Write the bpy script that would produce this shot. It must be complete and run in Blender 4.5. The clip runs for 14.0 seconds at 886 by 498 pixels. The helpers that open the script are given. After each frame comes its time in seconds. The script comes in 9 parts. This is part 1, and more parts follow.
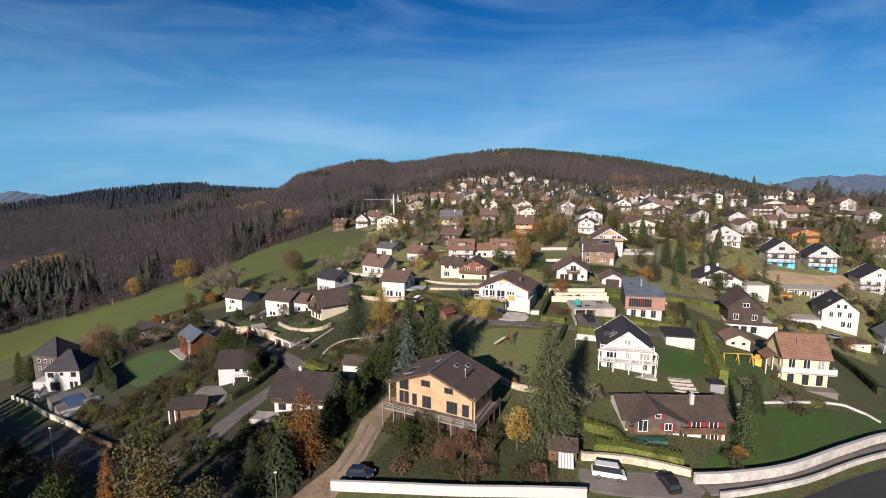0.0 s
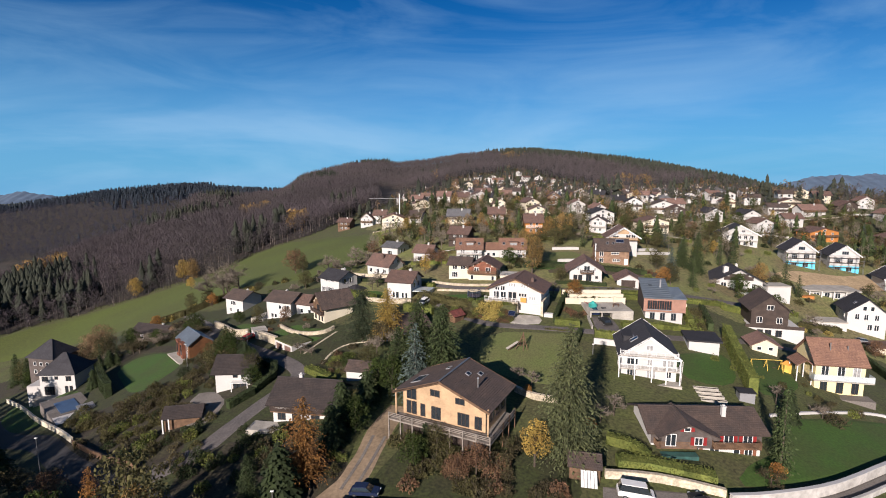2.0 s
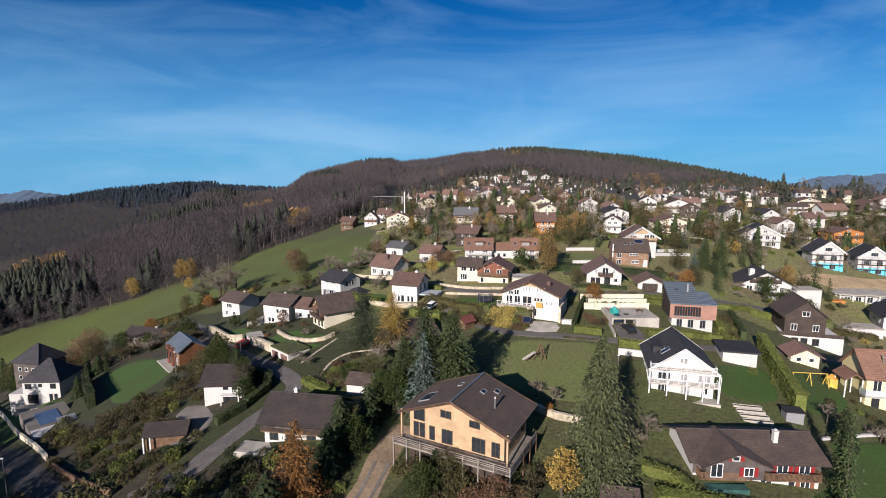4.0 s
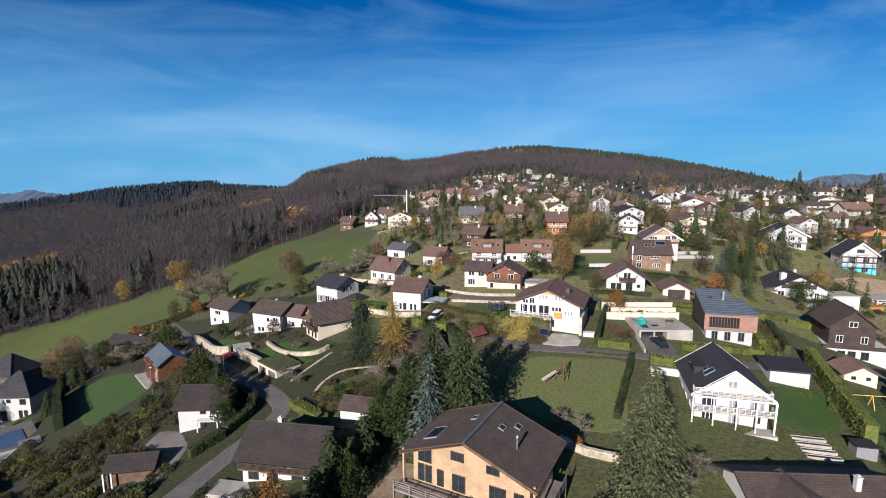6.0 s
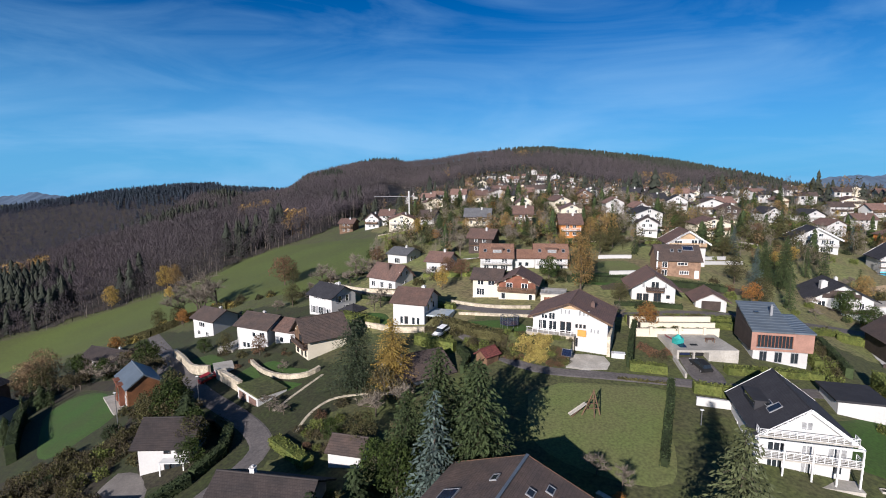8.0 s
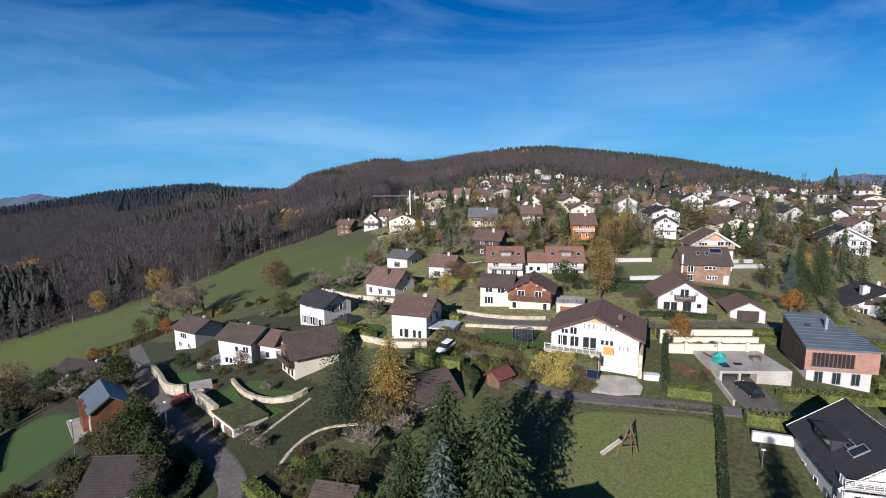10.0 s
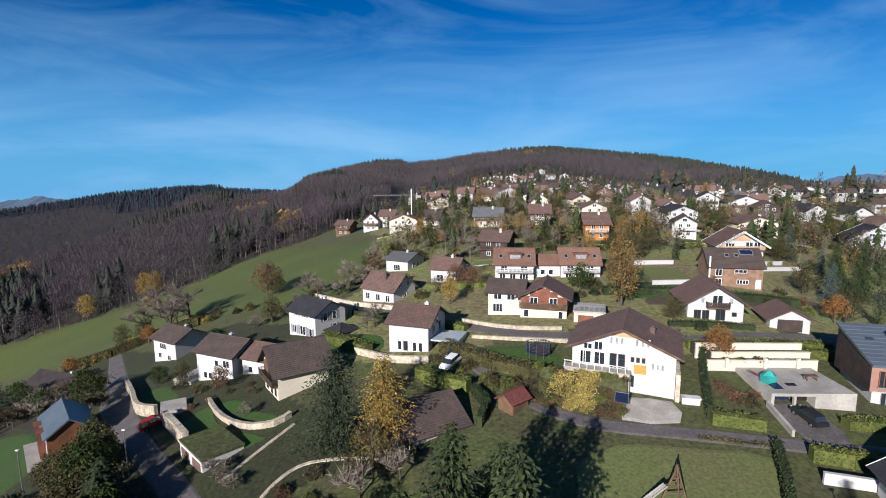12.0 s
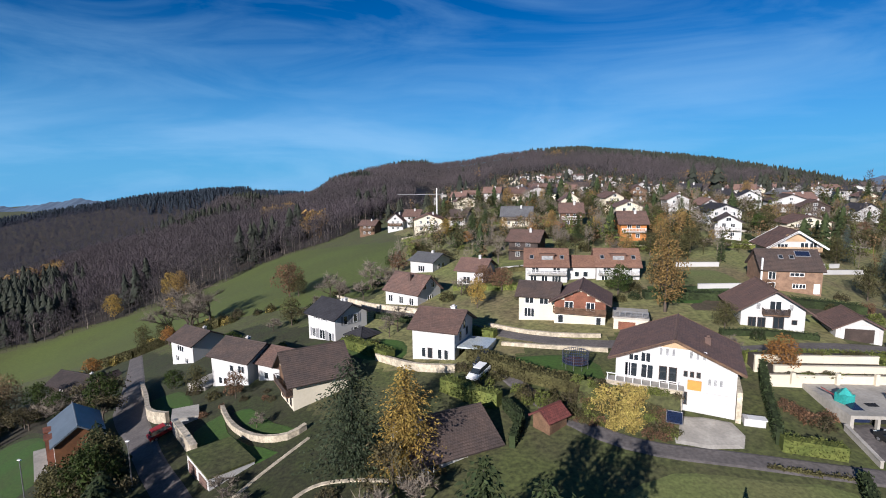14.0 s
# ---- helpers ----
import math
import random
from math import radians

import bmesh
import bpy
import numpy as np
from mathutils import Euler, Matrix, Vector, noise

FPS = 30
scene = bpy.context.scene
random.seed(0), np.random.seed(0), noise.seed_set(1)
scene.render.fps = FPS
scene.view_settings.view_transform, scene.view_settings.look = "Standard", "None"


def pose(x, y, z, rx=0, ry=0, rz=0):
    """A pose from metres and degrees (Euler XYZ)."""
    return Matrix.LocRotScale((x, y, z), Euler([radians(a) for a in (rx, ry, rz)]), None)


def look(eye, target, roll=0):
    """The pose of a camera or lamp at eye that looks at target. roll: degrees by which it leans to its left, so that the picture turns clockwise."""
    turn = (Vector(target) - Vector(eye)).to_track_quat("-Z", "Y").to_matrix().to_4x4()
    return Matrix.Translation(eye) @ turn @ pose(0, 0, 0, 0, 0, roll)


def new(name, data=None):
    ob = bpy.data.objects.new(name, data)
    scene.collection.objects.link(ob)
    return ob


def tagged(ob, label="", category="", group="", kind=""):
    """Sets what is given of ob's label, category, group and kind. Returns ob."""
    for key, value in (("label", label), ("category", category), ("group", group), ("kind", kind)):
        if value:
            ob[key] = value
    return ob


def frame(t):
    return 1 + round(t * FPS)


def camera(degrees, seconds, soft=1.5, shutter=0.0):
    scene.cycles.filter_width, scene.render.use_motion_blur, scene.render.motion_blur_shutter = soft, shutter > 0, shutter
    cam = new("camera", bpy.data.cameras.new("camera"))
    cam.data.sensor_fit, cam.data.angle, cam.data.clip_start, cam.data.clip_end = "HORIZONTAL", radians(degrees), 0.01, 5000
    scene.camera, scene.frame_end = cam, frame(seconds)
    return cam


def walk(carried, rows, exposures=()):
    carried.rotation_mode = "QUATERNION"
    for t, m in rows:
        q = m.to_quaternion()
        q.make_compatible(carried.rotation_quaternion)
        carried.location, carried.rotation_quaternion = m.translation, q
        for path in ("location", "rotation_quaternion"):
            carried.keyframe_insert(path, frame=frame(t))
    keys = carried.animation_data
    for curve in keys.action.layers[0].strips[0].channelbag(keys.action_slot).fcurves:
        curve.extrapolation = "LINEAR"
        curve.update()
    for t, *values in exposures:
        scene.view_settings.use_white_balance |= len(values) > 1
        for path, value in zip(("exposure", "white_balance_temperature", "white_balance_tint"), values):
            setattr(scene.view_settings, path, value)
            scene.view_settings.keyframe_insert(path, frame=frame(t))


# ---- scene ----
cam = camera(81.73, 14.0, soft=1.0)
PATH = [
    (0, (0.000, 0.000, 40.000), (0.002, 19.765, 36.941), 0.01),
    (0.5, (-0.150, 1.275, 39.751), (-0.173, 21.040, 36.699), -0.06),
    (1, (-0.366, 2.779, 39.532), (-0.445, 22.544, 36.475), -0.06),
    (1.5, (-0.577, 4.503, 39.152), (-0.719, 24.268, 36.099), -0.06),
    (2, (-0.864, 6.297, 38.852), (-1.064, 26.062, 35.799), -0.09),
    (2.5, (-1.051, 8.385, 38.390), (-1.324, 28.149, 35.339), -0.09),
    (3, (-1.444, 10.599, 38.135), (-1.752, 30.361, 35.078), -0.04),
    (5.5, (-2.953, 25.403, 36.721), (-3.396, 45.159, 33.639), -0.06),
    (6, (-3.318, 28.562, 36.494), (-3.772, 48.317, 33.409), -0.06),
    (6.5, (-3.642, 32.062, 36.238), (-4.112, 51.819, 33.164), -0.03),
    (7, (-3.891, 35.359, 35.939), (-4.389, 55.120, 32.896), -0.04),
    (7.5, (-4.185, 39.029, 35.631), (-4.703, 58.791, 32.596), -0.06),
    (8, (-4.375, 42.297, 35.474), (-4.937, 62.060, 32.454), -0.14),
    (10.5, (-5.427, 57.303, 33.969), (-6.070, 77.067, 30.971), -0.34),
    (11, (-5.564, 60.032, 33.573), (-6.231, 79.795, 30.580), -0.37),
    (11.5, (-5.645, 62.944, 33.161), (-6.343, 82.707, 30.173), -0.45),
    (12, (-5.729, 65.562, 32.787), (-6.468, 85.330, 29.841), -0.49),
    (12.5, (-5.786, 67.881, 32.429), (-6.565, 87.650, 29.502), -0.59),
    (13, (-5.749, 69.552, 32.219), (-6.566, 89.321, 29.299), -0.67),
    (13.5, (-5.827, 70.978, 31.895), (-6.650, 90.748, 28.985), -0.72),
    (13.8, (-6.155, 71.591, 31.672), (-6.987, 91.361, 28.763), -0.72),
    (13.9, (-6.264, 71.796, 31.598), (-7.411, 91.551, 28.700), -0.72),
    (14, (-6.373, 72.000, 31.524), (-8.095, 91.717, 28.647), -0.73),
]
walk(cam, [(t, look(eye, target, roll)) for t, eye, target, roll in PATH],
     [(0, 0.85, 6350, 18), (3, 0.85, 6150, 17), (6, 0.85, 5850, 15), (10.5, 0.85, 5680, 14), (14, 0.85, 5680, 14)])

# ---- light ----
SUN_EL, SUN_AZ = radians(20.8), radians(24)      # light travels towards +y, turned to +x
world = bpy.data.worlds.new("sky")
scene.world = world
world.use_nodes = True
wt = world.node_tree
wt.nodes.clear()
w_out = wt.nodes.new("ShaderNodeOutputWorld")
w_bg = wt.nodes.new("ShaderNodeBackground")
w_sky = wt.nodes.new("ShaderNodeTexSky")
w_sky.sky_type, w_sky.sun_disc = "NISHITA", False
w_sky.sun_elevation, w_sky.sun_rotation = SUN_EL, radians(180) + SUN_AZ
w_sky.altitude, w_sky.air_density, w_sky.dust_density, w_sky.ozone_density = 700, 0.9, 0.0, 2.0
w_tc = wt.nodes.new("ShaderNodeTexCoord")
w_map = wt.nodes.new("ShaderNodeMapping")
w_map.inputs["Scale"].default_value = (1.1, 1.6, 5.5)
w_map.inputs["Rotation"].default_value = (0.0, radians(14), radians(20))
w_noise = wt.nodes.new("ShaderNodeTexNoise")
w_noise.inputs["Scale"].default_value, w_noise.inputs["Detail"].default_value = 1.9, 7
w_noise.inputs["Roughness"].default_value, w_noise.inputs["Distortion"].default_value = 0.56, 0.9
w_ramp = wt.nodes.new("ShaderNodeValToRGB")
w_ramp.color_ramp.elements[0].position, w_ramp.color_ramp.elements[0].color = 0.43, (0, 0, 0, 1)
w_ramp.color_ramp.elements[1].position, w_ramp.color_ramp.elements[1].color = 0.85, (0.37, 0.37, 0.37, 1)
w_mix = wt.nodes.new("ShaderNodeMixRGB")
w_mix.inputs["Color2"].default_value = (8.0, 13.2, 17.0, 1)
w_tint = wt.nodes.new("ShaderNodeMixRGB")
w_tint.blend_type, w_tint.inputs["Fac"].default_value = "MULTIPLY", 1.0
w_tint.inputs["Color2"].default_value = (0.06, 0.79, 1.47, 1)
w_sep = wt.nodes.new("ShaderNodeSeparateXYZ")
w_low = wt.nodes.new("ShaderNodeMapRange")
w_low.interpolation_type = "SMOOTHSTEP"
w_low.inputs["From Min"].default_value, w_low.inputs["From Max"].default_value = 0.3, -0.04
w_low.inputs["To Min"].default_value, w_low.inputs["To Max"].default_value = 0.0, 0.8
w_haze = wt.nodes.new("ShaderNodeMixRGB")
w_haze.inputs["Color2"].default_value = (4.0, 10.4, 16.2, 1)
wt.links.new(w_tc.outputs["Generated"], w_sep.inputs["Vector"])
wt.links.new(w_sep.outputs["Z"], w_low.inputs["Value"])
wt.links.new(w_low.outputs["Result"], w_haze.inputs["Fac"])
wt.links.new(w_tint.outputs["Color"], w_haze.inputs["Color1"])
for a, b in ((w_tc.outputs["Generated"], w_map.inputs["Vector"]), (w_map.outputs["Vector"], w_noise.inputs["Vector"]),
             (w_noise.outputs["Fac"], w_ramp.inputs["Fac"]), (w_ramp.outputs["Color"], w_mix.inputs["Fac"]),
             (w_sky.outputs["Color"], w_tint.inputs["Color1"]), (w_haze.outputs["Color"], w_mix.inputs["Color1"]),
             (w_bg.outputs["Background"], w_out.inputs["Surface"])):
    wt.links.new(a, b)
w_map2 = wt.nodes.new("ShaderNodeMapping")
w_map2.inputs["Scale"].default_value = (1.5, 1.2, 8.0)
w_map2.inputs["Rotation"].default_value = (radians(3), radians(-4), radians(-12))
w_noise2 = wt.nodes.new("ShaderNodeTexNoise")
w_noise2.inputs["Scale"].default_value, w_noise2.inputs["Detail"].default_value = 1.5, 6
w_noise2.inputs["Roughness"].default_value, w_noise2.inputs["Distortion"].default_value = 0.55, 0.5
w_streak = wt.nodes.new("ShaderNodeMapRange")
w_streak.inputs["From Min"].default_value, w_streak.inputs["From Max"].default_value = 0.42, 0.68
w_streak.inputs["To Max"].default_value = 0.27
w_near = wt.nodes.new("ShaderNodeMapRange")
w_near.interpolation_type = "SMOOTHSTEP"
w_near.inputs["From Min"].default_value, w_near.inputs["From Max"].default_value = 0.2, 0.03
w_both = wt.nodes.new("ShaderNodeMath")
w_both.operation = "MULTIPLY"
w_cirrus = wt.nodes.new("ShaderNodeMixRGB")
w_cirrus.inputs["Color2"].default_value = (12.0, 16.6, 20.0, 1)
for a, b in ((w_tc.outputs["Generated"], w_map2.inputs["Vector"]), (w_map2.outputs["Vector"], w_noise2.inputs["Vector"]), (w_noise2.outputs["Fac"], w_streak.inputs["Value"]),
             (w_sep.outputs["Z"], w_near.inputs["Value"]), (w_streak.outputs["Result"], w_both.inputs[0]), (w_near.outputs["Result"], w_both.inputs[1]),
             (w_both.outputs["Value"], w_cirrus.inputs["Fac"]), (w_mix.outputs["Color"], w_cirrus.inputs["Color1"]), (w_cirrus.outputs["Color"], w_bg.inputs["Color"])):
    wt.links.new(a, b)
w_bg.inputs["Strength"].default_value = 0.0258
sun = new("sun", bpy.data.lights.new("sun", "SUN"))
sun.data.energy, sun.data.angle, sun.data.color = 5.0, radians(0.55), (1.0, 0.895, 0.755)
sun.matrix_world = look((0, 0, 300), (math.sin(SUN_AZ) * math.cos(SUN_EL), math.cos(SUN_AZ) * math.cos(SUN_EL), 300 - math.sin(SUN_EL)))

# ---- materials ----
def material(name, color, rough=0.8, metal=0.0, vary=0.25, scale=0.6, fine=6.0, fine_amt=0.2, bump=0.0, other=None,
             per_object=0.0, per_island=0.0, translucent=0.0, spec=0.4):
    """Base colour, broken up by a coarse and a fine noise (metres), with relief and differences between pieces."""
    m = bpy.data.materials.new(name)
    m.use_nodes = True
    t = m.node_tree
    b = t.nodes["Principled BSDF"]
    b.inputs["Roughness"].default_value, b.inputs["Metallic"].default_value = rough, metal
    b.inputs["Specular IOR Level"].default_value = spec
    tc = t.nodes.new("ShaderNodeTexCoord")
    geo = t.nodes.new("ShaderNodeNewGeometry")
    src = geo.outputs["Position"]
    n1, n2 = t.nodes.new("ShaderNodeTexNoise"), t.nodes.new("ShaderNodeTexNoise")
    n1.inputs["Scale"].default_value, n1.inputs["Detail"].default_value = scale, 4
    n2.inputs["Scale"].default_value, n2.inputs["Detail"].default_value = fine, 3
    t.links.new(src, n1.inputs["Vector"])
    t.links.new(src, n2.inputs["Vector"])
    mix = t.nodes.new("ShaderNodeMixRGB")
    c2 = other or tuple(min(1, c * (1 - vary * 1.3)) for c in color)
    mix.inputs["Color1"].default_value, mix.inputs["Color2"].default_value = (*color, 1), (*c2, 1)
    r = t.nodes.new("ShaderNodeMapRange")
    r.inputs["From Min"].default_value, r.inputs["From Max"].default_value = 0.36, 0.64
    t.links.new(n1.outputs["Fac"], r.inputs["Value"])
    t.links.new(r.outputs["Result"], mix.inputs["Fac"])
    hsv = t.nodes.new("ShaderNodeHueSaturation")
    r2 = t.nodes.new("ShaderNodeMapRange")
    r2.inputs["From Min"].default_value, r2.inputs["From Max"].default_value = 0.3, 0.7
    r2.inputs["To Min"].default_value, r2.inputs["To Max"].default_value = 1 - fine_amt, 1 + fine_amt
    t.links.new(n2.outputs["Fac"], r2.inputs["Value"])
    val = r2.outputs["Result"]
    for amount, node, out in ((per_object, "ShaderNodeObjectInfo", "Random"), (per_island, "", "")):
        if amount:
            rnd = t.nodes.new(node).outputs[out] if node else geo.outputs["Random Per Island"]
            r3 = t.nodes.new("ShaderNodeMapRange")
            r3.inputs["To Min"].default_value, r3.inputs["To Max"].default_value = 1 - amount, 1 + amount
            t.links.new(rnd, r3.inputs["Value"])
            mu = t.nodes.new("ShaderNodeMath")
            mu.operation = "MULTIPLY"
            t.links.new(val, mu.inputs[0])
            t.links.new(r3.outputs["Result"], mu.inputs[1])
            val = mu.outputs["Value"]
    t.links.new(mix.outputs["Color"], hsv.inputs["Color"])
    t.links.new(val, hsv.inputs["Value"])
    t.links.new(hsv.outputs["Color"], b.inputs["Base Color"])
    if bump:
        bp = t.nodes.new("ShaderNodeBump")
        bp.inputs["Strength"].default_value, bp.inputs["Distance"].default_value = bump, 0.05
        t.links.new(n2.outputs["Fac"], bp.inputs["Height"])
        t.links.new(bp.outputs["Normal"], b.inputs["Normal"])
    if translucent:
        tr = t.nodes.new("ShaderNodeBsdfTranslucent")
        ms = t.nodes.new("ShaderNodeMixShader")
        ms.inputs["Fac"].default_value = translucent
        t.links.new(hsv.outputs["Color"], tr.inputs["Color"])
        t.links.new(b.outputs["BSDF"], ms.inputs[1])
        t.links.new(tr.outputs["BSDF"], ms.inputs[2])
        t.links.new(ms.outputs["Shader"], t.nodes["Material Output"].inputs["Surface"])
    return m


def tiles(name, color, vary=0.3, row=0.36, col=0.3, other=None, rough=0.8):
    """Roof tiles: rows along the ridge (local x), with odd darker ones and lichen."""
    m = material(name, color, rough, vary=vary, scale=0.5, fine=3.0, fine_amt=0.18, other=other, per_object=0.08)
    t = m.node_tree
    tc = t.nodes.new("ShaderNodeTexCoord")
    br = t.nodes.new("ShaderNodeTexBrick")
    br.inputs["Scale"].default_value = 1.0
    br.inputs["Brick Width"].default_value, br.inputs["Row Height"].default_value = col, row
    br.inputs["Mortar Size"].default_value, br.inputs["Mortar Smooth"].default_value = 0.03, 0.3
    br.inputs["Color1"].default_value, br.inputs["Color2"].default_value = (1.12, 1.12, 1.12, 1), (0.82, 0.82, 0.82, 1)
    br.inputs["Mortar"].default_value = (0.45, 0.45, 0.45, 1)
    t.links.new(tc.outputs["UV"], br.inputs["Vector"])
    mul = t.nodes.new("ShaderNodeMixRGB")
    mul.blend_type, mul.inputs["Fac"].default_value = "MULTIPLY", 0.75
    b = t.nodes["Principled BSDF"]
    t.links.new(b.inputs["Base Color"].links[0].from_socket, mul.inputs["Color1"])
    t.links.new(br.outputs["Color"], mul.inputs["Color2"])
    t.links.new(mul.outputs["Color"], b.inputs["Base Color"])
    return m


M = {}
M["grass"] = material("grass", (0.0608, 0.0711, 0.0192), 0.95, vary=0.3, scale=0.16, fine=2.0, fine_amt=0.45, other=(0.0562, 0.0556, 0.0221), bump=0.8)
M["field"] = material("mown_field_grass", (0.101, 0.122, 0.0335), 0.95, scale=0.12, fine=2.8, fine_amt=0.3, other=(0.105, 0.108, 0.0383), bump=0.6)
M["meadow"] = material("meadow_grass", (0.066, 0.086, 0.014), 0.95, scale=0.03, fine=1.1, fine_amt=0.18, other=(0.058, 0.07, 0.014), bump=0.4)
M["lawn"] = material("lawn_grass", (0.032, 0.072, 0.00797), 0.95, scale=0.15, fine=2.6, fine_amt=0.25, other=(0.0362, 0.0587, 0.0106), bump=0.5)
M["rough"] = material("rough_garden_undergrowth", (0.0311, 0.0285, 0.0134), 0.95, scale=0.3, fine=2.2, fine_amt=0.6, other=(0.0242, 0.0188, 0.0118), bump=1.0)
M["hill_grass"] = material("dry_hillside_grass", (0.144, 0.155, 0.0483), 0.95, scale=0.07, fine=1.2, fine_amt=0.45, other=(0.132, 0.109, 0.0517), bump=0.6)
M["garden_grass"] = material("shaggy_garden_grass", (0.0272, 0.0344, 0.00855), 0.95, scale=0.25, fine=2.2, fine_amt=0.5, other=(0.0259, 0.0268, 0.01), bump=0.9)
M["soil"] = material("forest_floor", (0.0454, 0.035, 0.0269), 0.95, scale=0.05, fine=0.6, fine_amt=0.3, other=(0.0302, 0.0272, 0.0201))
M["bare_soil"] = material("dark_garden_soil", (0.07, 0.052, 0.032), 0.95, scale=0.3, fine=2.2, fine_amt=0.35, other=(0.05, 0.042, 0.024), bump=0.6)
M["sand"] = material("sandy_bank", (0.36, 0.26, 0.15), 0.95, scale=0.2, fine=1.5, fine_amt=0.25, other=(0.26, 0.19, 0.11), bump=0.7)
M["dirt"] = material("bare_earth", (0.228, 0.168, 0.111), 0.95, scale=0.25, fine=2.0, fine_amt=0.25, other=(0.148, 0.107, 0.0672), bump=0.6)
M["gravel"] = material("gravel", (0.145, 0.13, 0.116), 0.95, scale=0.3, fine=4.0, fine_amt=0.2, other=(0.111, 0.0973, 0.0877), bump=0.6)
M["asphalt"] = material("asphalt", (0.0282, 0.0269, 0.0282), 0.9, scale=0.2, fine=3.0, fine_amt=0.2, other=(0.0255, 0.0248, 0.0269), bump=0.2)
M["lane"] = material("worn_pale_asphalt", (0.104, 0.0917, 0.0866), 0.9, scale=0.35, fine=2.5, fine_amt=0.25, other=(0.0777, 0.0696, 0.0671), bump=0.3)
M["concrete"] = material("concrete", (0.361, 0.335, 0.292), 0.85, scale=0.4, fine=3.0, fine_amt=0.12, vary=0.2)
M["pale_concrete"] = material("weathered_pale_concrete", (0.48, 0.455, 0.42), 0.9, scale=0.5, fine=1.6, fine_amt=0.16, other=(0.36, 0.34, 0.31), bump=0.3)
M["render_white"] = material("white_render", (0.44, 0.429, 0.413), 0.85, vary=0.06, scale=0.3, fine=4.0, fine_amt=0.04)
M["render_cream"] = material("cream_render", (0.532, 0.478, 0.369), 0.85, vary=0.08, scale=0.3, fine=4.0, fine_amt=0.05)
M["render_yellow"] = material("yellow_render", (0.688, 0.585, 0.31), 0.85, vary=0.06, scale=0.3, fine=4.0, fine_amt=0.04)
M["render_grey"] = material("grey_render", (0.43, 0.413, 0.396), 0.85, vary=0.1, scale=0.3, fine=4.0, fine_amt=0.06)
M["render_blue"] = material("light_blue_insulation", (0.103, 0.473, 0.645), 0.8, vary=0.1, scale=0.3, fine=4.0, fine_amt=0.06)
M["larch"] = material("golden_larch_boards", (0.417, 0.282, 0.163), 0.7, vary=0.2, scale=0.7, fine=5.0, fine_amt=0.12)
M["orange_wood"] = material("orange_boards", (0.403, 0.161, 0.0403), 0.7, vary=0.2, scale=0.7, fine=5.0, fine_amt=0.12)
M["wood"] = material("weathered_wood", (0.134, 0.0772, 0.0436), 0.8, vary=0.35, scale=0.8, fine=6.0, fine_amt=0.2)
M["amber_wood"] = material("amber_boards", (0.131, 0.0556, 0.0213), 0.7, vary=0.25, scale=0.7, fine=5.0, fine_amt=0.15)
M["red_wood"] = material("red_brown_boards", (0.181, 0.0672, 0.0369), 0.8, vary=0.3, scale=0.8, fine=6.0, fine_amt=0.2)
M["grey_wood"] = material("grey_brown_boards", (0.0873, 0.0705, 0.0638), 0.8, vary=0.3, scale=0.8, fine=6.0, fine_amt=0.2)
M["grey_deck"] = material("weathered_deck_boards", (0.215, 0.188, 0.161), 0.85, vary=0.3, scale=0.8, fine=6.0, fine_amt=0.25)
M["dark_wood"] = material("dark_wood", (0.0504, 0.0349, 0.0282), 0.8, vary=0.3, scale=0.8, fine=6.0, fine_amt=0.2)
M["brick"] = material("brown_brick", (0.228, 0.141, 0.0907), 0.85, vary=0.25, scale=1.2, fine=7.0, fine_amt=0.2)
M["red_brick"] = material("brick_red_cladding", (0.282, 0.154, 0.114), 0.8, vary=0.15, scale=0.8, fine=5.0, fine_amt=0.1)
M["stone"] = material("pale_limestone", (0.499, 0.43, 0.318), 0.9, vary=0.3, scale=1.0, fine=3.0, fine_amt=0.25, bump=0.6, per_object=0.2)
M["tile_brown"] = tiles("brown_roof_tiles", (0.0965, 0.068, 0.0555), other=(0.0695, 0.0526, 0.0463))
M["tile_umber"] = tiles("umber_roof_tiles", (0.0483, 0.0369, 0.0336), other=(0.0349, 0.0282, 0.0269))
M["tile_dark"] = tiles("anthracite_roof_tiles", (0.0403, 0.0389, 0.0443), other=(0.0302, 0.0289, 0.0336))
M["tile_red"] = tiles("terracotta_roof_tiles", (0.23, 0.127, 0.0846), other=(0.187, 0.103, 0.0725))
M["tile_crimson"] = tiles("dull_red_roof_tiles", (0.17, 0.05, 0.04), other=(0.13, 0.042, 0.036))
M["tile_rust"] = tiles("rust_brown_roof_tiles", (0.154, 0.0927, 0.0726), other=(0.12, 0.0773, 0.0634))
M["tile_pink"] = tiles("faded_pink_roof_tiles", (0.222, 0.134, 0.104), other=(0.181, 0.111, 0.0907))
M["tile_grey"] = tiles("grey_roof_tiles", (0.134, 0.134, 0.138), other=(0.107, 0.107, 0.114))
M["zinc"] = material("blue_grey_zinc_sheet", (0.146, 0.172, 0.197), 0.45, metal=0.4, vary=0.12, scale=0.4, fine=3.0, fine_amt=0.06)
M["white"] = material("white_paint", (0.634, 0.627, 0.611), 0.5, vary=0.05, scale=1.0, fine=6.0, fine_amt=0.03)
M["grey_paint"] = material("grey_paint", (0.201, 0.201, 0.208), 0.5, vary=0.08, scale=1.0, fine=6.0, fine_amt=0.04)
M["red_paint"] = material("red_paint", (0.201, 0.0168, 0.0168), 0.5, vary=0.1, scale=1.0, fine=6.0, fine_amt=0.05)
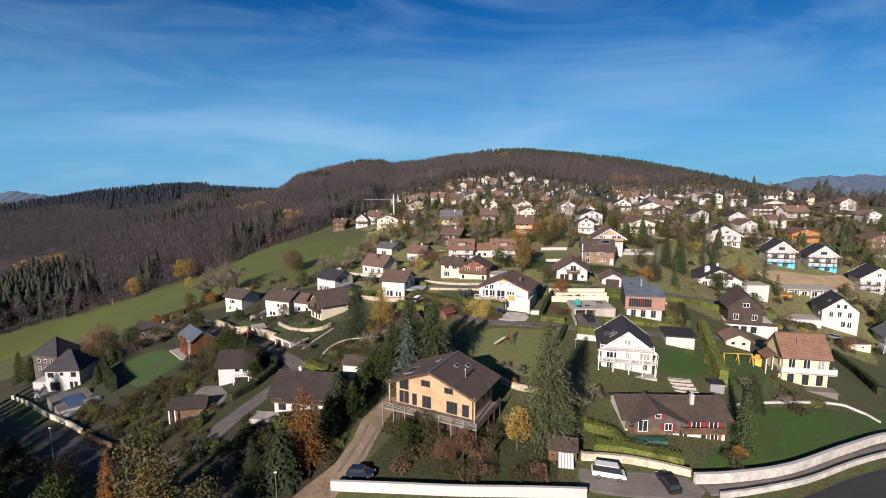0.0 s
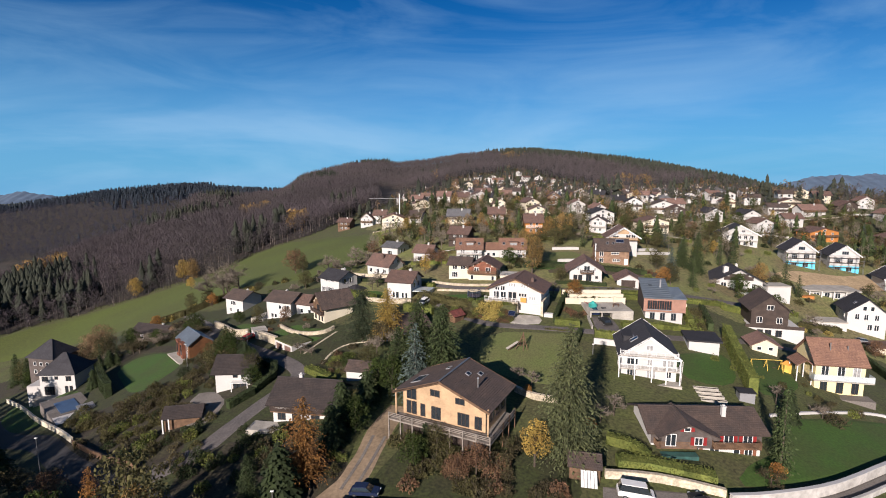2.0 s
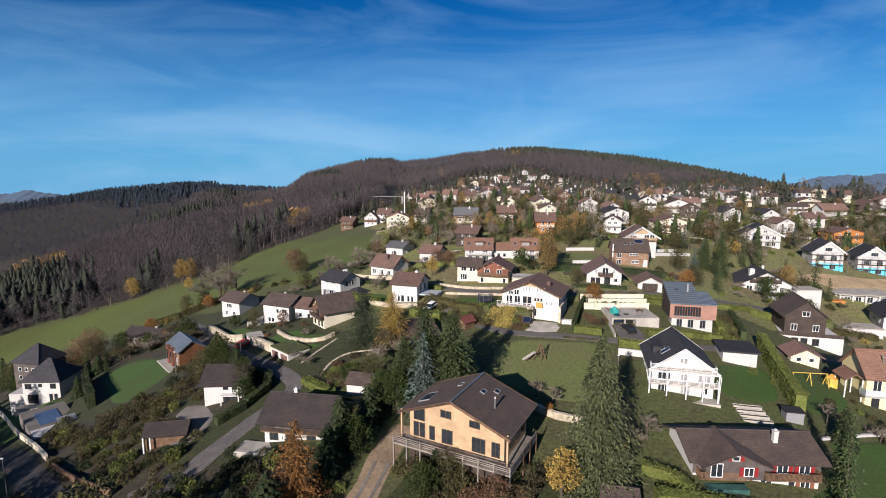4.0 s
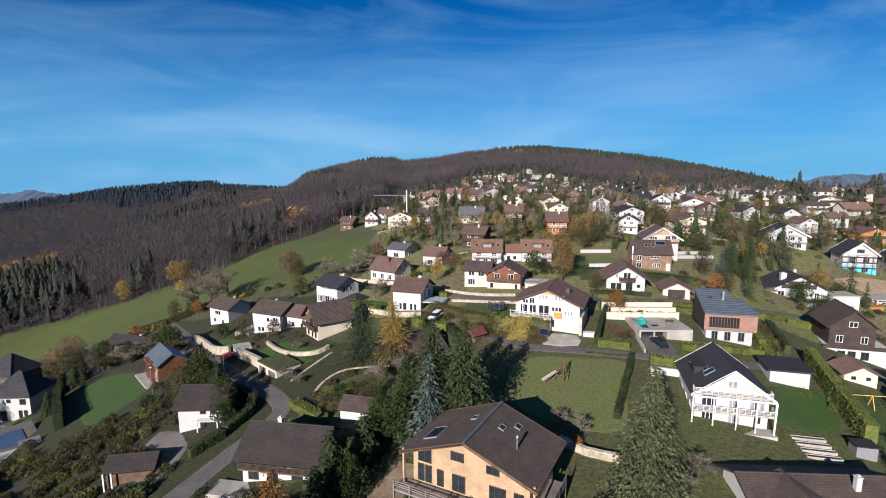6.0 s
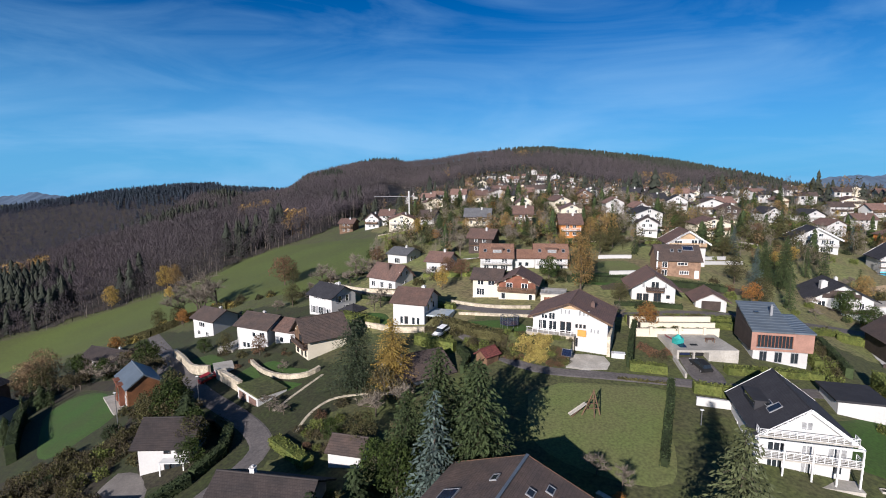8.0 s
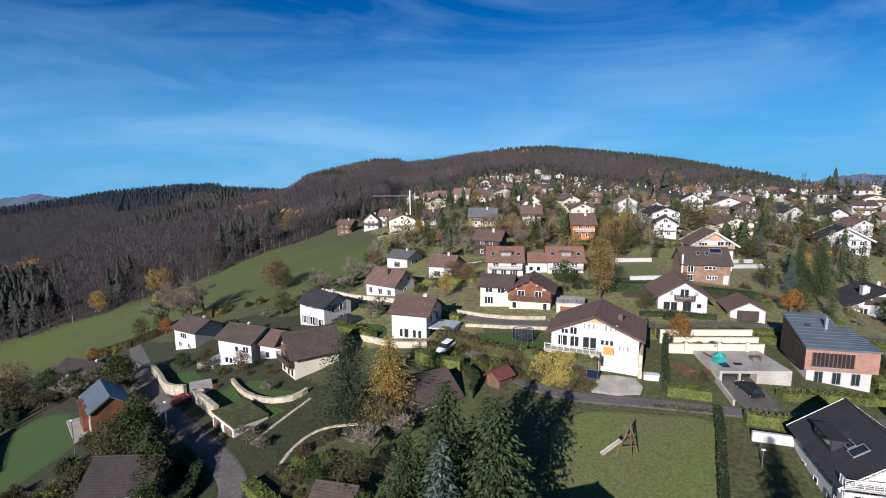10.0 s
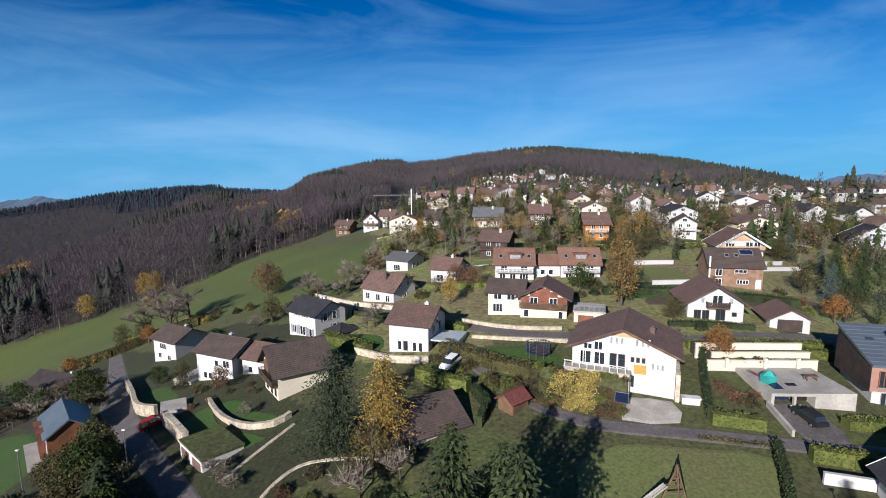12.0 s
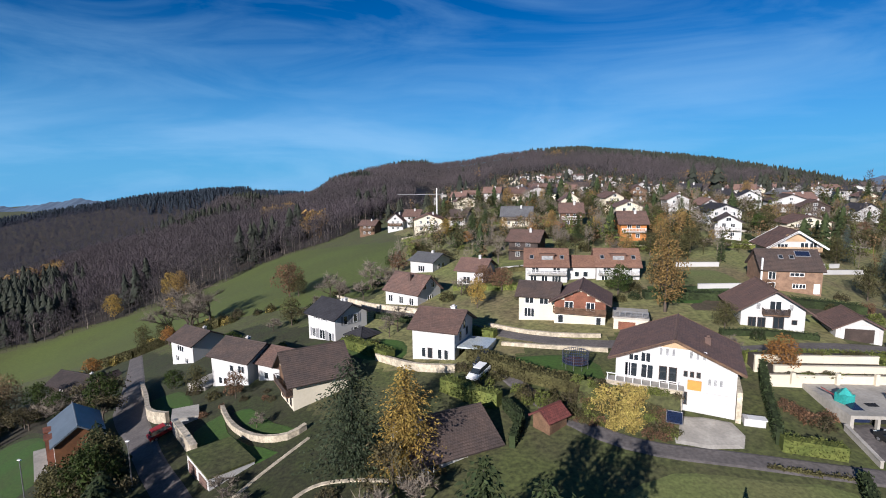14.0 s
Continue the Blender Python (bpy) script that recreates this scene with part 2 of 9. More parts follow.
M["door_orange"] = material("orange_blind", (0.504, 0.222, 0.0403), 0.6, vary=0.1, scale=1.0, fine=6.0, fine_amt=0.05)
M["glass"] = material("window_glass", (0.02, 0.025, 0.03), 0.06, vary=0.1, spec=0.7)
M["glass_light"] = material("curtained_glass", (0.3, 0.3, 0.3), 0.12, vary=0.3, scale=2.0, spec=0.6)
M["rail_glass"] = material("balcony_glass", (0.43, 0.473, 0.482), 0.15, vary=0.1, spec=0.6)
M["solar"] = material("solar_panel_glass", (0.012, 0.018, 0.04), 0.1, vary=0.1, spec=0.7)
M["metal"] = material("galvanised_steel", (0.329, 0.329, 0.336), 0.4, metal=0.8, vary=0.1)
M["black"] = material("black_rubber", (0.0134, 0.0134, 0.0134), 0.7)
M["pool"] = material("pool_cover_blue", (0.0672, 0.107, 0.181), 0.35, vary=0.2, scale=0.3)
M["bark"] = material("bark", (0.0873, 0.0672, 0.0504), 0.95, vary=0.3, scale=1.0, fine=8.0, fine_amt=0.3)
M["twig"] = material("bare_twigs", (0.161, 0.134, 0.104), 0.95, vary=0.2, scale=0.5, fine=2.0, fine_amt=0.2, per_island=0.15, per_object=0.15)
def foliage(name, color, other, tr=0.25, po=0.2):
    return material(name, color, 0.85, scale=0.6, fine=2.5, fine_amt=0.25, other=other, per_island=0.35, per_object=po, translucent=tr, spec=0.2)
M["spruce"] = foliage("spruce_needles", (0.0453, 0.0611, 0.0216), (0.0301, 0.0437, 0.017), 0.1)
M["pine"] = foliage("pine_needles", (0.077, 0.0866, 0.0376), (0.0532, 0.0602, 0.0282), 0.1)
M["blue_spruce"] = foliage("blue_spruce_needles", (0.0672, 0.0873, 0.0772), (0.047, 0.0672, 0.0571), 0.1)
M["cedar"] = foliage("cedar_needles", (0.0386, 0.0504, 0.0252), (0.027, 0.0369, 0.0202), 0.1)
M["green"] = foliage("green_leaves", (0.0428, 0.0628, 0.0126), (0.0286, 0.0428, 0.0114))
M["olive"] = foliage("olive_green_leaves", (0.0772, 0.072, 0.028), (0.0582, 0.0529, 0.0219))
M["hedge"] = foliage("hedge_leaves", (0.127, 0.141, 0.0351), (0.0829, 0.102, 0.0256), 0.2)
M["hedge_dark"] = foliage("dark_hedge_leaves", (0.0336, 0.047, 0.0175), (0.0269, 0.0369, 0.0161), 0.2)
M["yellow"] = foliage("yellow_autumn_leaves", (0.349, 0.248, 0.0604), (0.255, 0.168, 0.047), 0.3)
M["pale_yellow"] = foliage("pale_yellow_leaves", (0.369, 0.302, 0.0873), (0.282, 0.215, 0.0672), 0.3)
M["orange"] = foliage("orange_autumn_leaves", (0.269, 0.134, 0.0369), (0.188, 0.094, 0.0336), 0.3)
M["rust"] = foliage("russet_autumn_leaves", (0.161, 0.0907, 0.0504), (0.111, 0.0672, 0.0403), 0.25)
M["ochre"] = foliage("ochre_autumn_leaves", (0.255, 0.168, 0.0571), (0.188, 0.121, 0.047), 0.25)
M["beech"] = foliage("pale_brown_beech_leaves", (0.228, 0.158, 0.0873), (0.168, 0.114, 0.0638), 0.25)
M["autumn_brown"] = foliage("faded_autumn_leaves", (0.201, 0.134, 0.0672), (0.134, 0.0907, 0.047), 0.25)
M["brush"] = foliage("brown_brush", (0.0723, 0.0612, 0.0294), (0.0476, 0.0408, 0.0203), 0.15)
M["forest_bare"] = material("bare_forest_twigs", (0.0551, 0.0438, 0.0488), 0.95, scale=0.012, fine=0.13, fine_amt=0.32, other=(0.0395, 0.0338, 0.0347), per_island=0.08)
M["forest_far"] = material("far_leafless_wood", (0.0632, 0.0504, 0.0541), 0.95, scale=0.01, fine=0.11, fine_amt=0.3, other=(0.0474, 0.0403, 0.0398), per_island=0.08)
# darker, bluer copy of the bare wood; ridge haze and shade are painted in
M["forest_ridge"] = material("haze_shaded_leafless_wood", (0.0304, 0.031, 0.0468), 0.95, scale=0.008, fine=0.1, fine_amt=0.25, other=(0.0233, 0.0252, 0.0393), per_island=0.08)
M["forest_trunk"] = material("pale_forest_trunks", (0.2, 0.17, 0.145), 0.95, scale=0.05, fine=1.0, per_island=0.3)
M["forest_con"] = material("conifer_forest", (0.0248, 0.0298, 0.0212), 0.95, scale=0.02, fine=0.2, fine_amt=0.25, other=(0.0276, 0.0314, 0.0202), per_island=0.12)
# conifer copy for the ridge, with haze and shade put into the colour
M["ridge_con"] = material("haze_shaded_conifer_forest", (0.0171, 0.0247, 0.0368), 0.95, scale=0.02, fine=0.2, fine_amt=0.25, other=(0.0198, 0.0285, 0.0379), per_island=0.12)
# distance haze is painted into this blue base colour
M["far_blue"] = material("haze_tinted_mountain", (0.0672, 0.101, 0.148), 1.0, scale=0.002, fine=0.02, fine_amt=0.15, other=(0.0571, 0.0839, 0.128))

# ---- helpers for meshes ----
def part(name, bm, mat, parent=None, label=""):
    """Links a bmesh as one mesh object under a thing or a part."""
    me = bpy.data.meshes.new(name)
    bm.to_mesh(me)
    bm.free()
    me.materials.append(mat)
    return hang(name, me, parent, label)


def hang(name, me, parent=None, label="", at=None):
    ob = new(name, me)
    if parent:
        ob.parent = parent
    if at is not None:
        ob.matrix_basis = at
    if label:
        tagged(ob, label)
    return ob


def box(bm, x0, x1, y0, y1, z0, z1, m=None):
    vs = [bm.verts.new((x, y, z)) for z in (z0, z1) for y in (y0, y1) for x in (x0, x1)]
    if m is not None:
        for v in vs:
            v.co = m @ v.co
    for q in ((0, 2, 3, 1), (4, 5, 7, 6), (0, 1, 5, 4), (1, 3, 7, 5), (3, 2, 6, 7), (2, 0, 4, 6)):
        bm.faces.new([vs[i] for i in q])


def boxes(*spans):
    bm = bmesh.new()
    for s in spans:
        box(bm, *s)
    return bm


def tube(bm, a, b, r0, r1, n=6):
    a, b = Vector(a), Vector(b)
    q = (b - a).to_track_quat("Z", "Y")
    rings = []
    for p, r in ((a, r0), (b, r1)):
        rings.append([bm.verts.new(p + q @ Vector((r * math.cos(6.2832 * k / n), r * math.sin(6.2832 * k / n), 0))) for k in range(n)])
    for k in range(n):
        bm.faces.new((rings[0][k], rings[0][(k + 1) % n], rings[1][(k + 1) % n], rings[1][k]))
    bm.faces.new(rings[1])
    bm.faces.new(rings[0][::-1])


def smooth(a, b, x):
    u = np.clip((x - a) / (b - a), 0, 1)
    return u * u * (3 - 2 * u)


RISE = (3.673, 9.199, 9.627, -16.504, 4.03, -1.881, -0.198, 3.008, -1.601, 0.16, 1.211)


# edge of the western wood, its near crest and the ridge beyond, by bearing from the foot of the walk
WOOD_AZ = (-62, -49, -43.5, -39.6, -35.2, -30.3, -25.6, -22.8, -20.4, -17.1)
WOOD_R = (300, 318, 321, 312, 304, 291, 286, 299, 298, 285)
CREST_AZ = (-62, -48, -42.8, -38.9, -33.4, -29.8, -26.7, -21.9, -17.5)
CREST_R = (420, 440, 460, 500, 530, 610, 780, 880, 900)
CREST_Z = (-58, -54, -45, -37, -29, -22, -11, -15, -8)
RIDGE_AZ = (-62, -50, -42.3, -37.6, -34.6, -31.8, -28.9, -25.2, -24.7, -20, -16)
RIDGE_Z = (-120, -86, -57, -39, -25, -19, -11.5, -9.5, -18.5, -26, -30)
HILL_AZ = (-20, -16.4, -13, -10.4, -7.3, -5.5, -3, 1.4, 6.3, 9.3, 11.7, 17.4, 22.9, 30, 40, 60)
HILL_DZ = (3, 13, 9, 4, -3, -12, -6, 7, 7, 4.5, -2, -12.5, -14.5, -17, -17, -17)


def land(x, y):
    """The spur with the houses, and the hills as one smooth surface."""
    u, v = np.clip(x, -260, 230) / 100, (np.clip(y, -60, 360) - 150) / 100
    terms = (1 + 0 * u, u, v, u * u, u * v, v * v, u**3, u * u * v, u * v * v, v**3, u**4)
    z = sum(a * b for a, b in zip(RISE, terms)) - 8 * np.exp(-(((x - 125) / 45) ** 2) - ((y - 155) / 45) ** 2)
    far = -62 + 67 * smooth(-520, -120, x) - 52 * smooth(400, 1000, x) - 130 * smooth(1500, 3600, y) - 40 * smooth(-900, -1500, x)
    far = far + 70 * np.exp(-(((x - 290) / 430) ** 2) - ((y - 1500) / 650) ** 2)
    far = far + 30 * np.exp(-(((x + 220) / 170) ** 2) - ((y - 1350) / 380) ** 2)
    far = far + 45 * np.exp(-(((x + 900) / 420) ** 2) - ((y - 1650) / 420) ** 2)
    w = np.maximum(smooth(330, 650, y), smooth(210, 420, np.abs(x)))
    return z * (1 - w) + far * w


def ground_z(x, y):
    """The height of the land: a spur that climbs to the north, a wooded shelf to the west, a valley and a ridge beyond it."""
    x, y = np.asarray(x, float), np.asarray(y, float)
    z = land(x, y)
    az, r = np.degrees(np.arctan2(x + 4, y - 39)), np.hypot(x + 4, y - 39)
    ahead = smooth(-75, -60, az) * (1 - smooth(50, 70, az))
    z = z + np.interp(az, HILL_AZ, HILL_DZ) * smooth(430, 900, r) * (1 - smooth(2200, 3200, r)) * ahead
    re, rc, zc = np.interp(az, WOOD_AZ, WOOD_R), np.interp(az, CREST_AZ, CREST_R), np.interp(az, CREST_AZ, CREST_Z)
    a = np.radians(az)
    ze = land(re * np.sin(a) - 4, re * np.cos(a) + 39)
    shelf = ze + (zc - ze) * np.clip((r - re) / (rc - re), 0, 1)
    zr = np.interp(az, RIDGE_AZ, RIDGE_Z)
    west = shelf - 60 * smooth(rc, rc + 220, r) * (1 - smooth(1000, 1500, r)) + (zr - zc) * smooth(1000, 1500, r) - 160 * smooth(1500, 2300, r)
    k = (1 - smooth(-19.5, -16, az)) * smooth(-75, -60, az) * smooth(re - 8, re + 8, r)
    return z * (1 - k) + west * k


def gz(x, y):
    return float(ground_z(x, y))


# ---- ground ----
def axis(lo, hi, step, far_lo, far_hi, grow=1.13):
    a = list(np.arange(lo, hi + step / 2, step))
    s = step
    while a[-1] < far_hi:
        s *= grow
        a.append(a[-1] + s)
    s = step
    while a[0] > far_lo:
        s *= grow
        a.insert(0, a[0] - s)
    return np.array(a)


def sheet(name, xs, ys, fz, mat):
    X, Y = np.meshgrid(xs, ys)
    Z = fz(X, Y)
    n, m = X.shape
    idx = np.arange(n * m).reshape(n, m)
    f = np.stack([idx[:-1, :-1], idx[:-1, 1:], idx[1:, 1:], idx[1:, :-1]], -1).reshape(-1, 4)
    me = bpy.data.meshes.new(name)
    me.from_pydata(np.stack([X, Y, Z], -1).reshape(-1, 3).tolist(), [], f.tolist())
    me.materials.append(mat)
    me.polygons.foreach_set("use_smooth", [True] * len(me.polygons))
    return new(name, me)


ground = sheet("ground", axis(-200, 210, 3, -4200, 4200), axis(30, 340, 3, -600, 4600), ground_z, M["grass"])
tagged(ground, "grassy hillside with autumn gardens and rough grass", "ground", kind="structure")


def hill_sheet(xs, ys, keep, lift, name, mat):
    """Grass of another sort laid on the land wherever keep holds."""
    X, Y = np.meshgrid(xs, ys)
    n, m = X.shape
    idx = np.arange(n * m).reshape(n, m)
    f = np.stack([idx[:-1, :-1], idx[:-1, 1:], idx[1:, 1:], idx[1:, :-1]], -1)[keep(X, Y)[:-1, :-1]]
    me = bpy.data.meshes.new(name)
    me.from_pydata(np.stack([X, Y, ground_z(X, Y) + lift], -1).reshape(-1, 3).tolist(), [], f.tolist())
    me.materials.append(mat)
    me.polygons.foreach_set("use_smooth", [True] * len(me.polygons))
    return new(name, me)


def on_hill(X, Y):
    return (Y > 150 + 5 * np.sin(X / 7) + 3 * np.sin(X / 2.7 + 1)) & (X > -36 - 0.08 * (Y - 190) + 4 * np.sin(Y / 6)) & (X < 200 + 6 * np.sin(Y / 9))


def in_gardens(X, Y):
    return (X < -27 + 5 * np.sin(Y / 6) + 2 * np.sin(Y / 1.9)) & (Y < 186 + 0.25 * (-60 - X) + 4 * np.sin(X / 6)) & (Y > 66) & (X > -170)


tagged(hill_sheet(np.arange(-50, 211, 1.5), np.arange(138, 331, 1.5), on_hill, 0.04, "ground_hillside", M["hill_grass"]), "pale dry grass between the hillside houses", "ground", kind="structure")
# garden grass is darker here, partly to stand in for tree shade
tagged(hill_sheet(np.arange(-172, -15, 1.5), np.arange(60, 220, 1.5), in_gardens, 0.02, "ground_garden", M["garden_grass"]), "shaggy grass of the lower gardens, darkened partly for shade", "ground", kind="structure")

# ---- houses ----
def slope(bm, e0, e1, r1, r0, thick=0.2, course=0.36):
    """A roof slope from its eave e0-e1 up to its ridge r0-r1: a slab whose top is laid in stepped courses of tiles."""
    e0, e1, r1, r0 = (Vector(p) for p in (e0, e1, r1, r0))
    up = (e1 - e0).cross(r0 - e0 if (r0 - e0).length > 0.01 else r1 - e0).normalized()
    if up.z < 0:
        up = -up
    uv = bm.loops.layers.uv.verify()
    lo = [bm.verts.new(p - up * thick) for p in (e0, e1, r1, r0)]
    hi = [bm.verts.new(p) for p in (e0, e1, r1, r0)]
    for q in ((0, 1, 2, 3),):
        bm.faces.new([lo[i] for i in q][::-1])
    for a in range(4):
        b = (a + 1) % 4
        if (lo[a].co - lo[b].co).length > 0.01:
            bm.faces.new((lo[a], lo[b], hi[b], hi[a]))
    run = ((r0 + r1) / 2 - (e0 + e1) / 2).length
    n = max(2, int(run / course))
    along = (e1 - e0).normalized()
    low = hi[:2]
    for k in range(n):
        s, t = k / n, (k + 1) / n
        step = [bm.verts.new(e0.lerp(r0, s) + up * 0.065), bm.verts.new(e1.lerp(r1, s) + up * 0.065)]
        top = [bm.verts.new(e0.lerp(r0, t) + up * 0.012), bm.verts.new(e1.lerp(r1, t) + up * 0.012)]
        bm.faces.new((low[0], low[1], step[1], step[0]))
        f = bm.faces.new((step[0], step[1], top[1], top[0]))
        for lp in f.loops:
            lp[uv].uv = ((lp.vert.co - e0).dot(along), s * run if lp.vert in step else t * run)
        low = top


def ridge_caps(bm, a, b, r=0.14):
    """Ridge tiles: one run that swells where each tile laps the next."""
    a, b = Vector(a), Vector(b)
    q = (b - a).to_track_quat("Z", "Y")
    n = max(1, int((b - a).length / 0.45))
    last = None
    for k in range(n):
        for u, rr in ((k / n, r * 1.12), ((k + 0.97) / n, r * 0.94)):
            p = a.lerp(b, u)
            ring = [bm.verts.new(p + q @ Vector((rr * math.cos(1.0472 * j), rr * math.sin(1.0472 * j), 0))) for j in range(6)]
            if last:
                for j in range(6):
                    bm.faces.new((last[j], last[(j + 1) % 6], ring[(j + 1) % 6], ring[j]))
            last = ring


def walls(bm, w, d, eave, base, shape, rise, x0=0.0):
    """The body of a house, front on y = 0, with gable ends where the roof has them."""
    h = w / 2
    lo = [(-h + x0, 0), (h + x0, 0), (h + x0, d), (-h + x0, d)]
    vb = [bm.verts.new((x, y, -base)) for x, y in lo]
    vt = [bm.verts.new((x, y, eave)) for x, y in lo]
    bm.faces.new(vb[::-1])
    if shape == "y":
        a, b = bm.verts.new((x0, 0, eave + rise)), bm.verts.new((x0, d, eave + rise))
        bm.faces.new((vb[0], vb[1], vt[1], a, vt[0]))
        bm.faces.new((vb[2], vb[3], vt[3], b, vt[2]))
        bm.faces.new((vb[1], vb[2], vt[2], vt[1]))
        bm.faces.new((vb[3], vb[0], vt[0], vt[3]))
    elif shape == "x":
        a, b = bm.verts.new((-h + x0, d / 2, eave + rise)), bm.verts.new((h + x0, d / 2, eave + rise))
        bm.faces.new((vb[0], vb[1], vt[1], vt[0]))
        bm.faces.new((vb[1], vb[2], vt[2], b, vt[1]))
        bm.faces.new((vb[2], vb[3], vt[3], vt[2]))
        bm.faces.new((vb[3], vb[0], vt[0], a, vt[3]))
    else:
        for k in range(4):
            bm.faces.new((vb[k], vb[(k + 1) % 4], vt[(k + 1) % 4], vt[k]))
        bm.faces.new(vt)


def roof_mesh(w, d, eave, shape, rise, over, x0=0.0, course=0.36):
    bm = bmesh.new()
    h, s = w / 2, 0.12
    if shape == "y":
        k = rise / h
        zl, zr = eave - k * over + s, eave + rise + s
        slope(bm, (x0 - h - over, -over, zl), (x0 - h - over, d + over, zl), (x0, d + over, zr), (x0, -over, zr), course=course)
        slope(bm, (x0 + h + over, -over, zl), (x0 + h + over, d + over, zl), (x0, d + over, zr), (x0, -over, zr), course=course)
        ridge_caps(bm, (x0, -over, zr + 0.02), (x0, d + over, zr + 0.02))
    elif shape == "x":
        k = rise / (d / 2)
        zl, zr = eave - k * over + s, eave + rise + s
        slope(bm, (x0 - h - over, -over, zl), (x0 + h + over, -over, zl), (x0 + h + over, d / 2, zr), (x0 - h - over, d / 2, zr), course=course)
        slope(bm, (x0 - h - over, d + over, zl), (x0 + h + over, d + over, zl), (x0 + h + over, d / 2, zr), (x0 - h - over, d / 2, zr), course=course)
        ridge_caps(bm, (x0 - h - over, d / 2, zr + 0.02), (x0 + h + over, d / 2, zr + 0.02))
    elif shape in ("hip", "half"):
        m = min(h, d / 2)
        k = rise / m
        zl, zr = eave - k * over + s, eave + rise + s
        if w >= d:
            a, b = (x0 - h + m, d / 2, zr), (x0 + h - m + 0.01, d / 2, zr)
        else:
            a, b = (x0, m, zr), (x0, d - m, zr)
        c = [(x0 - h - over, -over, zl), (x0 + h + over, -over, zl), (x0 + h + over, d + over, zl), (x0 - h - over, d + over, zl)]
        if w >= d:
            slope(bm, c[0], c[1], b, a, course=course)
            slope(bm, c[2], c[3], a, b, course=course)
            slope(bm, c[1], c[2], b, b, course=course)
            slope(bm, c[3], c[0], a, a, course=course)
        else:
            slope(bm, c[0], c[1], a, a, course=course)
            slope(bm, c[1], c[2], b, a, course=course)
            slope(bm, c[2], c[3], b, b, course=course)
            slope(bm, c[3], c[0], a, b, course=course)
        for p, q in ((c[0], a), (c[3], a if w >= d else b), (c[1], b if w >= d else a), (c[2], b), (a, b)):
            if (Vector(p) - Vector(q)).length > 0.5:
                ridge_caps(bm, p, q, 0.11)
    else:
        box(bm, x0 - h - over, x0 + h + over, -over, d + over, eave, eave + 0.28)
        box(bm, x0 - h - over - 0.05, x0 + h + over + 0.05, -over - 0.05, d + over + 0.05, eave + 0.24, eave + 0.34)
    return bm


SITES = []
WINDOW = {}


def window_meshes(w, h, kind):
    """A frame with mullions, and its pane, built once for each size."""
    key = (round(w, 2), round(h, 2), kind)
    if key not in WINDOW:
        f = 0.09
        n = max(1, round(w / 0.75))
        cuts = [-w / 2, -w / 2 + f]
        for k in range(1, n):
            cuts += [-w / 2 + w * k / n - f / 2, -w / 2 + w * k / n + f / 2]
        cuts += [w / 2 - f, w / 2]
        bm = bmesh.new()
        grid = [[bm.verts.new((x, 0.02, z)) for x in cuts] for z in (0, f, h - f, h)]
        solid = [bm.faces.new((grid[r][c], grid[r][c + 1], grid[r + 1][c + 1], grid[r + 1][c])) for r in range(3) for c in range(len(cuts) - 1) if r != 1 or c % 2 == 0]
        made = bmesh.ops.extrude_face_region(bm, geom=solid)["geom"]
        for v in made:
            if isinstance(v, bmesh.types.BMVert):
                v.co.y = -0.08
        me = bpy.data.meshes.new("window")
        bm.to_mesh(me)
        bm.free()
        me.materials.append(M["dark_wood"] if kind in ("wood", "dark") else M["grey_paint"] if kind == "grey" else M["white"])
        bm = boxes((-w / 2 + f, w / 2 - f, -0.03, 0.015, f, h - f))
        pane = bpy.data.meshes.new("pane")
        bm.to_mesh(pane)
        bm.free()
        pane.materials.append(M["glass_light"] if kind == "curtain" else M["glass"])
        WINDOW[key] = me, pane
    return WINDOW[key]


SHUTTER = {}


def shutter(h, mat):
    if (h, mat.name) not in SHUTTER:
        bm = boxes((-0.27, 0.27, -0.07, 0.0, 0, h))
        bm.normal_update()
        bmesh.ops.inset_individual(bm, faces=[f for f in bm.faces if f.normal.y < -0.5], thickness=0.06, depth=-0.03)
        me = bpy.data.meshes.new("shutter")
        bm.to_mesh(me)
        bm.free()
        me.materials.append(mat)
        SHUTTER[h, mat.name] = me
    return SHUTTER[h, mat.name]


def side_pose(side, u, z, w, d, out=0.0, x0=0.0):
    if side == "f":
        return pose(x0 + u, -out, z)
    if side == "b":
        return pose(x0 + u, d + out, z, 0, 0, 180)
    if side == "l":
        return pose(x0 - w / 2 - out, u, z, 0, 0, -90)
    return pose(x0 + w / 2 + out, u, z, 0, 0, 90)


def add_window(hs, side, u, z, w, h, dims, kind="white", shut=None, x0=0.0, out=0.0):
    me, pane = window_meshes(w, h, kind)
    win = hang("window", me, hs, at=side_pose(side, u, z, dims[0], dims[1], out, x0))
    hang("pane", pane, win)
    if shut:
        for sx in (-1, 1):
            hang("shutter", shutter(h, shut), win, at=pose(sx * (w / 2 + 0.3), 0, 0))
    return win


def add_door(hs, side, u, z, w, h, dims, mat, x0=0.0, name="door"):
    ob = part(name, boxes((-w / 2, w / 2, -0.06, 0.02, 0, h)), mat, hs)
    ob.matrix_basis = side_pose(side, u, z, dims[0], dims[1], 0, x0)
    n = max(2, int(h / 0.45))
    for k in range(n):
        part("panel", boxes((-w / 2 + 0.08, w / 2 - 0.08, -0.085, -0.061, k * h / n + 0.05, (k + 1) * h / n - 0.05)), mat, ob)
    return ob


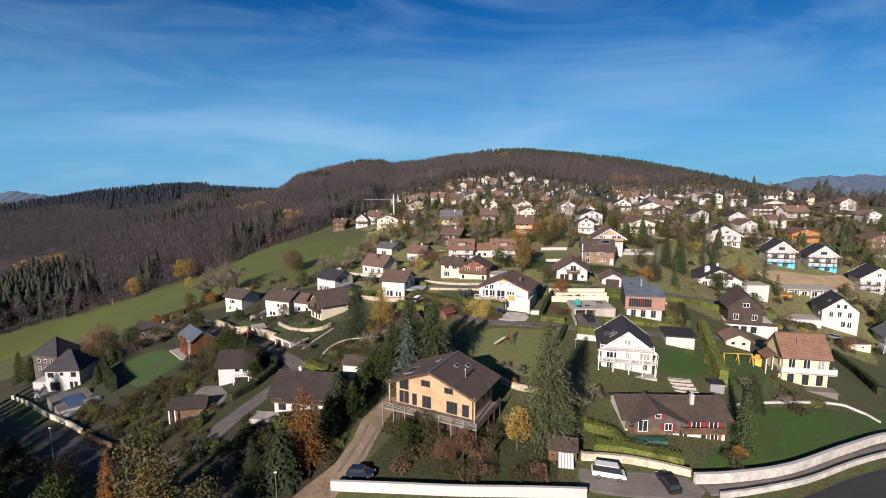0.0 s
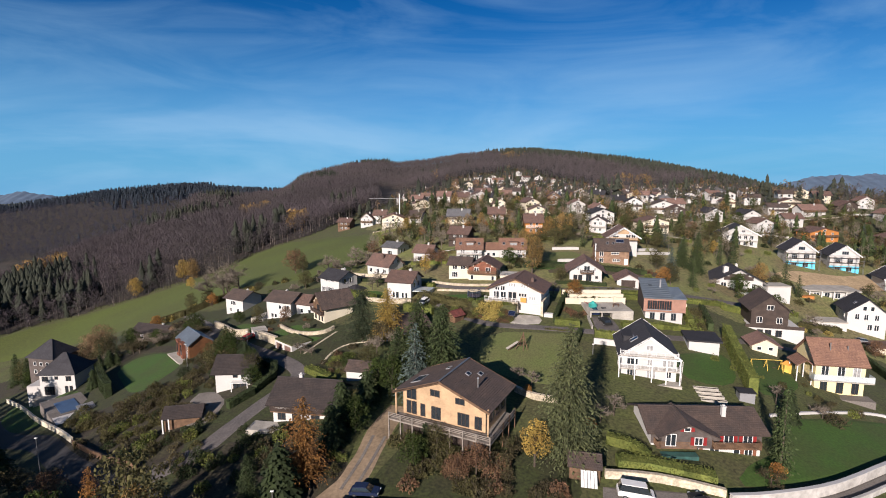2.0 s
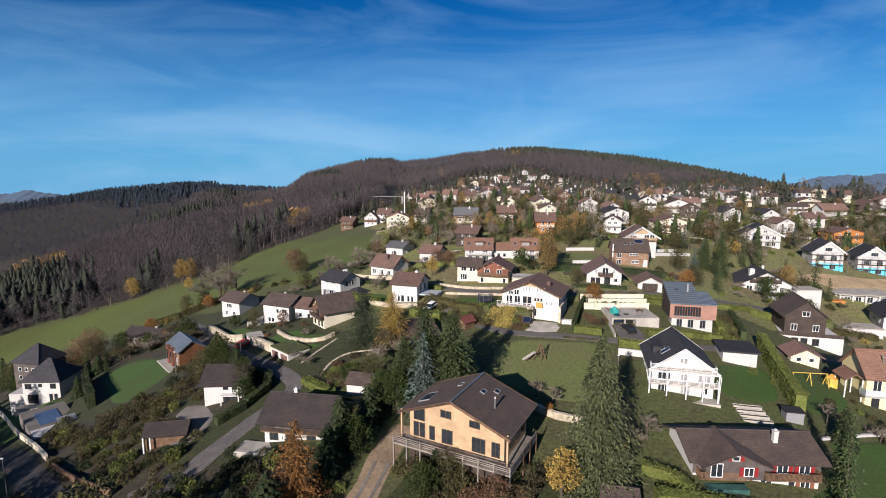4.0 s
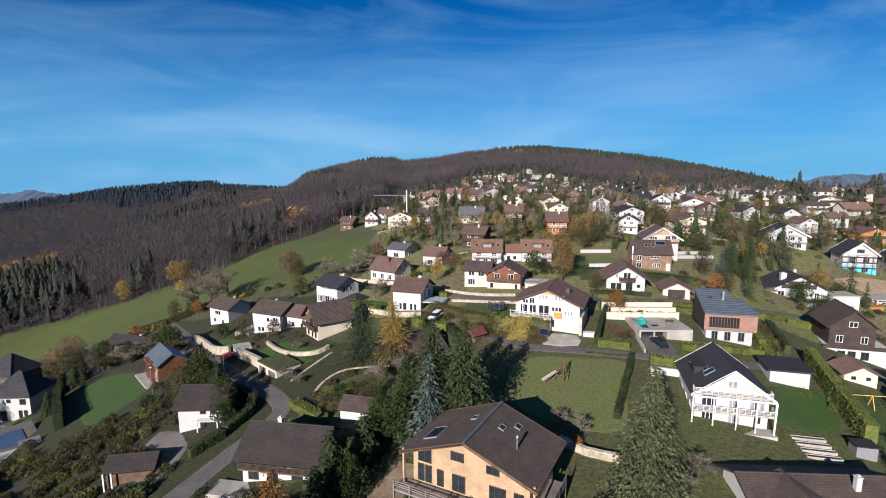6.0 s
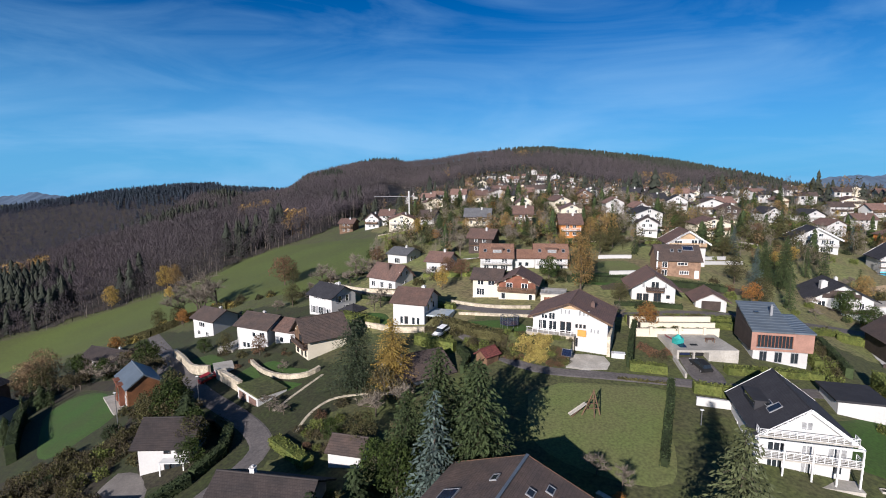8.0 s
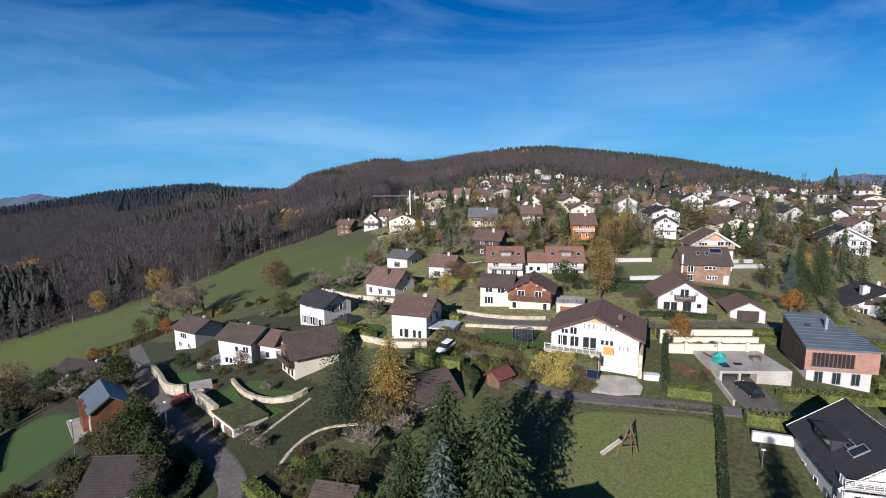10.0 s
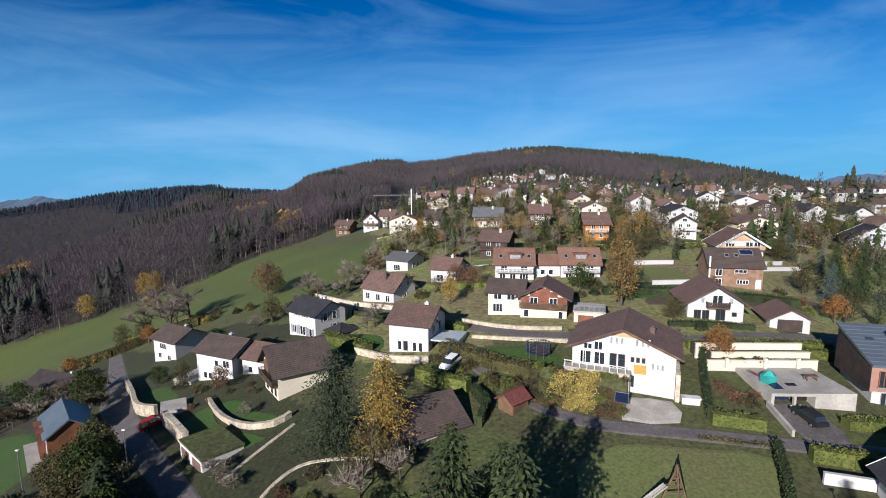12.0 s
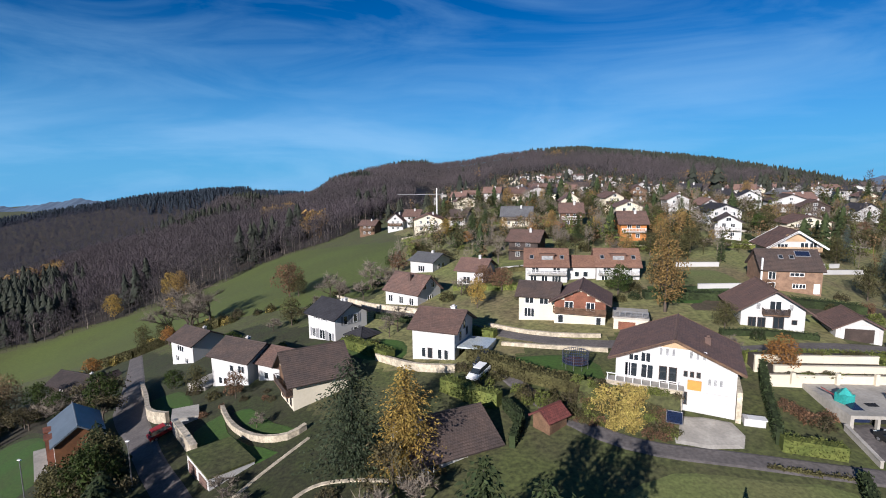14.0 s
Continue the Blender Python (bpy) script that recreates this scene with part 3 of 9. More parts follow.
def balcony(hs, x0, x1, z, depth, dims, rail="wood", side="f", posts=False, y0=0.0):
    """A slab with a balustrade of rails and balusters; side f only needs x0 to x1 along the front."""
    bm = boxes((x0, x1, -depth, 0.0, z - 0.18, z))
    b = part("balcony", bm, M["concrete"] if rail in ("glass", "white") else M["wood"], hs)
    b.matrix_basis = side_pose(side, 0, 0, dims[0], dims[1]) @ pose(0, -y0, 0)
    mat = {"wood": M["wood"], "dark": M["dark_wood"], "white": M["white"], "glass": M["rail_glass"], "larch": M["larch"], "metal": M["metal"]}[rail]
    bm = bmesh.new()
    runs = (((x0, -depth), (x1, -depth)), ((x0, -depth), (x0, 0)), ((x1, -depth), (x1, 0)))
    for (ax, ay), (bx, by) in runs:
        lo, hi = (min(ax, bx), min(ay, by)), (max(ax, bx), max(ay, by))
        t = 0.03
        box(bm, lo[0] - t, hi[0] + t, lo[1] - t, hi[1] + t, z + 0.92, z + 1.0)
        box(bm, lo[0] - t, hi[0] + t, lo[1] - t, hi[1] + t, z + 0.08, z + 0.14)
        if rail == "glass":
            box(bm, lo[0] - 0.01, hi[0] + 0.01, lo[1] - 0.01, hi[1] + 0.01, z + 0.14, z + 0.92)
        elif rail in ("wood", "dark", "larch"):
            n = max(2, int(max(hi[0] - lo[0], hi[1] - lo[1]) / 0.16))
            for k in range(n):
                cx, cy = lo[0] + (hi[0] - lo[0]) * (k + 0.5) / n, lo[1] + (hi[1] - lo[1]) * (k + 0.5) / n
                box(bm, cx - 0.055, cx + 0.055, cy - 0.02, cy + 0.02, z + 0.14, z + 0.92)
        else:
            n = max(2, int(max(hi[0] - lo[0], hi[1] - lo[1]) / 0.9))
            for k in range(n + 1):
                cx, cy = lo[0] + (hi[0] - lo[0]) * k / n, lo[1] + (hi[1] - lo[1]) * k / n
                box(bm, cx - 0.035, cx + 0.035, cy - 0.035, cy + 0.035, z + 0.14, z + 0.92)
            for q in (0.34, 0.54, 0.74):
                box(bm, lo[0] - 0.015, hi[0] + 0.015, lo[1] - 0.015, hi[1] + 0.015, z + q, z + q + 0.04)
    part("railing", bm, mat, b)
    return b


def chimney(roof, x, y, z0, h, mat, size=0.6):
    bm = boxes((x - size / 2, x + size / 2, y - size / 2, y + size / 2, z0, z0 + h), (x - size / 2 - 0.08, x + size / 2 + 0.08, y - size / 2 - 0.08, y + size / 2 + 0.08, z0 + h, z0 + h + 0.1))
    box(bm, x - size / 4, x + size / 4, y - size / 4, y + size / 4, z0 + h + 0.1, z0 + h + 0.32)
    return part("chimney", bm, mat, roof)


def skylight(roof, shape, x, y, w, d, eave, rise, size=(0.9, 1.2), x0=0.0, mat=None):
    """A roof window lying on the slope at the plan point x, y."""
    if shape == "y":
        k = rise / (w / 2)
        z = eave + rise - k * abs(x - x0) + 0.2
        m = pose(x, y, z, 0, math.degrees(math.atan(k)) * (1 if x > x0 else -1), 0)
    else:
        k = rise / (d / 2)
        z = eave + rise - k * abs(y - d / 2) + 0.2
        m = pose(x, y, z, math.degrees(math.atan(k)) * (1 if y < d / 2 else -1), 0, 0)
    a, b = size[0] / 2, size[1] / 2
    fr = part("skylight", boxes((-a, a, -b, -b + 0.1, 0, 0.14), (-a, a, b - 0.1, b, 0, 0.14), (-a, -a + 0.1, -b + 0.1, b - 0.1, 0, 0.138), (a - 0.1, a, -b + 0.1, b - 0.1, 0, 0.138)), M["grey_paint"], roof)
    fr.matrix_basis = m
    part("pane", boxes((-a + 0.1, a - 0.1, -b + 0.1, b - 0.1, 0.02, 0.1)), mat or M["glass"], fr)
    return fr


def house(name, label, fx, fy, z, rot, w, d, eave, shape="x", rise=2.5, over=0.7, wall="render_white", roof="tile_brown", base=3.0,
          wins=(), kind="white", shut=None, chims=(), course=0.36, category="house"):
    """A house whose front stands on the point fx, fy at height z, turned by rot; its depth runs away from the front."""
    hs = tagged(new(name), label, category)
    hs.matrix_basis = pose(fx, fy, z, 0, 0, rot)
    bm = bmesh.new()
    walls(bm, w, d, eave, base, shape, rise)
    part("wall", bm, M[wall], hs)
    rf = part("roof", roof_mesh(w, d, eave, shape, rise, over, course=course), M[roof], hs)
    for s, u, z0, ww, hh in wins:
        add_window(hs, s, u, z0, ww, hh, (w, d), kind, M[shut] if shut else None)
    for x, y, h in chims:
        zr = eave + (rise * (1 - abs(y - d / 2) / (d / 2)) if shape == "x" else rise * (1 - abs(x) / (w / 2)) if shape == "y" else rise * 0.5 if shape == "hip" else 0)
        chimney(rf, x, y, zr - 0.3, h + 0.3, M["render_white"] if h > 0 else M["brick"])
    c = pose(fx, fy, z, 0, 0, rot) @ Vector((0, d / 2, 0))
    SITES.append((c.x, c.y, 0.5 * math.hypot(w, d) + 0.5))
    return hs, rf


def grid_wins(side, w, floors, n, z0=1.0, storey=2.7, ww=1.1, hh=1.25, margin=1.2, centre=0.0):
    out = []
    for f in range(floors):
        for k in range(n):
            u = centre + (k + 0.5) / n * (w - 2 * margin) - (w / 2 - margin)
            out.append((side, u, z0 + f * storey, ww, hh))
    return out

# ---- vegetation ----
def soup(name, verts, faces, mat):
    me = bpy.data.meshes.new(name)
    me.from_pydata([tuple(v) for v in verts], [], faces)
    me.materials.append(mat)
    return me


def cards(rng, pts, size, stretch=1.0, flat=0.0):
    """A small leaf-shaped quad at every point, turned at random."""
    n = len(pts)
    a = rng.normal(size=(n, 3))
    a /= np.linalg.norm(a, axis=1)[:, None]
    b = rng.normal(size=(n, 3))
    b[:, 2] *= 1 - flat
    b -= (a * b).sum(1)[:, None] * a
    b /= np.linalg.norm(b, axis=1)[:, None]
    s = size * rng.uniform(0.6, 1.35, n)[:, None]
    v = np.stack([pts - a * s * stretch, pts - b * s * 0.55, pts + a * s * stretch, pts + b * s * 0.55], 1).reshape(-1, 3)
    return v.tolist(), np.arange(4 * n).reshape(-1, 4).tolist()


def conifer_meshes(key, h, r, levels, per, mat, seed, droop=0.35, power=0.85, first=0.06):
    """Trunk and crown of a conifer: whorls of drooping boughs, each with side sprays."""
    rng = np.random.default_rng(seed)
    bm = bmesh.new()
    tube(bm, (0, 0, -0.6), (0, 0, h * 0.96), 0.022 * h, 0.01, 6)
    tr = bpy.data.meshes.new("trunk")
    bm.to_mesh(tr)
    bm.free()
    tr.materials.append(M["bark"])
    V, Fc = [], []
    for k in range(levels):
        u = first + (1 - first) * (k + rng.uniform(-0.3, 0.3)) / levels
        u = min(max(u, first), 0.99)
        rad = r * (1 - u) ** power * rng.uniform(0.85, 1.12) + 0.12
        n = max(3, int(per * (0.45 + 0.6 * (1 - u))))
        for j in range(n):
            az = 6.2832 * (j + rng.uniform(-0.35, 0.35)) / n + k * 1.7
            ln = rad * rng.uniform(0.7, 1.15)
            d = np.array([math.cos(az), math.sin(az), 0])
            sd = np.array([-d[1], d[0], 0])
            dr = droop * rng.uniform(0.5, 1.4)
            segs = 4 if ln > 1.0 else 2
            for s in range(segs):
                a, b = s / segs, (s + 1.15) / segs
                pa = d * ln * a + np.array([0, 0, u * h - dr * ln * a * a])
                pb = d * ln * b + np.array([0, 0, u * h - dr * ln * b * b - 0.05])
                wd = ln * 0.24 * (1.15 - a) * rng.uniform(0.7, 1.3) + 0.09
                for sg in (-1, 1):
                    tip = (pa + pb) / 2 + sd * sg * wd + d * wd * 0.6 + np.array([0, 0, -wd * rng.uniform(0.15, 0.7)])
                    i = len(V)
                    V += [pa.tolist(), pb.tolist(), tip.tolist()]
                    Fc.append((i, i + 1, i + 2))
                i = len(V)
                low = (pa + pb) / 2 + np.array([0, 0, -0.22 * wd - 0.18])
                V += [pa.tolist(), pb.tolist(), low.tolist()]
                Fc.append((i, i + 1, i + 2))
    V += [(0.1, 0, h * 0.95), (-0.1, 0.05, h * 0.95), (0, 0, h * 1.03)]
    Fc.append((len(V) - 3, len(V) - 2, len(V) - 1))
    return tr, soup("crown", V, Fc, mat)


def feathery_meshes(key, h, r, levels, per, mat, seed, droop=0.4, power=0.8, first=0.06, size=0.2, gap=0.0):
    """A conifer with fine sprays: boughs set with many small needle tufts that hang from them."""
    rng = np.random.default_rng(seed)
    bm = bmesh.new()
    tube(bm, (0, 0, -0.6), (0, 0, h * 0.97), 0.02 * h, 0.01, 6)
    P, A = [], []
    for k in range(levels):
        u = min(max(first + (1 - first) * (k + rng.uniform(-0.4, 0.4)) / levels, first), 0.985)
        rad = r * (1 - u) ** power * rng.uniform(0.75, 1.15) + 0.15
        n = max(3, int(per * (0.4 + 0.65 * (1 - u))))
        for j in range(n):
            az = 6.2832 * (j + rng.uniform(-0.4, 0.4)) / n + k * 2.4
            ln = rad * rng.uniform(0.55, 1.18)
            if rng.uniform() < gap:
                continue
            d = np.array([math.cos(az), math.sin(az), 0])
            dr = droop * rng.uniform(0.4, 1.5)
            m = max(2, int(ln / (size * 1.15)))
            if k % 4 == 0 and j % 3 == 0 and ln > 1:
                tube(bm, (0, 0, u * h), tuple(d * ln * 0.85 + np.array([0, 0, u * h - dr * ln * 0.7])), 0.03, 0.01, 3)
            for q in range(m):
                a = (q + rng.uniform(0.3, 1.0)) / m
                P.append(d * ln * a + np.array([0, 0, u * h - dr * ln * a * a]) + rng.normal(size=3) * size * (0.3 + 0.5 * a))
                A.append(d * 0.8 + rng.normal(size=3) * 0.45 + np.array([0, 0, -0.35 - dr * a]))
    P, A = np.array(P), np.array(A)
    A /= np.linalg.norm(A, axis=1)[:, None]
    B = rng.normal(size=A.shape)
    B -= (A * B).sum(1)[:, None] * A
    B /= np.linalg.norm(B, axis=1)[:, None]
    s = size * rng.uniform(0.7, 1.4, len(P))[:, None]
    v = np.stack([P - A * s * 0.9, P - B * s * 0.42, P + A * s * 1.3, P + B * s * 0.42], 1).reshape(-1, 3)
    tr = bpy.data.meshes.new("trunk")
    bm.to_mesh(tr)
    bm.free()
    tr.materials.append(M["bark"])
    return tr, soup("crown", v.tolist(), np.arange(len(v)).reshape(-1, 4).tolist(), mat)


def broadleaf_meshes(key, h, r, n, leaf, mat, seed, trunk=0.3, lumps=9, tall=1.0):
    """Trunk with limbs, and a crown of leaf clumps with gaps."""
    rng = np.random.default_rng(seed)
    bm = bmesh.new()
    tube(bm, (0, 0, -0.6), (0, 0, h * trunk), 0.028 * h, 0.02 * h, 6)
    tube(bm, (0, 0, h * trunk * 0.98), (rng.uniform(-0.2, 0.2), rng.uniform(-0.2, 0.2), h * 0.9), 0.02 * h, 0.004 * h, 5)
    ctr = []
    for k in range(lumps):
        az, u = 6.2832 * k / lumps * 2.4, (k + 0.5) / lumps
        rr = r * 0.62 * math.sqrt(max(0.05, 1 - (2 * u - 0.85) ** 2))
        c = np.array([rr * math.cos(az), rr * math.sin(az), h * (trunk + (1 - trunk) * (0.12 + 0.76 * u))])
        ctr.append(c)
        z0 = h * (trunk * 0.8 + (1 - trunk) * 0.5 * u)
        tube(bm, (0, 0, z0), tuple(c), 0.008 * h, 0.002 * h, 4)
    tr = bpy.data.meshes.new("trunk")
    bm.to_mesh(tr)
    bm.free()
    tr.materials.append(M["bark"])
    per = n // lumps
    P = []
    for c in ctr:
        q = rng.normal(size=(per, 3))
        q /= np.linalg.norm(q, axis=1)[:, None]
        q *= (rng.uniform(0.35, 1.0, per) ** 0.6)[:, None] * r * rng.uniform(0.42, 0.62)
        q[:, 2] *= 0.85 * tall * h * (1 - trunk) / (2.6 * r) + 0.25
        P.append(c + q)
    v, f = cards(rng, np.concatenate(P), leaf)
    return tr, soup("crown", v, f, mat)


def bare_meshes(key, h, r, seed, mat, twigs=900, upright=0.6, leaves=None):
    """A leafless tree: trunk, branching limbs and a veil of twigs."""
    rng = np.random.default_rng(seed)
    bm = bmesh.new()
    tips = []

    def grow(p, d, ln, rad, depth):
        q = p + d * ln
        tube(bm, tuple(p), tuple(q), rad, rad * 0.62, 5 if depth < 2 else 3)
        if depth >= 3:
            tips.append((p, q, d))
            return
        for k in range(4 if depth < 2 else 3):
            e = d * upright + rng.normal(size=3) * 0.55
            e[2] = abs(e[2]) * 0.8 + 0.1
            e /= np.linalg.norm(e)
            grow(p + d * ln * rng.uniform(0.55, 1.0), e, ln * rng.uniform(0.55, 0.75), rad * 0.55, depth + 1)

    grow(np.array([0, 0, -0.5]), np.array([0, 0, 1.0]), h * 0.38, 0.02 * h, 0)
    tr = bpy.data.meshes.new("trunk")
    bm.to_mesh(tr)
    bm.free()
    tr.materials.append(M["bark"])
    V, Fc = [], []
    for _ in range(twigs):
        p, q, d = tips[rng.integers(len(tips))]
        a = p + (q - p) * rng.uniform(0, 1)
        e = d * 0.6 + rng.normal(size=3) * 0.6
        e[2] = e[2] * 0.6 + 0.35
        b = a + e * h * 0.09 * rng.uniform(0.5, 1.4)
        s = rng.normal(size=3) * 0.025
        i = len(V)
        V += [(a - s).tolist(), (a + s).tolist(), b.tolist()]
        Fc.append((i, i + 1, i + 2))
    if leaves:
        pts = np.array([tips[rng.integers(len(tips))][1] + rng.normal(size=3) * h * 0.05 for _ in range(leaves)])
        v, f = cards(rng, pts, 0.16)
        off = len(V)
        V += v
        Fc += [tuple(x + off for x in q) for q in f]
    return tr, soup("crown", V, Fc, mat)


def bush_meshes(key, r, h, n, leaf, mat, seed):
    rng = np.random.default_rng(seed)
    q = rng.normal(size=(n, 3))
    q /= np.linalg.norm(q, axis=1)[:, None]
    lump = 0.8 + 0.25 * np.sin(q[:, 0] * 4 + seed) * np.cos(q[:, 1] * 5 - seed)
    q *= (rng.uniform(0.45, 1, n) ** 0.5 * lump)[:, None]
    q[:, :2] *= r
    q[:, 2] = np.abs(q[:, 2]) * h
    v, f = cards(rng, q, leaf)
    bm = bmesh.new()
    for k in range(6):
        az = k * 1.05
        tube(bm, (0, 0, -0.4), (0.6 * r * math.cos(az), 0.6 * r * math.sin(az), 0.75 * h), 0.04, 0.015, 4)
    st = bpy.data.meshes.new("stem")
    bm.to_mesh(st)
    bm.free()
    st.materials.append(M["bark"])
    return st, soup("foliage", v, f, mat)


PLANT = {
    "spruce": feathery_meshes("spruce", 14, 3.7, 60, 20, M["spruce"], 1, 0.5, 0.7, 0.04, 0.17),
    "spruce_slim": feathery_meshes("spruce_slim", 12, 2.1, 34, 12, M["spruce"], 2, 0.5, 0.8, 0.05, 0.2),
    "blue_spruce": feathery_meshes("blue_spruce", 11, 2.8, 38, 15, M["blue_spruce"], 3, 0.3, 0.85, 0.05, 0.19),
    "pine": feathery_meshes("pine", 20, 4.6, 92, 22, M["pine"], 4, 0.65, 0.72, 0.05, 0.16, 0.05),
    "cedar": feathery_meshes("cedar", 13, 5.4, 30, 26, M["cedar"], 5, 0.1, 0.5, 0.06, 0.17, 0.04),
    "larch": feathery_meshes("larch", 12.5, 3.4, 54, 17, M["orange"], 6, 0.25, 0.55, 0.08, 0.14, 0.1),
    "larch_gold": feathery_meshes("larch_gold", 11.5, 3.5, 54, 18, M["yellow"], 7, 0.25, 0.45, 0.05, 0.14, 0.1),
    "yew": conifer_meshes("yew", 6, 2.6, 22, 12, M["hedge_dark"], 8, 0.3, 0.6),
    "cypress": conifer_meshes("cypress", 6, 0.9, 26, 10, M["hedge_dark"], 9, -0.6, 0.45),
    "birch_ochre": broadleaf_meshes("birch_ochre", 10, 2.9, 2990, 0.16, M["ochre"], 11, 0.15, 11),
    "yellow": broadleaf_meshes("yellow", 7, 2.3, 1950, 0.152, M["yellow"], 12, 0.22, 9),
    "orange": broadleaf_meshes("orange", 6, 2.4, 1690, 0.16, M["orange"], 13, 0.25, 9),
    "rust": broadleaf_meshes("rust", 6.5, 2.8, 1950, 0.16, M["rust"], 14, 0.2, 9),
    "green": broadleaf_meshes("green", 7, 2.9, 2340, 0.168, M["green"], 15, 0.16, 10),
    "olive": broadleaf_meshes("olive", 7.5, 3.0, 2210, 0.168, M["olive"], 16, 0.18, 10),
    "beech": broadleaf_meshes("beech", 11, 5.0, 4420, 0.192, M["beech"], 17, 0.18, 12),
    "bare": bare_meshes("bare", 8, 3, 21, M["twig"]),
    "bare_wide": bare_meshes("bare_wide", 6, 3, 22, M["twig"], 1100, 0.3),
    "bare_tall": bare_meshes("bare_tall", 15, 5, 23, M["twig"], 1500, 0.6),
    "bare_leafy": bare_meshes("bare_leafy", 7, 3, 24, M["brush"], 700, 0.5, 700),
    "bush": bush_meshes("bush", 1.4, 1.6, 567, 0.129, M["hedge"], 31),
    "bush_dark": bush_meshes("bush_dark", 1.4, 1.7, 567, 0.129, M["hedge_dark"], 32),
    "bush_brown": bush_meshes("bush_brown", 1.6, 1.7, 621, 0.114, M["brush"], 33),
    "bush_rust": bush_meshes("bush_rust", 1.5, 1.6, 594, 0.114, M["rust"], 34),
    "bush_olive": bush_meshes("bush_olive", 1.6, 1.8, 621, 0.129, M["olive"], 35),
    "bush_yellow": bush_meshes("bush_yellow", 1.5, 1.6, 702, 0.122, M["pale_yellow"], 36),
}
TALE = {
    "spruce": ("spruce", "tall dark green spruce with drooping boughs"), "spruce_slim": ("spruce", "slim dark green spruce in a garden"),
    "blue_spruce": ("spruce", "silvery blue spruce beside darker spruces"), "pine": ("conifer", "broad olive green conifer with hanging boughs"),
    "cedar": ("cedar", "spreading dark blue-green cedar on a lawn"), "larch": ("larch", "tall larch with orange autumn needles"),
    "larch_gold": ("larch", "larch with golden yellow autumn needles"), "yew": ("yew", "dense dark green yew in a garden"),
    "cypress": ("cypress", "narrow dark green columnar cypress"), "birch_ochre": ("birch", "tall birch with ochre autumn leaves"),
    "yellow": ("tree", "young tree with bright yellow leaves"), "orange": ("tree", "small tree with orange autumn leaves"),
    "rust": ("tree", "round tree with russet brown leaves"), "green": ("tree", "leafy green tree in a garden"),
    "olive": ("tree", "olive green tree thinning in autumn"), "beech": ("beech", "large beech with pale brown autumn leaves"),
    "bare": ("bare_tree", "leafless garden tree with grey twigs"), "bare_wide": ("bare_tree", "low spreading leafless fruit tree"),
    "bare_tall": ("bare_tree", "tall leafless tree with fine twigs"), "bare_leafy": ("tree", "nearly bare tree with few brown leaves"),
    "bush": ("shrub", "rounded light green garden shrub"), "bush_dark": ("evergreen_shrub", "dense dark green garden shrub"),
    "bush_brown": ("withered_shrub", "brown half-bare autumn shrub"), "bush_rust": ("autumn_shrub", "russet red autumn shrub"),
    "bush_olive": ("shrub", "loose olive green garden shrub"), "bush_yellow": ("autumn_shrub", "bright yellow autumn shrub"),
}
WOODY = random.Random(5)


def plant(kind, x, y, s=1.0, sz=None, z=None, label=""):
    a, b = PLANT[kind]
    name, text = TALE[kind]
    ob = tagged(new(name), label or text, "shrub" if name.endswith("shrub") else "tree")
    e = Euler((0, 0, WOODY.uniform(0, 6.28)))
    ob.matrix_basis = Matrix.LocRotScale((x, y, gz(x, y) if z is None else z), e, (s, s, sz or s))
    bush = name.endswith("shrub")
    hang("stem" if bush else "trunk", a, ob)
    hang("foliage" if bush else "crown", b, ob)
    return ob


def hedge(line, w=0.9, h=1.4, mat="hedge", label="clipped green garden hedge", dens=20, seed=1, leaf=0.14, z=None):
    """A clipped hedge along a line: a dark core and a skin of leaves."""
    rng = np.random.default_rng(seed)
    top = tagged(new("hedge"), label, "hedge")
    x0, y0 = line[0]
    top.matrix_basis = pose(x0, y0, gz(x0, y0) if z is None else z)
    bz = gz(x0, y0) if z is None else z
    V, Fc, pts = [], [], []
    for (ax, ay), (bx, by) in zip(line[:-1], line[1:]):
        L = math.hypot(bx - ax, by - ay)
        d = np.array([(bx - ax) / L, (by - ay) / L])
        nn = np.array([-d[1], d[0]])
        steps = max(1, int(L / 2))
        for k in range(steps):
            q0, q1 = np.array([ax, ay]) + d * L * k / steps, np.array([ax, ay]) + d * L * (k + 1) / steps
            i = len(V)
            for q in (q0, q1):
                zb = (gz(*q) if z is None else z) - bz
                for sx, sz in ((-1, -0.3), (1, -0.3), (1, h - 0.12), (-1, h - 0.12)):
                    p = q + nn * sx * (w / 2 - 0.1)
                    V.append((p[0] - x0, p[1] - y0, zb + sz))
            for a, b in ((0, 1), (1, 2), (2, 3), (3, 0)):
                Fc.append((i + a, i + b, i + 4 + b, i + 4 + a))
            Fc.append((i, i + 1, i + 2, i + 3))
            Fc.append((i + 4, i + 5, i + 6, i + 7))
            m = int(L / steps * (2 * h + w) * dens)
            t, u = rng.uniform(0, 1, m), rng.uniform(0, 2 * h + w, m)
            off = np.where(u < h, -w / 2, np.where(u < h + w, u - h - w / 2, w / 2))
            zz = np.where(u < h, u, np.where(u < h + w, h, 2 * h + w - u))
            pos = q0 + (q1 - q0) * t[:, None] + nn * off[:, None]
            zg = (ground_z(pos[:, 0], pos[:, 1]) if z is None else z) - bz
            pts.append(np.column_stack([pos[:, 0] - x0, pos[:, 1] - y0, zg + zz]) + rng.normal(size=(m, 3)) * 0.06)
    hang("core", soup("core", V, Fc, M[mat]), top)
    v, f = cards(rng, np.concatenate(pts), leaf)
    hang("leaves", soup("leaves", v, f, M[mat]), top)
    return top


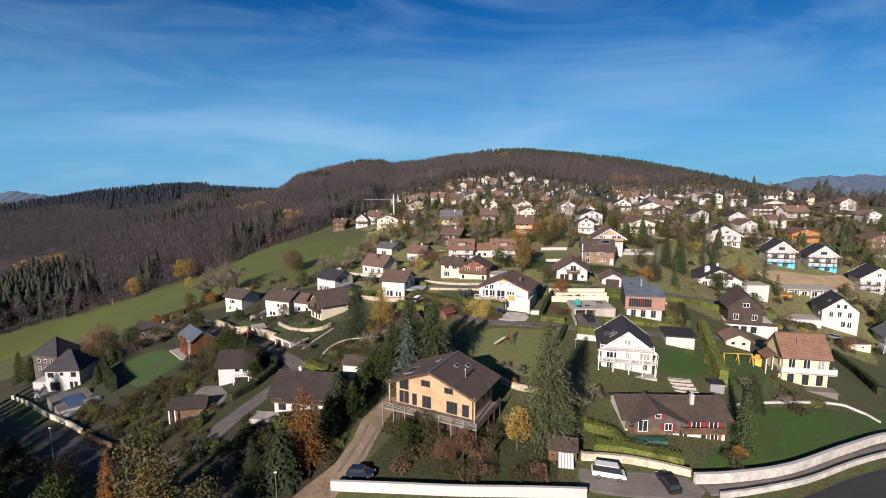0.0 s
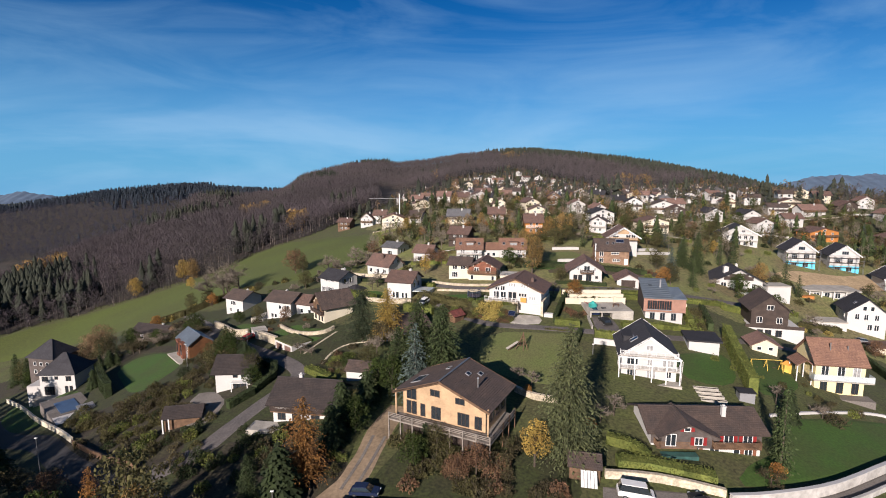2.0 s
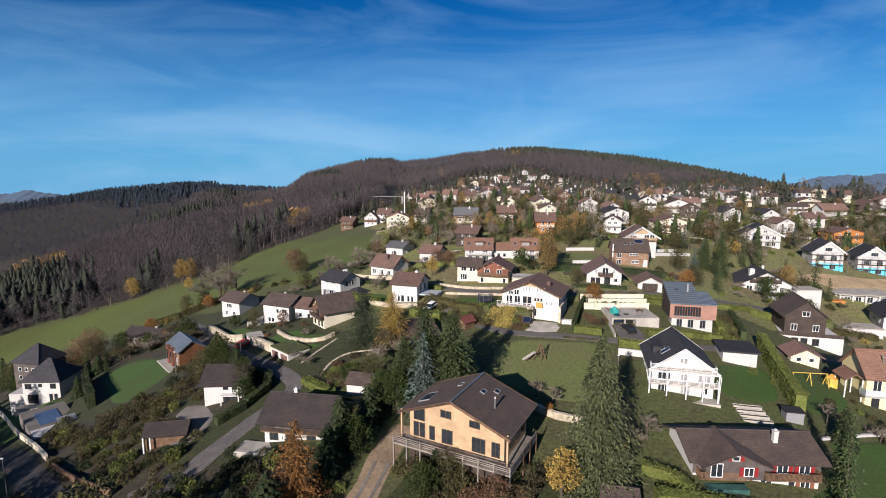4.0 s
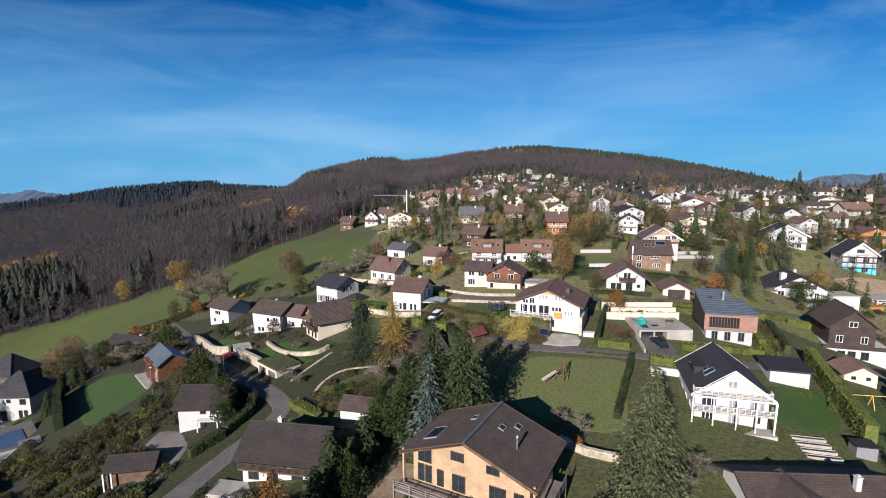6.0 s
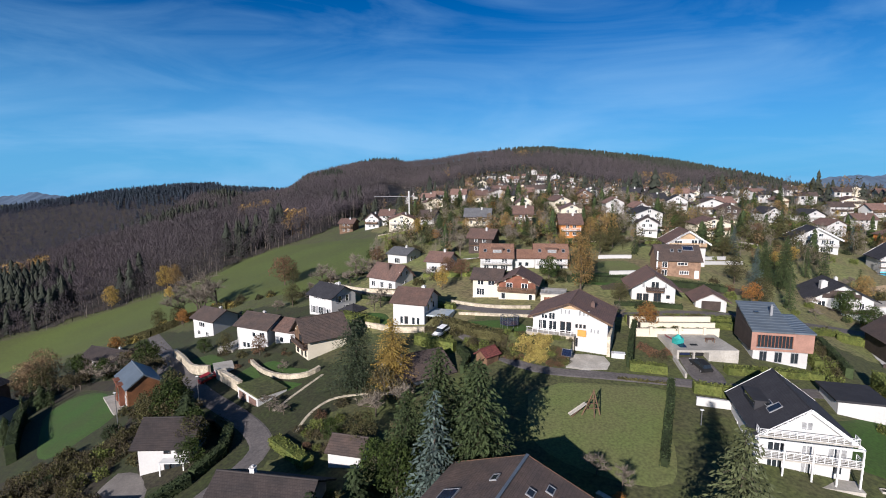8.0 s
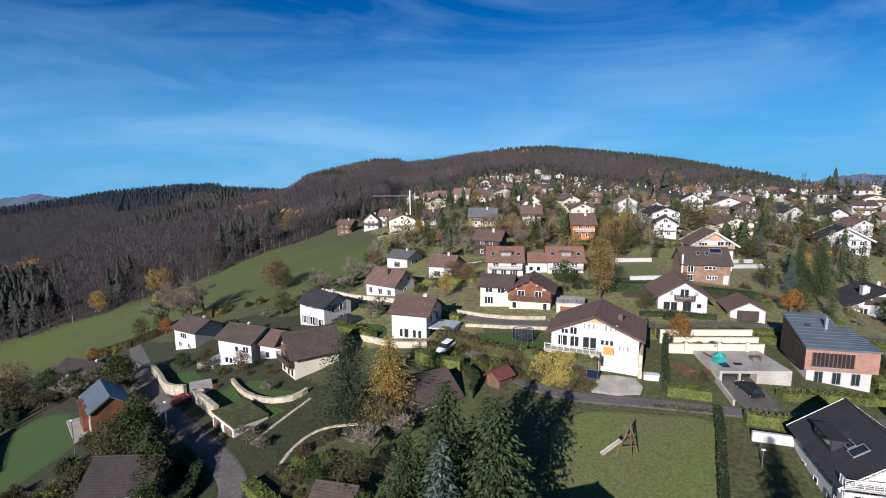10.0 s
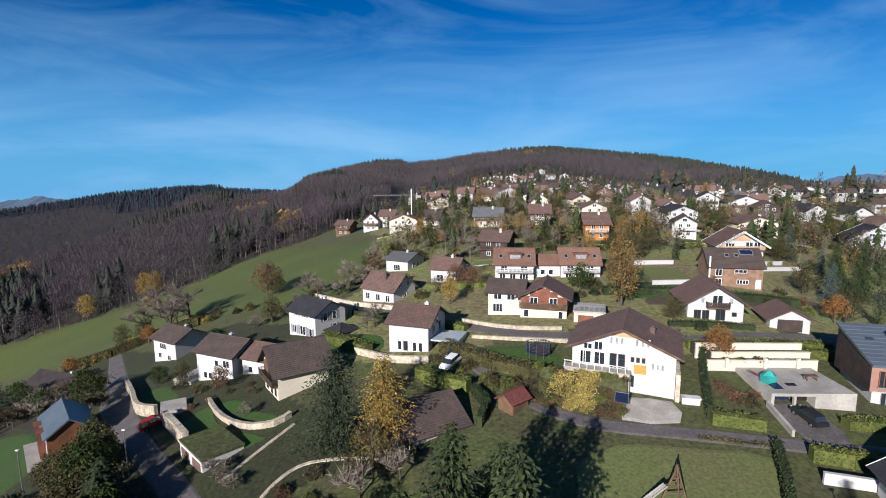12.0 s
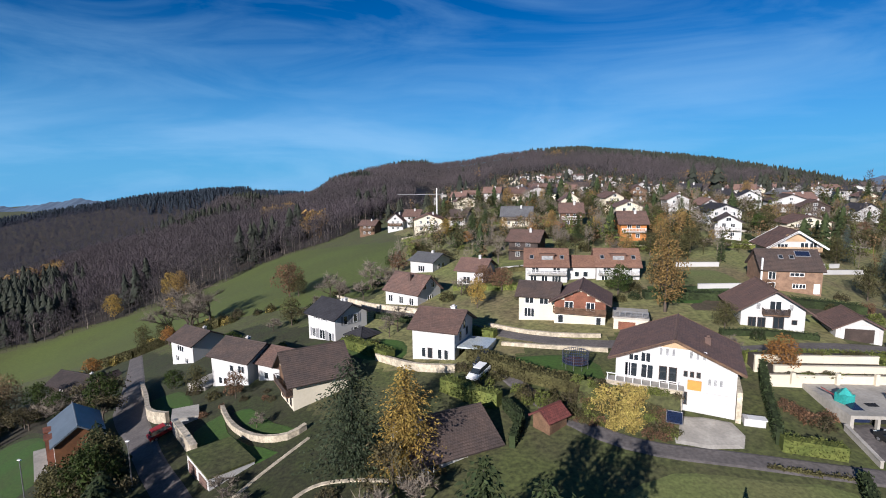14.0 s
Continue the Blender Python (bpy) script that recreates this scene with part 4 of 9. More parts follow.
# ---- forest ----
EDGE_X = (-520, -315, -244, -224, -201, -177, -150, -127.5, -120, -108, -88, -76, -66, -59, -42, 14, 115, 187, 248, 330, 420, 1400)
EDGE_Y = (40, 190, 248, 270, 278, 285, 289, 296, 314, 319, 322, 345, 384, 431, 604, 786, 907, 793, 717, 760, 900, 1400)


def slivers(rng, c, e, wd):
    """One thin triangle at every point c, pointing along e and wd wide."""
    sd = rng.normal(size=c.shape)
    sd -= (sd * e).sum(1)[:, None] * e / np.maximum((e * e).sum(1), 1e-6)[:, None]
    sd *= (wd / np.linalg.norm(sd, axis=1))[:, None]
    return np.stack([c - e * 0.45 - sd, c - e * 0.45 + sd, c + e * 0.55], 1).reshape(-1, 3)


def forest(name, label, pts, hs, kind, mat, seed, fine=1.0, trunks=None):
    """Thousands of trees joined into one mesh: round bare crowns of fine twigs, leafy crowns, or conifers of ragged whorls."""
    rng = np.random.default_rng(seed)
    V, n = [], len(pts)
    base = np.column_stack([pts, ground_z(pts[:, 0], pts[:, 1])])
    lean = rng.normal(0, 0.03, (n, 2)) * hs[:, None]
    if kind == "conifer":
        K, J = int(9 * fine + 3), int(6 * fine + 3)
        wide = rng.uniform(0.17, 0.29, n)
        for k in range(K):
            u = 0.06 + 0.9 * (k + rng.uniform(-0.3, 0.3, n)) / K
            rad = hs * wide * (1 - u) ** 0.75 * rng.uniform(0.8, 1.2, n) + 0.25
            for q in range(J):
                az = 6.2832 * (q + rng.uniform(-0.4, 0.4, n)) / J + k
                d = np.column_stack([np.cos(az), np.sin(az), 0 * az])
                e = np.column_stack([-np.sin(az), np.cos(az), 0 * az]) * (rad * 3.0 / J + 0.12)[:, None]
                tip = base + d * (rad * rng.uniform(0.75, 1.2, n))[:, None] + np.column_stack([0 * az, 0 * az, hs * (u - rng.uniform(0.0, 0.05, n))])
                root = base + np.column_stack([0 * az, 0 * az, hs * (u + 1.5 / K)])
                mid = (tip * 0.75 + root * 0.25)
                V.append(np.stack([root, mid - e, tip], 1).reshape(-1, 3))
                V.append(np.stack([root, tip, mid + e], 1).reshape(-1, 3))
        V.append(slivers(rng, base + np.column_stack([0 * hs, 0 * hs, hs * 0.95]), np.column_stack([0 * hs, 0 * hs, hs * 0.16]), hs * 0.012 + 0.05))
    else:
        if trunks:
            T = [slivers(rng, base + np.column_stack([0 * hs, 0 * hs, hs * 0.4]) + np.column_stack([lean * 0.4, 0 * hs]), np.column_stack([lean, hs * 0.85]), hs * 0.006 + 0.04) for _ in range(2)]
            mesh_of(name.replace("wood", "trunks"), "pale straight trunks at the foot of the wood", T, M["forest_trunk"])
        else:
            V += [slivers(rng, base + np.column_stack([0 * hs, 0 * hs, hs * 0.4]), np.column_stack([lean, hs * 0.85]), hs * 0.008 + 0.05) for _ in range(2)]
        lump = rng.uniform(0.8, 1.25, (n, 3))
        K = int((150 if kind == "bare" else 80) * fine)
        for k in range(K):
            q = rng.normal(size=(n, 3))
            q /= np.linalg.norm(q, axis=1)[:, None]
            q *= (rng.uniform(0.15, 1, n) ** 0.5)[:, None]
            rim = 0.23 * (1 + 0.25 * np.sin(q[:, 0] * 5 + lump[:, 0] * 9) * np.cos(q[:, 2] * 4 + lump[:, 1] * 9))
            c = base + np.column_stack([lean[:, 0] + q[:, 0] * hs * rim * lump[:, 0], lean[:, 1] + q[:, 1] * hs * rim * lump[:, 1], hs * (0.66 + 0.33 * q[:, 2])])
            if kind == "bare":
                e = q * 0.55 + rng.normal(size=(n, 3)) * 0.3
                e[:, 2] += 0.45
                V.append(slivers(rng, c, e * hs[:, None] * 0.13, hs * 0.007 / fine**0.7))
            else:
                V.append(slivers(rng, c, rng.normal(size=(n, 3)) * hs[:, None] * 0.055, hs * 0.03))
    return mesh_of(name, label, V, mat)


def mesh_of(name, label, V, mat):
    V = np.concatenate(V)
    m = len(V) // 3
    me = bpy.data.meshes.new(name)
    me.vertices.add(len(V))
    me.vertices.foreach_set("co", V.ravel())
    me.loops.add(3 * m)
    me.loops.foreach_set("vertex_index", np.arange(3 * m))
    me.polygons.add(m)
    me.polygons.foreach_set("loop_start", 3 * np.arange(m))
    me.update(calc_edges=True)
    me.materials.append(mat)
    return tagged(new(name, me), label, "forest", kind="stuff")


def wood_points(x0, x1, y0, y1, step, seed):
    """Tree sites inside the wood's edge, with their bearing and distance."""
    rng = np.random.default_rng(seed)
    X, Y = np.meshgrid(np.arange(x0, x1, step), np.arange(y0, y1, step))
    p = np.column_stack([X.ravel(), Y.ravel()]) + rng.uniform(-0.5, 0.5, (X.size, 2)) * step
    p = p[p[:, 1] > np.interp(p[:, 0], EDGE_X, EDGE_Y) + 1.5]
    return p, np.degrees(np.arctan2(p[:, 0] + 4, p[:, 1] - 39)), np.hypot(p[:, 0] + 4, p[:, 1] - 39), rng


def lumps(p, s, k):
    return np.sin(p[:, 0] / s + k) * np.cos(p[:, 1] / s * 0.9 - k * 1.7) + 0.6 * np.sin((p[:, 0] + p[:, 1]) / s * 0.43 + k * 2.3)


def stand(az, r, *spots):
    """1 inside any of the stands of trees given by bearing, distance and their half widths."""
    return np.max([np.exp(-(((az - a) / da) ** 2) - ((r - b) / db) ** 2) for a, b, da, db in spots], 0)


# the shelf behind the meadow
p, az, r, rng = wood_points(-520, -30, 150, 900, 5.4, 3)
ok = (az > -56) & (r < np.interp(az, CREST_AZ, CREST_R) + 40) & (az < -8) & (r < 640)
p, az, r = p[ok], az[ok], r[ok]
dark = stand(az, r, (-44, 400, 4.5, 60), (-49, 385, 6, 60), (-40, 345, 2.2, 14), (-22.3, 330, 2.2, 24), (-19.6, 345, 1.6, 26), (-33.5, 322, 1.0, 10), (-28.5, 560, 5, 25), (-12.5, 372, 1.8, 16)) + 0.12 * lumps(p, 40, 1.0)
gold = stand(az, r, (-41.5, 462, 2.2, 14), (-29.3, 560, 1.0, 16), (-27.9, 560, 0.7, 14), (-21.8, 520, 2.1, 22), (-17.5, 335, 0.9, 12))
is_con = dark + rng.normal(0, 0.16, len(p)) > 0.5
is_gold = ~is_con & (gold + rng.normal(0, 0.1, len(p)) > 0.45)
h = rng.uniform(12, 19, len(p)) * (1 + 0.1 * lumps(p, 60, 2.0)) * (0.7 + 0.3 * smooth(0, 22, r - np.interp(az, WOOD_AZ, WOOD_R)))
bare = ~is_con & ~is_gold
forest("bare_wood", "leafless brown beech wood behind the meadow", p[bare], h[bare], "bare", M["forest_bare"], 6, 1.0, True)
forest("conifer_wood", "dark green spruces among the leafless wood", p[is_con], h[is_con] * 1.2, "conifer", M["forest_con"], 7)
forest("golden_wood", "golden larches among the leafless wood", p[is_gold], h[is_gold], "leafy", M["ochre"], 8)
# brushwood along the foot of the wood
q = wood_points(-330, -60, 180, 400, 2.6, 17)[0]
q = q[q[:, 1] < np.interp(q[:, 0], EDGE_X, EDGE_Y) + 14]
forest("edge_brush", "brown brushwood and saplings along the foot of the wood", q, rng.uniform(2.5, 7.5, len(q)), "bare", M["forest_bare"], 18, 0.4)
# the middle slope up to the crest
p, az, r, rng = wood_points(-420, 60, 560, 1000, 7.2, 14)
ok = (r >= 640) & (az < -3) & (az > -34) & (r < np.where(az < -18, np.interp(az, CREST_AZ, CREST_R) + 40, 1000))
p, az, r = p[ok], az[ok], r[ok]
is_con = stand(az, r, (-14, 800, 2.5, 40), (-25, 760, 2, 30)) + 0.15 * lumps(p, 70, 5.0) + rng.normal(0, 0.15, len(p)) > 0.55
h = rng.uniform(14, 21, len(p)) * (1 + 0.12 * lumps(p, 80, 3.0))
forest("bare_wood", "leafless purplish brown wood on the middle slope", p[~is_con], h[~is_con], "bare", M["forest_far"], 15, 0.6, True)
forest("conifer_wood", "dark spruces on the middle slope", p[is_con], h[is_con] * 1.1, "conifer", M["forest_con"], 16, 0.6)
# the main hill
p, az, r, rng = wood_points(-620, 1080, 640, 1560, 9.6, 4)
ok = (az > -19) & (az < 42) & (r > np.where(az < -3, 990, 640)) & (r < 1490)
p, az, r = p[ok], az[ok], r[ok]
crest = smooth(2, 9, az) * smooth(1080, 1250, r) + 0.9 * smooth(14, 24, az) * smooth(900, 1120, r) + stand(az, r, (-9, 1260, 3.2, 70)) * 0.9
is_con = crest * 0.95 + 0.16 * lumps(p, 90, 2.0) + rng.normal(0, 0.22, len(p)) > 0.55
is_gold = ~is_con & (stand(az, r, (7.5, 1160, 1.7, 45), (21, 830, 2.4, 35), (-11.5, 1220, 1.6, 40)) + rng.normal(0, 0.15, len(p)) > 0.55)
h = rng.uniform(14, 22, len(p)) * (1 + 0.1 * lumps(p, 90, 8.0))
bare = ~is_con & ~is_gold
forest("bare_wood", "leafless brown wood on the far hill", p[bare], h[bare], "bare", M["forest_far"], 9, 0.45)
forest("conifer_wood", "dark spruces along the top of the far hill", p[is_con], h[is_con] * 1.1, "conifer", M["forest_con"], 10, 0.4)
forest("golden_wood", "golden larches on the far hill", p[is_gold], h[is_gold], "leafy", M["ochre"], 11, 0.5)
# the ridge across the valley, its haze and shade painted into the colours
p, az, r, rng = wood_points(-1400, -300, 640, 1560, 10.5, 5)
ok = (az < -14) & (az > -56) & (r > 980) & (r < 1560)
p, az, r = p[ok], az[ok], r[ok]
is_con = smooth(1180, 1420, r) * smooth(-40, -30, az) + 0.75 * smooth(1380, 1480, r) + 0.16 * lumps(p, 110, 3.0) + rng.normal(0, 0.16, len(p)) > 0.5
h = rng.uniform(15, 20, len(p))
forest("conifer_wood", "conifer wood on the western ridge, dark blue with painted haze", p[is_con], h[is_con], "conifer", M["ridge_con"], 12, 0.4)
forest("bare_wood", "leafless wood on the western ridge, tinted blue for haze", p[~is_con], h[~is_con], "bare", M["forest_ridge"], 13, 0.45)


def floor_z(x, y):
    return ground_z(x, y) + 0.25 + 3.5 * smooth(380, 700, np.hypot(x + 4, y - 39))


def wood_floor(name, xs, ys):
    X, Y = np.meshgrid(xs, ys)
    Z = floor_z(X, Y)
    inside = Y > np.interp(X, EDGE_X, EDGE_Y) + 2
    n, m = X.shape
    idx = np.arange(n * m).reshape(n, m)
    f = np.stack([idx[:-1, :-1], idx[:-1, 1:], idx[1:, 1:], idx[1:, :-1]], -1).reshape(-1, 4)
    ok = inside.ravel()[f].all(1)
    me = bpy.data.meshes.new(name)
    me.from_pydata(np.stack([X, Y, Z], -1).reshape(-1, 3).tolist(), [], f[ok].tolist())
    me.materials.append(M["soil"])
    return tagged(new(name, me), "brown leaf-covered forest floor", "ground", kind="structure")


wood_floor("ground_wood", np.concatenate([np.arange(-3000, -640, 60), np.arange(-640, 500, 6), np.arange(500, 3000, 60)]), np.concatenate([np.arange(40, 1000, 8), np.arange(1000, 2600, 40)]))


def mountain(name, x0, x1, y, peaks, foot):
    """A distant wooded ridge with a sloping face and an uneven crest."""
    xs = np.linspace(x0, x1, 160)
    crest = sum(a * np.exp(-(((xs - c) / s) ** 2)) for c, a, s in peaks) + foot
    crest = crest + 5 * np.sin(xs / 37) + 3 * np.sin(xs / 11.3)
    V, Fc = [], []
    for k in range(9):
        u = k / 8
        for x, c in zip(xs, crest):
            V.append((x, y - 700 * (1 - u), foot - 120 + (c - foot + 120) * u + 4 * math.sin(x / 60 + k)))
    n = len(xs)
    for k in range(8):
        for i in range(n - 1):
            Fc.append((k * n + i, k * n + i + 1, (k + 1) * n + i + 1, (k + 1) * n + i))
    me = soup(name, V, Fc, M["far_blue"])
    return tagged(new(name, me), "wooded skyline mountain with haze painted into its blue", "mountain", kind="structure")


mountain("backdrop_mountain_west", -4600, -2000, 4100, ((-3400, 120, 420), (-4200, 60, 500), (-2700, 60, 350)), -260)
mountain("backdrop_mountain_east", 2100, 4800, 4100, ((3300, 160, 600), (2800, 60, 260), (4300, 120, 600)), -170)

# ---- near houses ----
def barge(roof, w, d, eave, rise, over, mat, drop=0.28):
    """White boards along the gable edges of a roof whose gable faces the front."""
    k = rise / (w / 2)
    L = math.hypot(w / 2 + over, k * (w / 2 + over))
    a = math.degrees(math.atan(k))
    for y in (-over - 0.05, d + over + 0.01):
        for sx in (-1, 1):
            ob = part("barge_board", boxes((0, L, 0, 0.05, -drop, 0.1)), mat, roof)
            ob.matrix_basis = pose(sx * (w / 2 + over), y + (0.05 if sx < 0 else 0.0), eave - k * over + 0.1, 0, 0, 180 if sx > 0 else 0) @ pose(0, 0, 0, 0, -a, 0)


def post_row(hs, xs, y, z0, z1, mat, s=0.09, name="post"):
    for x in xs:
        part(name, boxes((x - s, x + s, y - s, y + s, z0, z1)), mat, hs)


# wooden chalet above the driveway
hs, rf = house("chalet", "golden larch chalet with a wide brown tiled roof", -1.7, 82.2, -0.6, -27, 14.6, 8.8, 4.3, "y", 2.8, 1.3, "larch", "tile_brown", 5,
               kind="wood", chims=())
D = (14.6, 8.8)
for u, z0, w_, h_ in ((-6.2, 0.2, 0.9, 2.2), (-5.2, 0.2, 0.9, 2.2), (-5.7, 2.7, 1.8, 1.9), (-3.6, 0.2, 0.9, 2.1), (-1.2, 0.2, 1.7, 2.1), (3.6, 0.2, 2.0, 2.1), (-1.4, 4.0, 1.7, 1.1), (3.0, 3.6, 1.6, 1.0), (6.1, 0.2, 1.2, 2.1)):
    add_window(hs, "f", u, z0, w_, h_, D, "wood")
for u in (2, 4.6, 7.2):
    add_window(hs, "r", u, 1.0, 1.3, 1.3, D, "wood")
    add_window(hs, "l", u, 1.0, 1.3, 1.3, D, "wood")
for x, y in ((2.0, 5.2), (3.3, 7.2), (-1.8, 5.8)):
    skylight(rf, "y", x, y, 14.6, 8.8, 4.3, 2.8, (0.8, 1.15))
skylight(rf, "y", -5.6, 2.6, 14.6, 8.8, 4.3, 2.8, (2.0, 3.0), mat=M["solar"])
bm = bmesh.new()
tube(bm, (4.6, 3.2, 4.9), (4.6, 3.2, 6.9), 0.13, 0.13, 8)
tube(bm, (4.6, 3.2, 6.95), (4.6, 3.2, 7.2), 0.22, 0.08, 8)
part("flue", bm, M["metal"], rf, "steel stove flue")
part("undercroft", boxes((-7.34, 7.34, -0.04, 8.84, -5.0, -0.36)), M["dark_wood"], hs, "dark boarded undercroft")
deck = part("deck", boxes((-8.6, 9.2, -2.6, 0, -0.35, -0.12)), M["grey_deck"], hs, "weathered timber terrace deck")
part("deck_side", boxes((7.3, 9.2, 0, 8, -0.35, -0.122)), M["grey_deck"], deck)
for z0_ in (0.3, 0.57, 0.85):
    part("handrail", boxes((-8.6, 9.2, -2.62, -2.54, z0_, z0_ + 0.09)), M["grey_deck"], deck)
    part("handrail", boxes((9.1, 9.2, -2.5, 8, z0_, z0_ + 0.09)), M["grey_deck"], deck)
post_row(hs, (-8.5, -6.3, -4.1, -1.9, 0.3, 2.5, 4.7, 6.9, 9.1), -2.55, -4.6, 0.95, M["grey_deck"])
part("ridge_strip", boxes((-0.16, 0.16, -1.3, 10.1, 7.32, 7.4)), M["zinc"], rf, "pale metal ridge capping")
post_row(hs, (-8.1, 8.1), -0.9, -0.2, 4.3, M["larch"], 0.12)
for y in (2.5, 5.2, 8.0):
    part("post", boxes((9.05, 9.22, y - 0.09, y + 0.09, -4.2, 0.95)), M["wood"], hs)
barge(rf, 14.6, 8.8, 4.3, 2.8, 1.3, M["wood"])

# white house with galleries and a dark roof
hs, rf = house("white_house", "white rendered house with a dark tiled gable roof", 36.9, 99.4, -1.9, -5, 11.6, 12.5, 5.4, "y", 3.9, 0.9, "render_white", "tile_dark", 3, course=0.32)
D = (11.6, 12.5)
for u, z0, w_, h_, kd in ((-3.6, 0.15, 2.0, 2.2, "white"), (0.6, 0.15, 1.9, 2.2, "curtain"), (4.2, 0.6, 1.2, 1.5, "white"), (-3.5, 2.95, 2.4, 2.2, "white"), (0.2, 2.95, 1.2, 2.1, "curtain"), (4.0, 2.95, 2.4, 2.0, "curtain"), (0.0, 6.2, 1.5, 1.2, "curtain")):
    add_window(hs, "f", u, z0, w_, h_, D, kd)
for u in (2.5, 6, 9.5):
    add_window(hs, "l", u, 1.0, 1.1, 1.3, D)
    add_window(hs, "l", u, 3.6, 1.1, 1.3, D)
    add_window(hs, "r", u, 1.0, 1.1, 1.3, D)
balcony(hs, -6.6, 6.3, 2.75, 1.9, D, "white")
balcony(hs, -6.2, 5.9, 5.35, 1.2, D, "white")
post_row(hs, (-6.5, -3.2, 0.4, 3.4, 6.2), -1.85, -0.3, 5.2, M["white"], 0.1, "gallery_post")
part("gallery_beam", boxes((-6.6, 6.3, -1.95, -1.75, 5.0, 5.25)), M["white"], hs)
part("plinth", boxes((-7.0, 6.6, -2.6, 0, -2.0, -0.05)), M["concrete"], hs)
barge(rf, 11.6, 12.5, 5.4, 3.9, 0.9, M["white"], 0.35)
bm = bmesh.new()
tube(bm, (6.9, -0.7, 4.6), (6.5, -1.4, -0.4), 0.06, 0.06, 6)
part("downpipe", bm, M["white"], hs)
for y0_, s_ in ((3.2, (2.0, 1.5)), (4.8, (1.0, 1.4))):
    skylight(rf, "y", -3.0 - (y0_ > 4) * 0.2, y0_, 11.6, 12.5, 5.4, 3.9, s_)
dm = part("dormer", boxes((-5.0, -3.4, 5.0, 9.6, 5.6, 7.5), (-5.25, -3.0, 4.8, 9.8, 7.5, 7.62)), M["tile_dark"], rf, "long low dormer in dark sheet metal")
part("pane", boxes((-5.06, -5.0, 5.2, 9.4, 6.3, 7.35)), M["glass"], dm)
hs.matrix_basis = pose(38.3, 102.0, -1.8, 0, 0, -13) @ Matrix.Diagonal((0.87, 0.93, 0.94, 1))
hg, rg = house("garage", "white garage with a flat dark grey roof", 55.8, 115.6, -1.4, -14, 6.2, 6.5, 2.6, "flat", 0, 0.5, "render_white", "tile_dark", 2, category="garage")

# chalet with red shutters
hs, rf = house("shuttered_house", "white and brown chalet with red shutters and brown roof", 39.4, 81.2, -6.0, -2, 16.8, 8.6, 4.7, "x", 1.8, 0.9, "render_white", "tile_brown", 3, chims=((3.6, 2.6, 1.7),))
D = (16.8, 8.6)
part("boarding", boxes((-8.45, 8.45, -0.06, 0.0, 2.45, 4.62)), M["grey_wood"], hs, "grey-brown boarded upper storey")
for u in (3.4, 6.3):
    add_window(hs, "f", u, 2.75, 1.5, 2.0, D, "white", M["red_paint"], out=0.07)
for u, w_ in ((-5.8, 1.2), (-1.6, 1.3), (1.4, 1.6), (4.8, 1.0), (6.6, 1.3)):
    add_window(hs, "f", u, 0.4, w_, 1.7, D, "white", M["red_wood"] if u in (-1.6, 6.6) else None)
balcony(hs, -8.0, -2.0, 2.5, 1.5, D, "wood")
balcony(hs, 0.6, 7.8, 2.5, 1.4, D, "wood")
bm = bmesh.new()
walls(bm, 7.6, 4.5, 4.9, -2.5, "y", 1.7)
bm.verts.ensure_lookup_table()
wing = part("gable_wing", bm, M["grey_wood"], hs, "grey-brown boarded front gable")
wing.matrix_basis = pose(-3.6, -1.5, 0)
wr = part("wing_roof", roof_mesh(7.6, 5.8, 4.9, "y", 1.7, 0.9), M["tile_brown"], hs)
wr.matrix_basis = pose(-3.6, -1.5, 0)
for u, z0, w_, h_, sh in ((-2.4, 2.8, 1.6, 2.0, None), (1.8, 3.0, 1.3, 1.3, M["red_paint"]), (0.0, 5.2, 1.0, 0.7, M["red_paint"])):
    wn = add_window(wing, "f", u, z0, w_, h_, (7.6, 4.5), "white", sh)
part("awning", boxes((-7.6, -2.2, -2.9, -1.55, 0.2, 1.9)), material("green_netting", (0.03, 0.09, 0.08), 0.7), hs, "dark green windbreak below the balcony")
part("terrace", boxes((-8.4, 8.4, -3.4, 0, -1.2, -0.08)), M["concrete"], hs)

# yellow house
hs, rf = house("yellow_house", "pale yellow house with a terracotta roof and balcony", 79.9, 105.6, -7.4, 2, 11.0, 9.5, 5.3, "x", 3.0, 0.7, "render_yellow", "tile_red", 3)
D = (11.0, 9.5)
for u in (-3.4, 0.2, 3.6):
    add_window(hs, "f", u, 2.95, 1.7, 1.9, D, "white" if u < 3 else "curtain")
    add_window(hs, "f", u, 0.1, 1.6, 2.0, D, "dark")
balcony(hs, -6.8, 6.4, 2.75, 2.2, D, "glass")
for x, y, h in ((-1.4, 2.4, 1.4), (2.6, 2.6, 0.8)):
    zr = 5.3 + 3.0 * y / 4.75
    bm = bmesh.new()
    tube(bm, (x, y, zr), (x - 0.12, y, zr + h), 0.12, 0.12, 8)
    part("flue", bm, M["metal"], rf)
part("veranda_roof", roof_mesh(4.0, 4.5, 4.6, "y", 0.9, 0.3), M["tile_red"], hs).matrix_basis = pose(-7.4, 0.8, -0.2)
post_row(hs, (-9.2, -5.8), 0.9, -2, 4.5, M["white"], 0.1)
post_row(hs, (-9.2, -5.8), 4.9, -2, 4.5, M["white"], 0.1)
part("terrace", boxes((-9.4, 6.6, -3.2, 0, -1.4, -0.06)), M["gravel"], hs)
hs.matrix_basis = pose(79.4, 106.8, -6.9, 0, 0, -11) @ Matrix.Diagonal((0.82, 0.9, 1.24, 1))
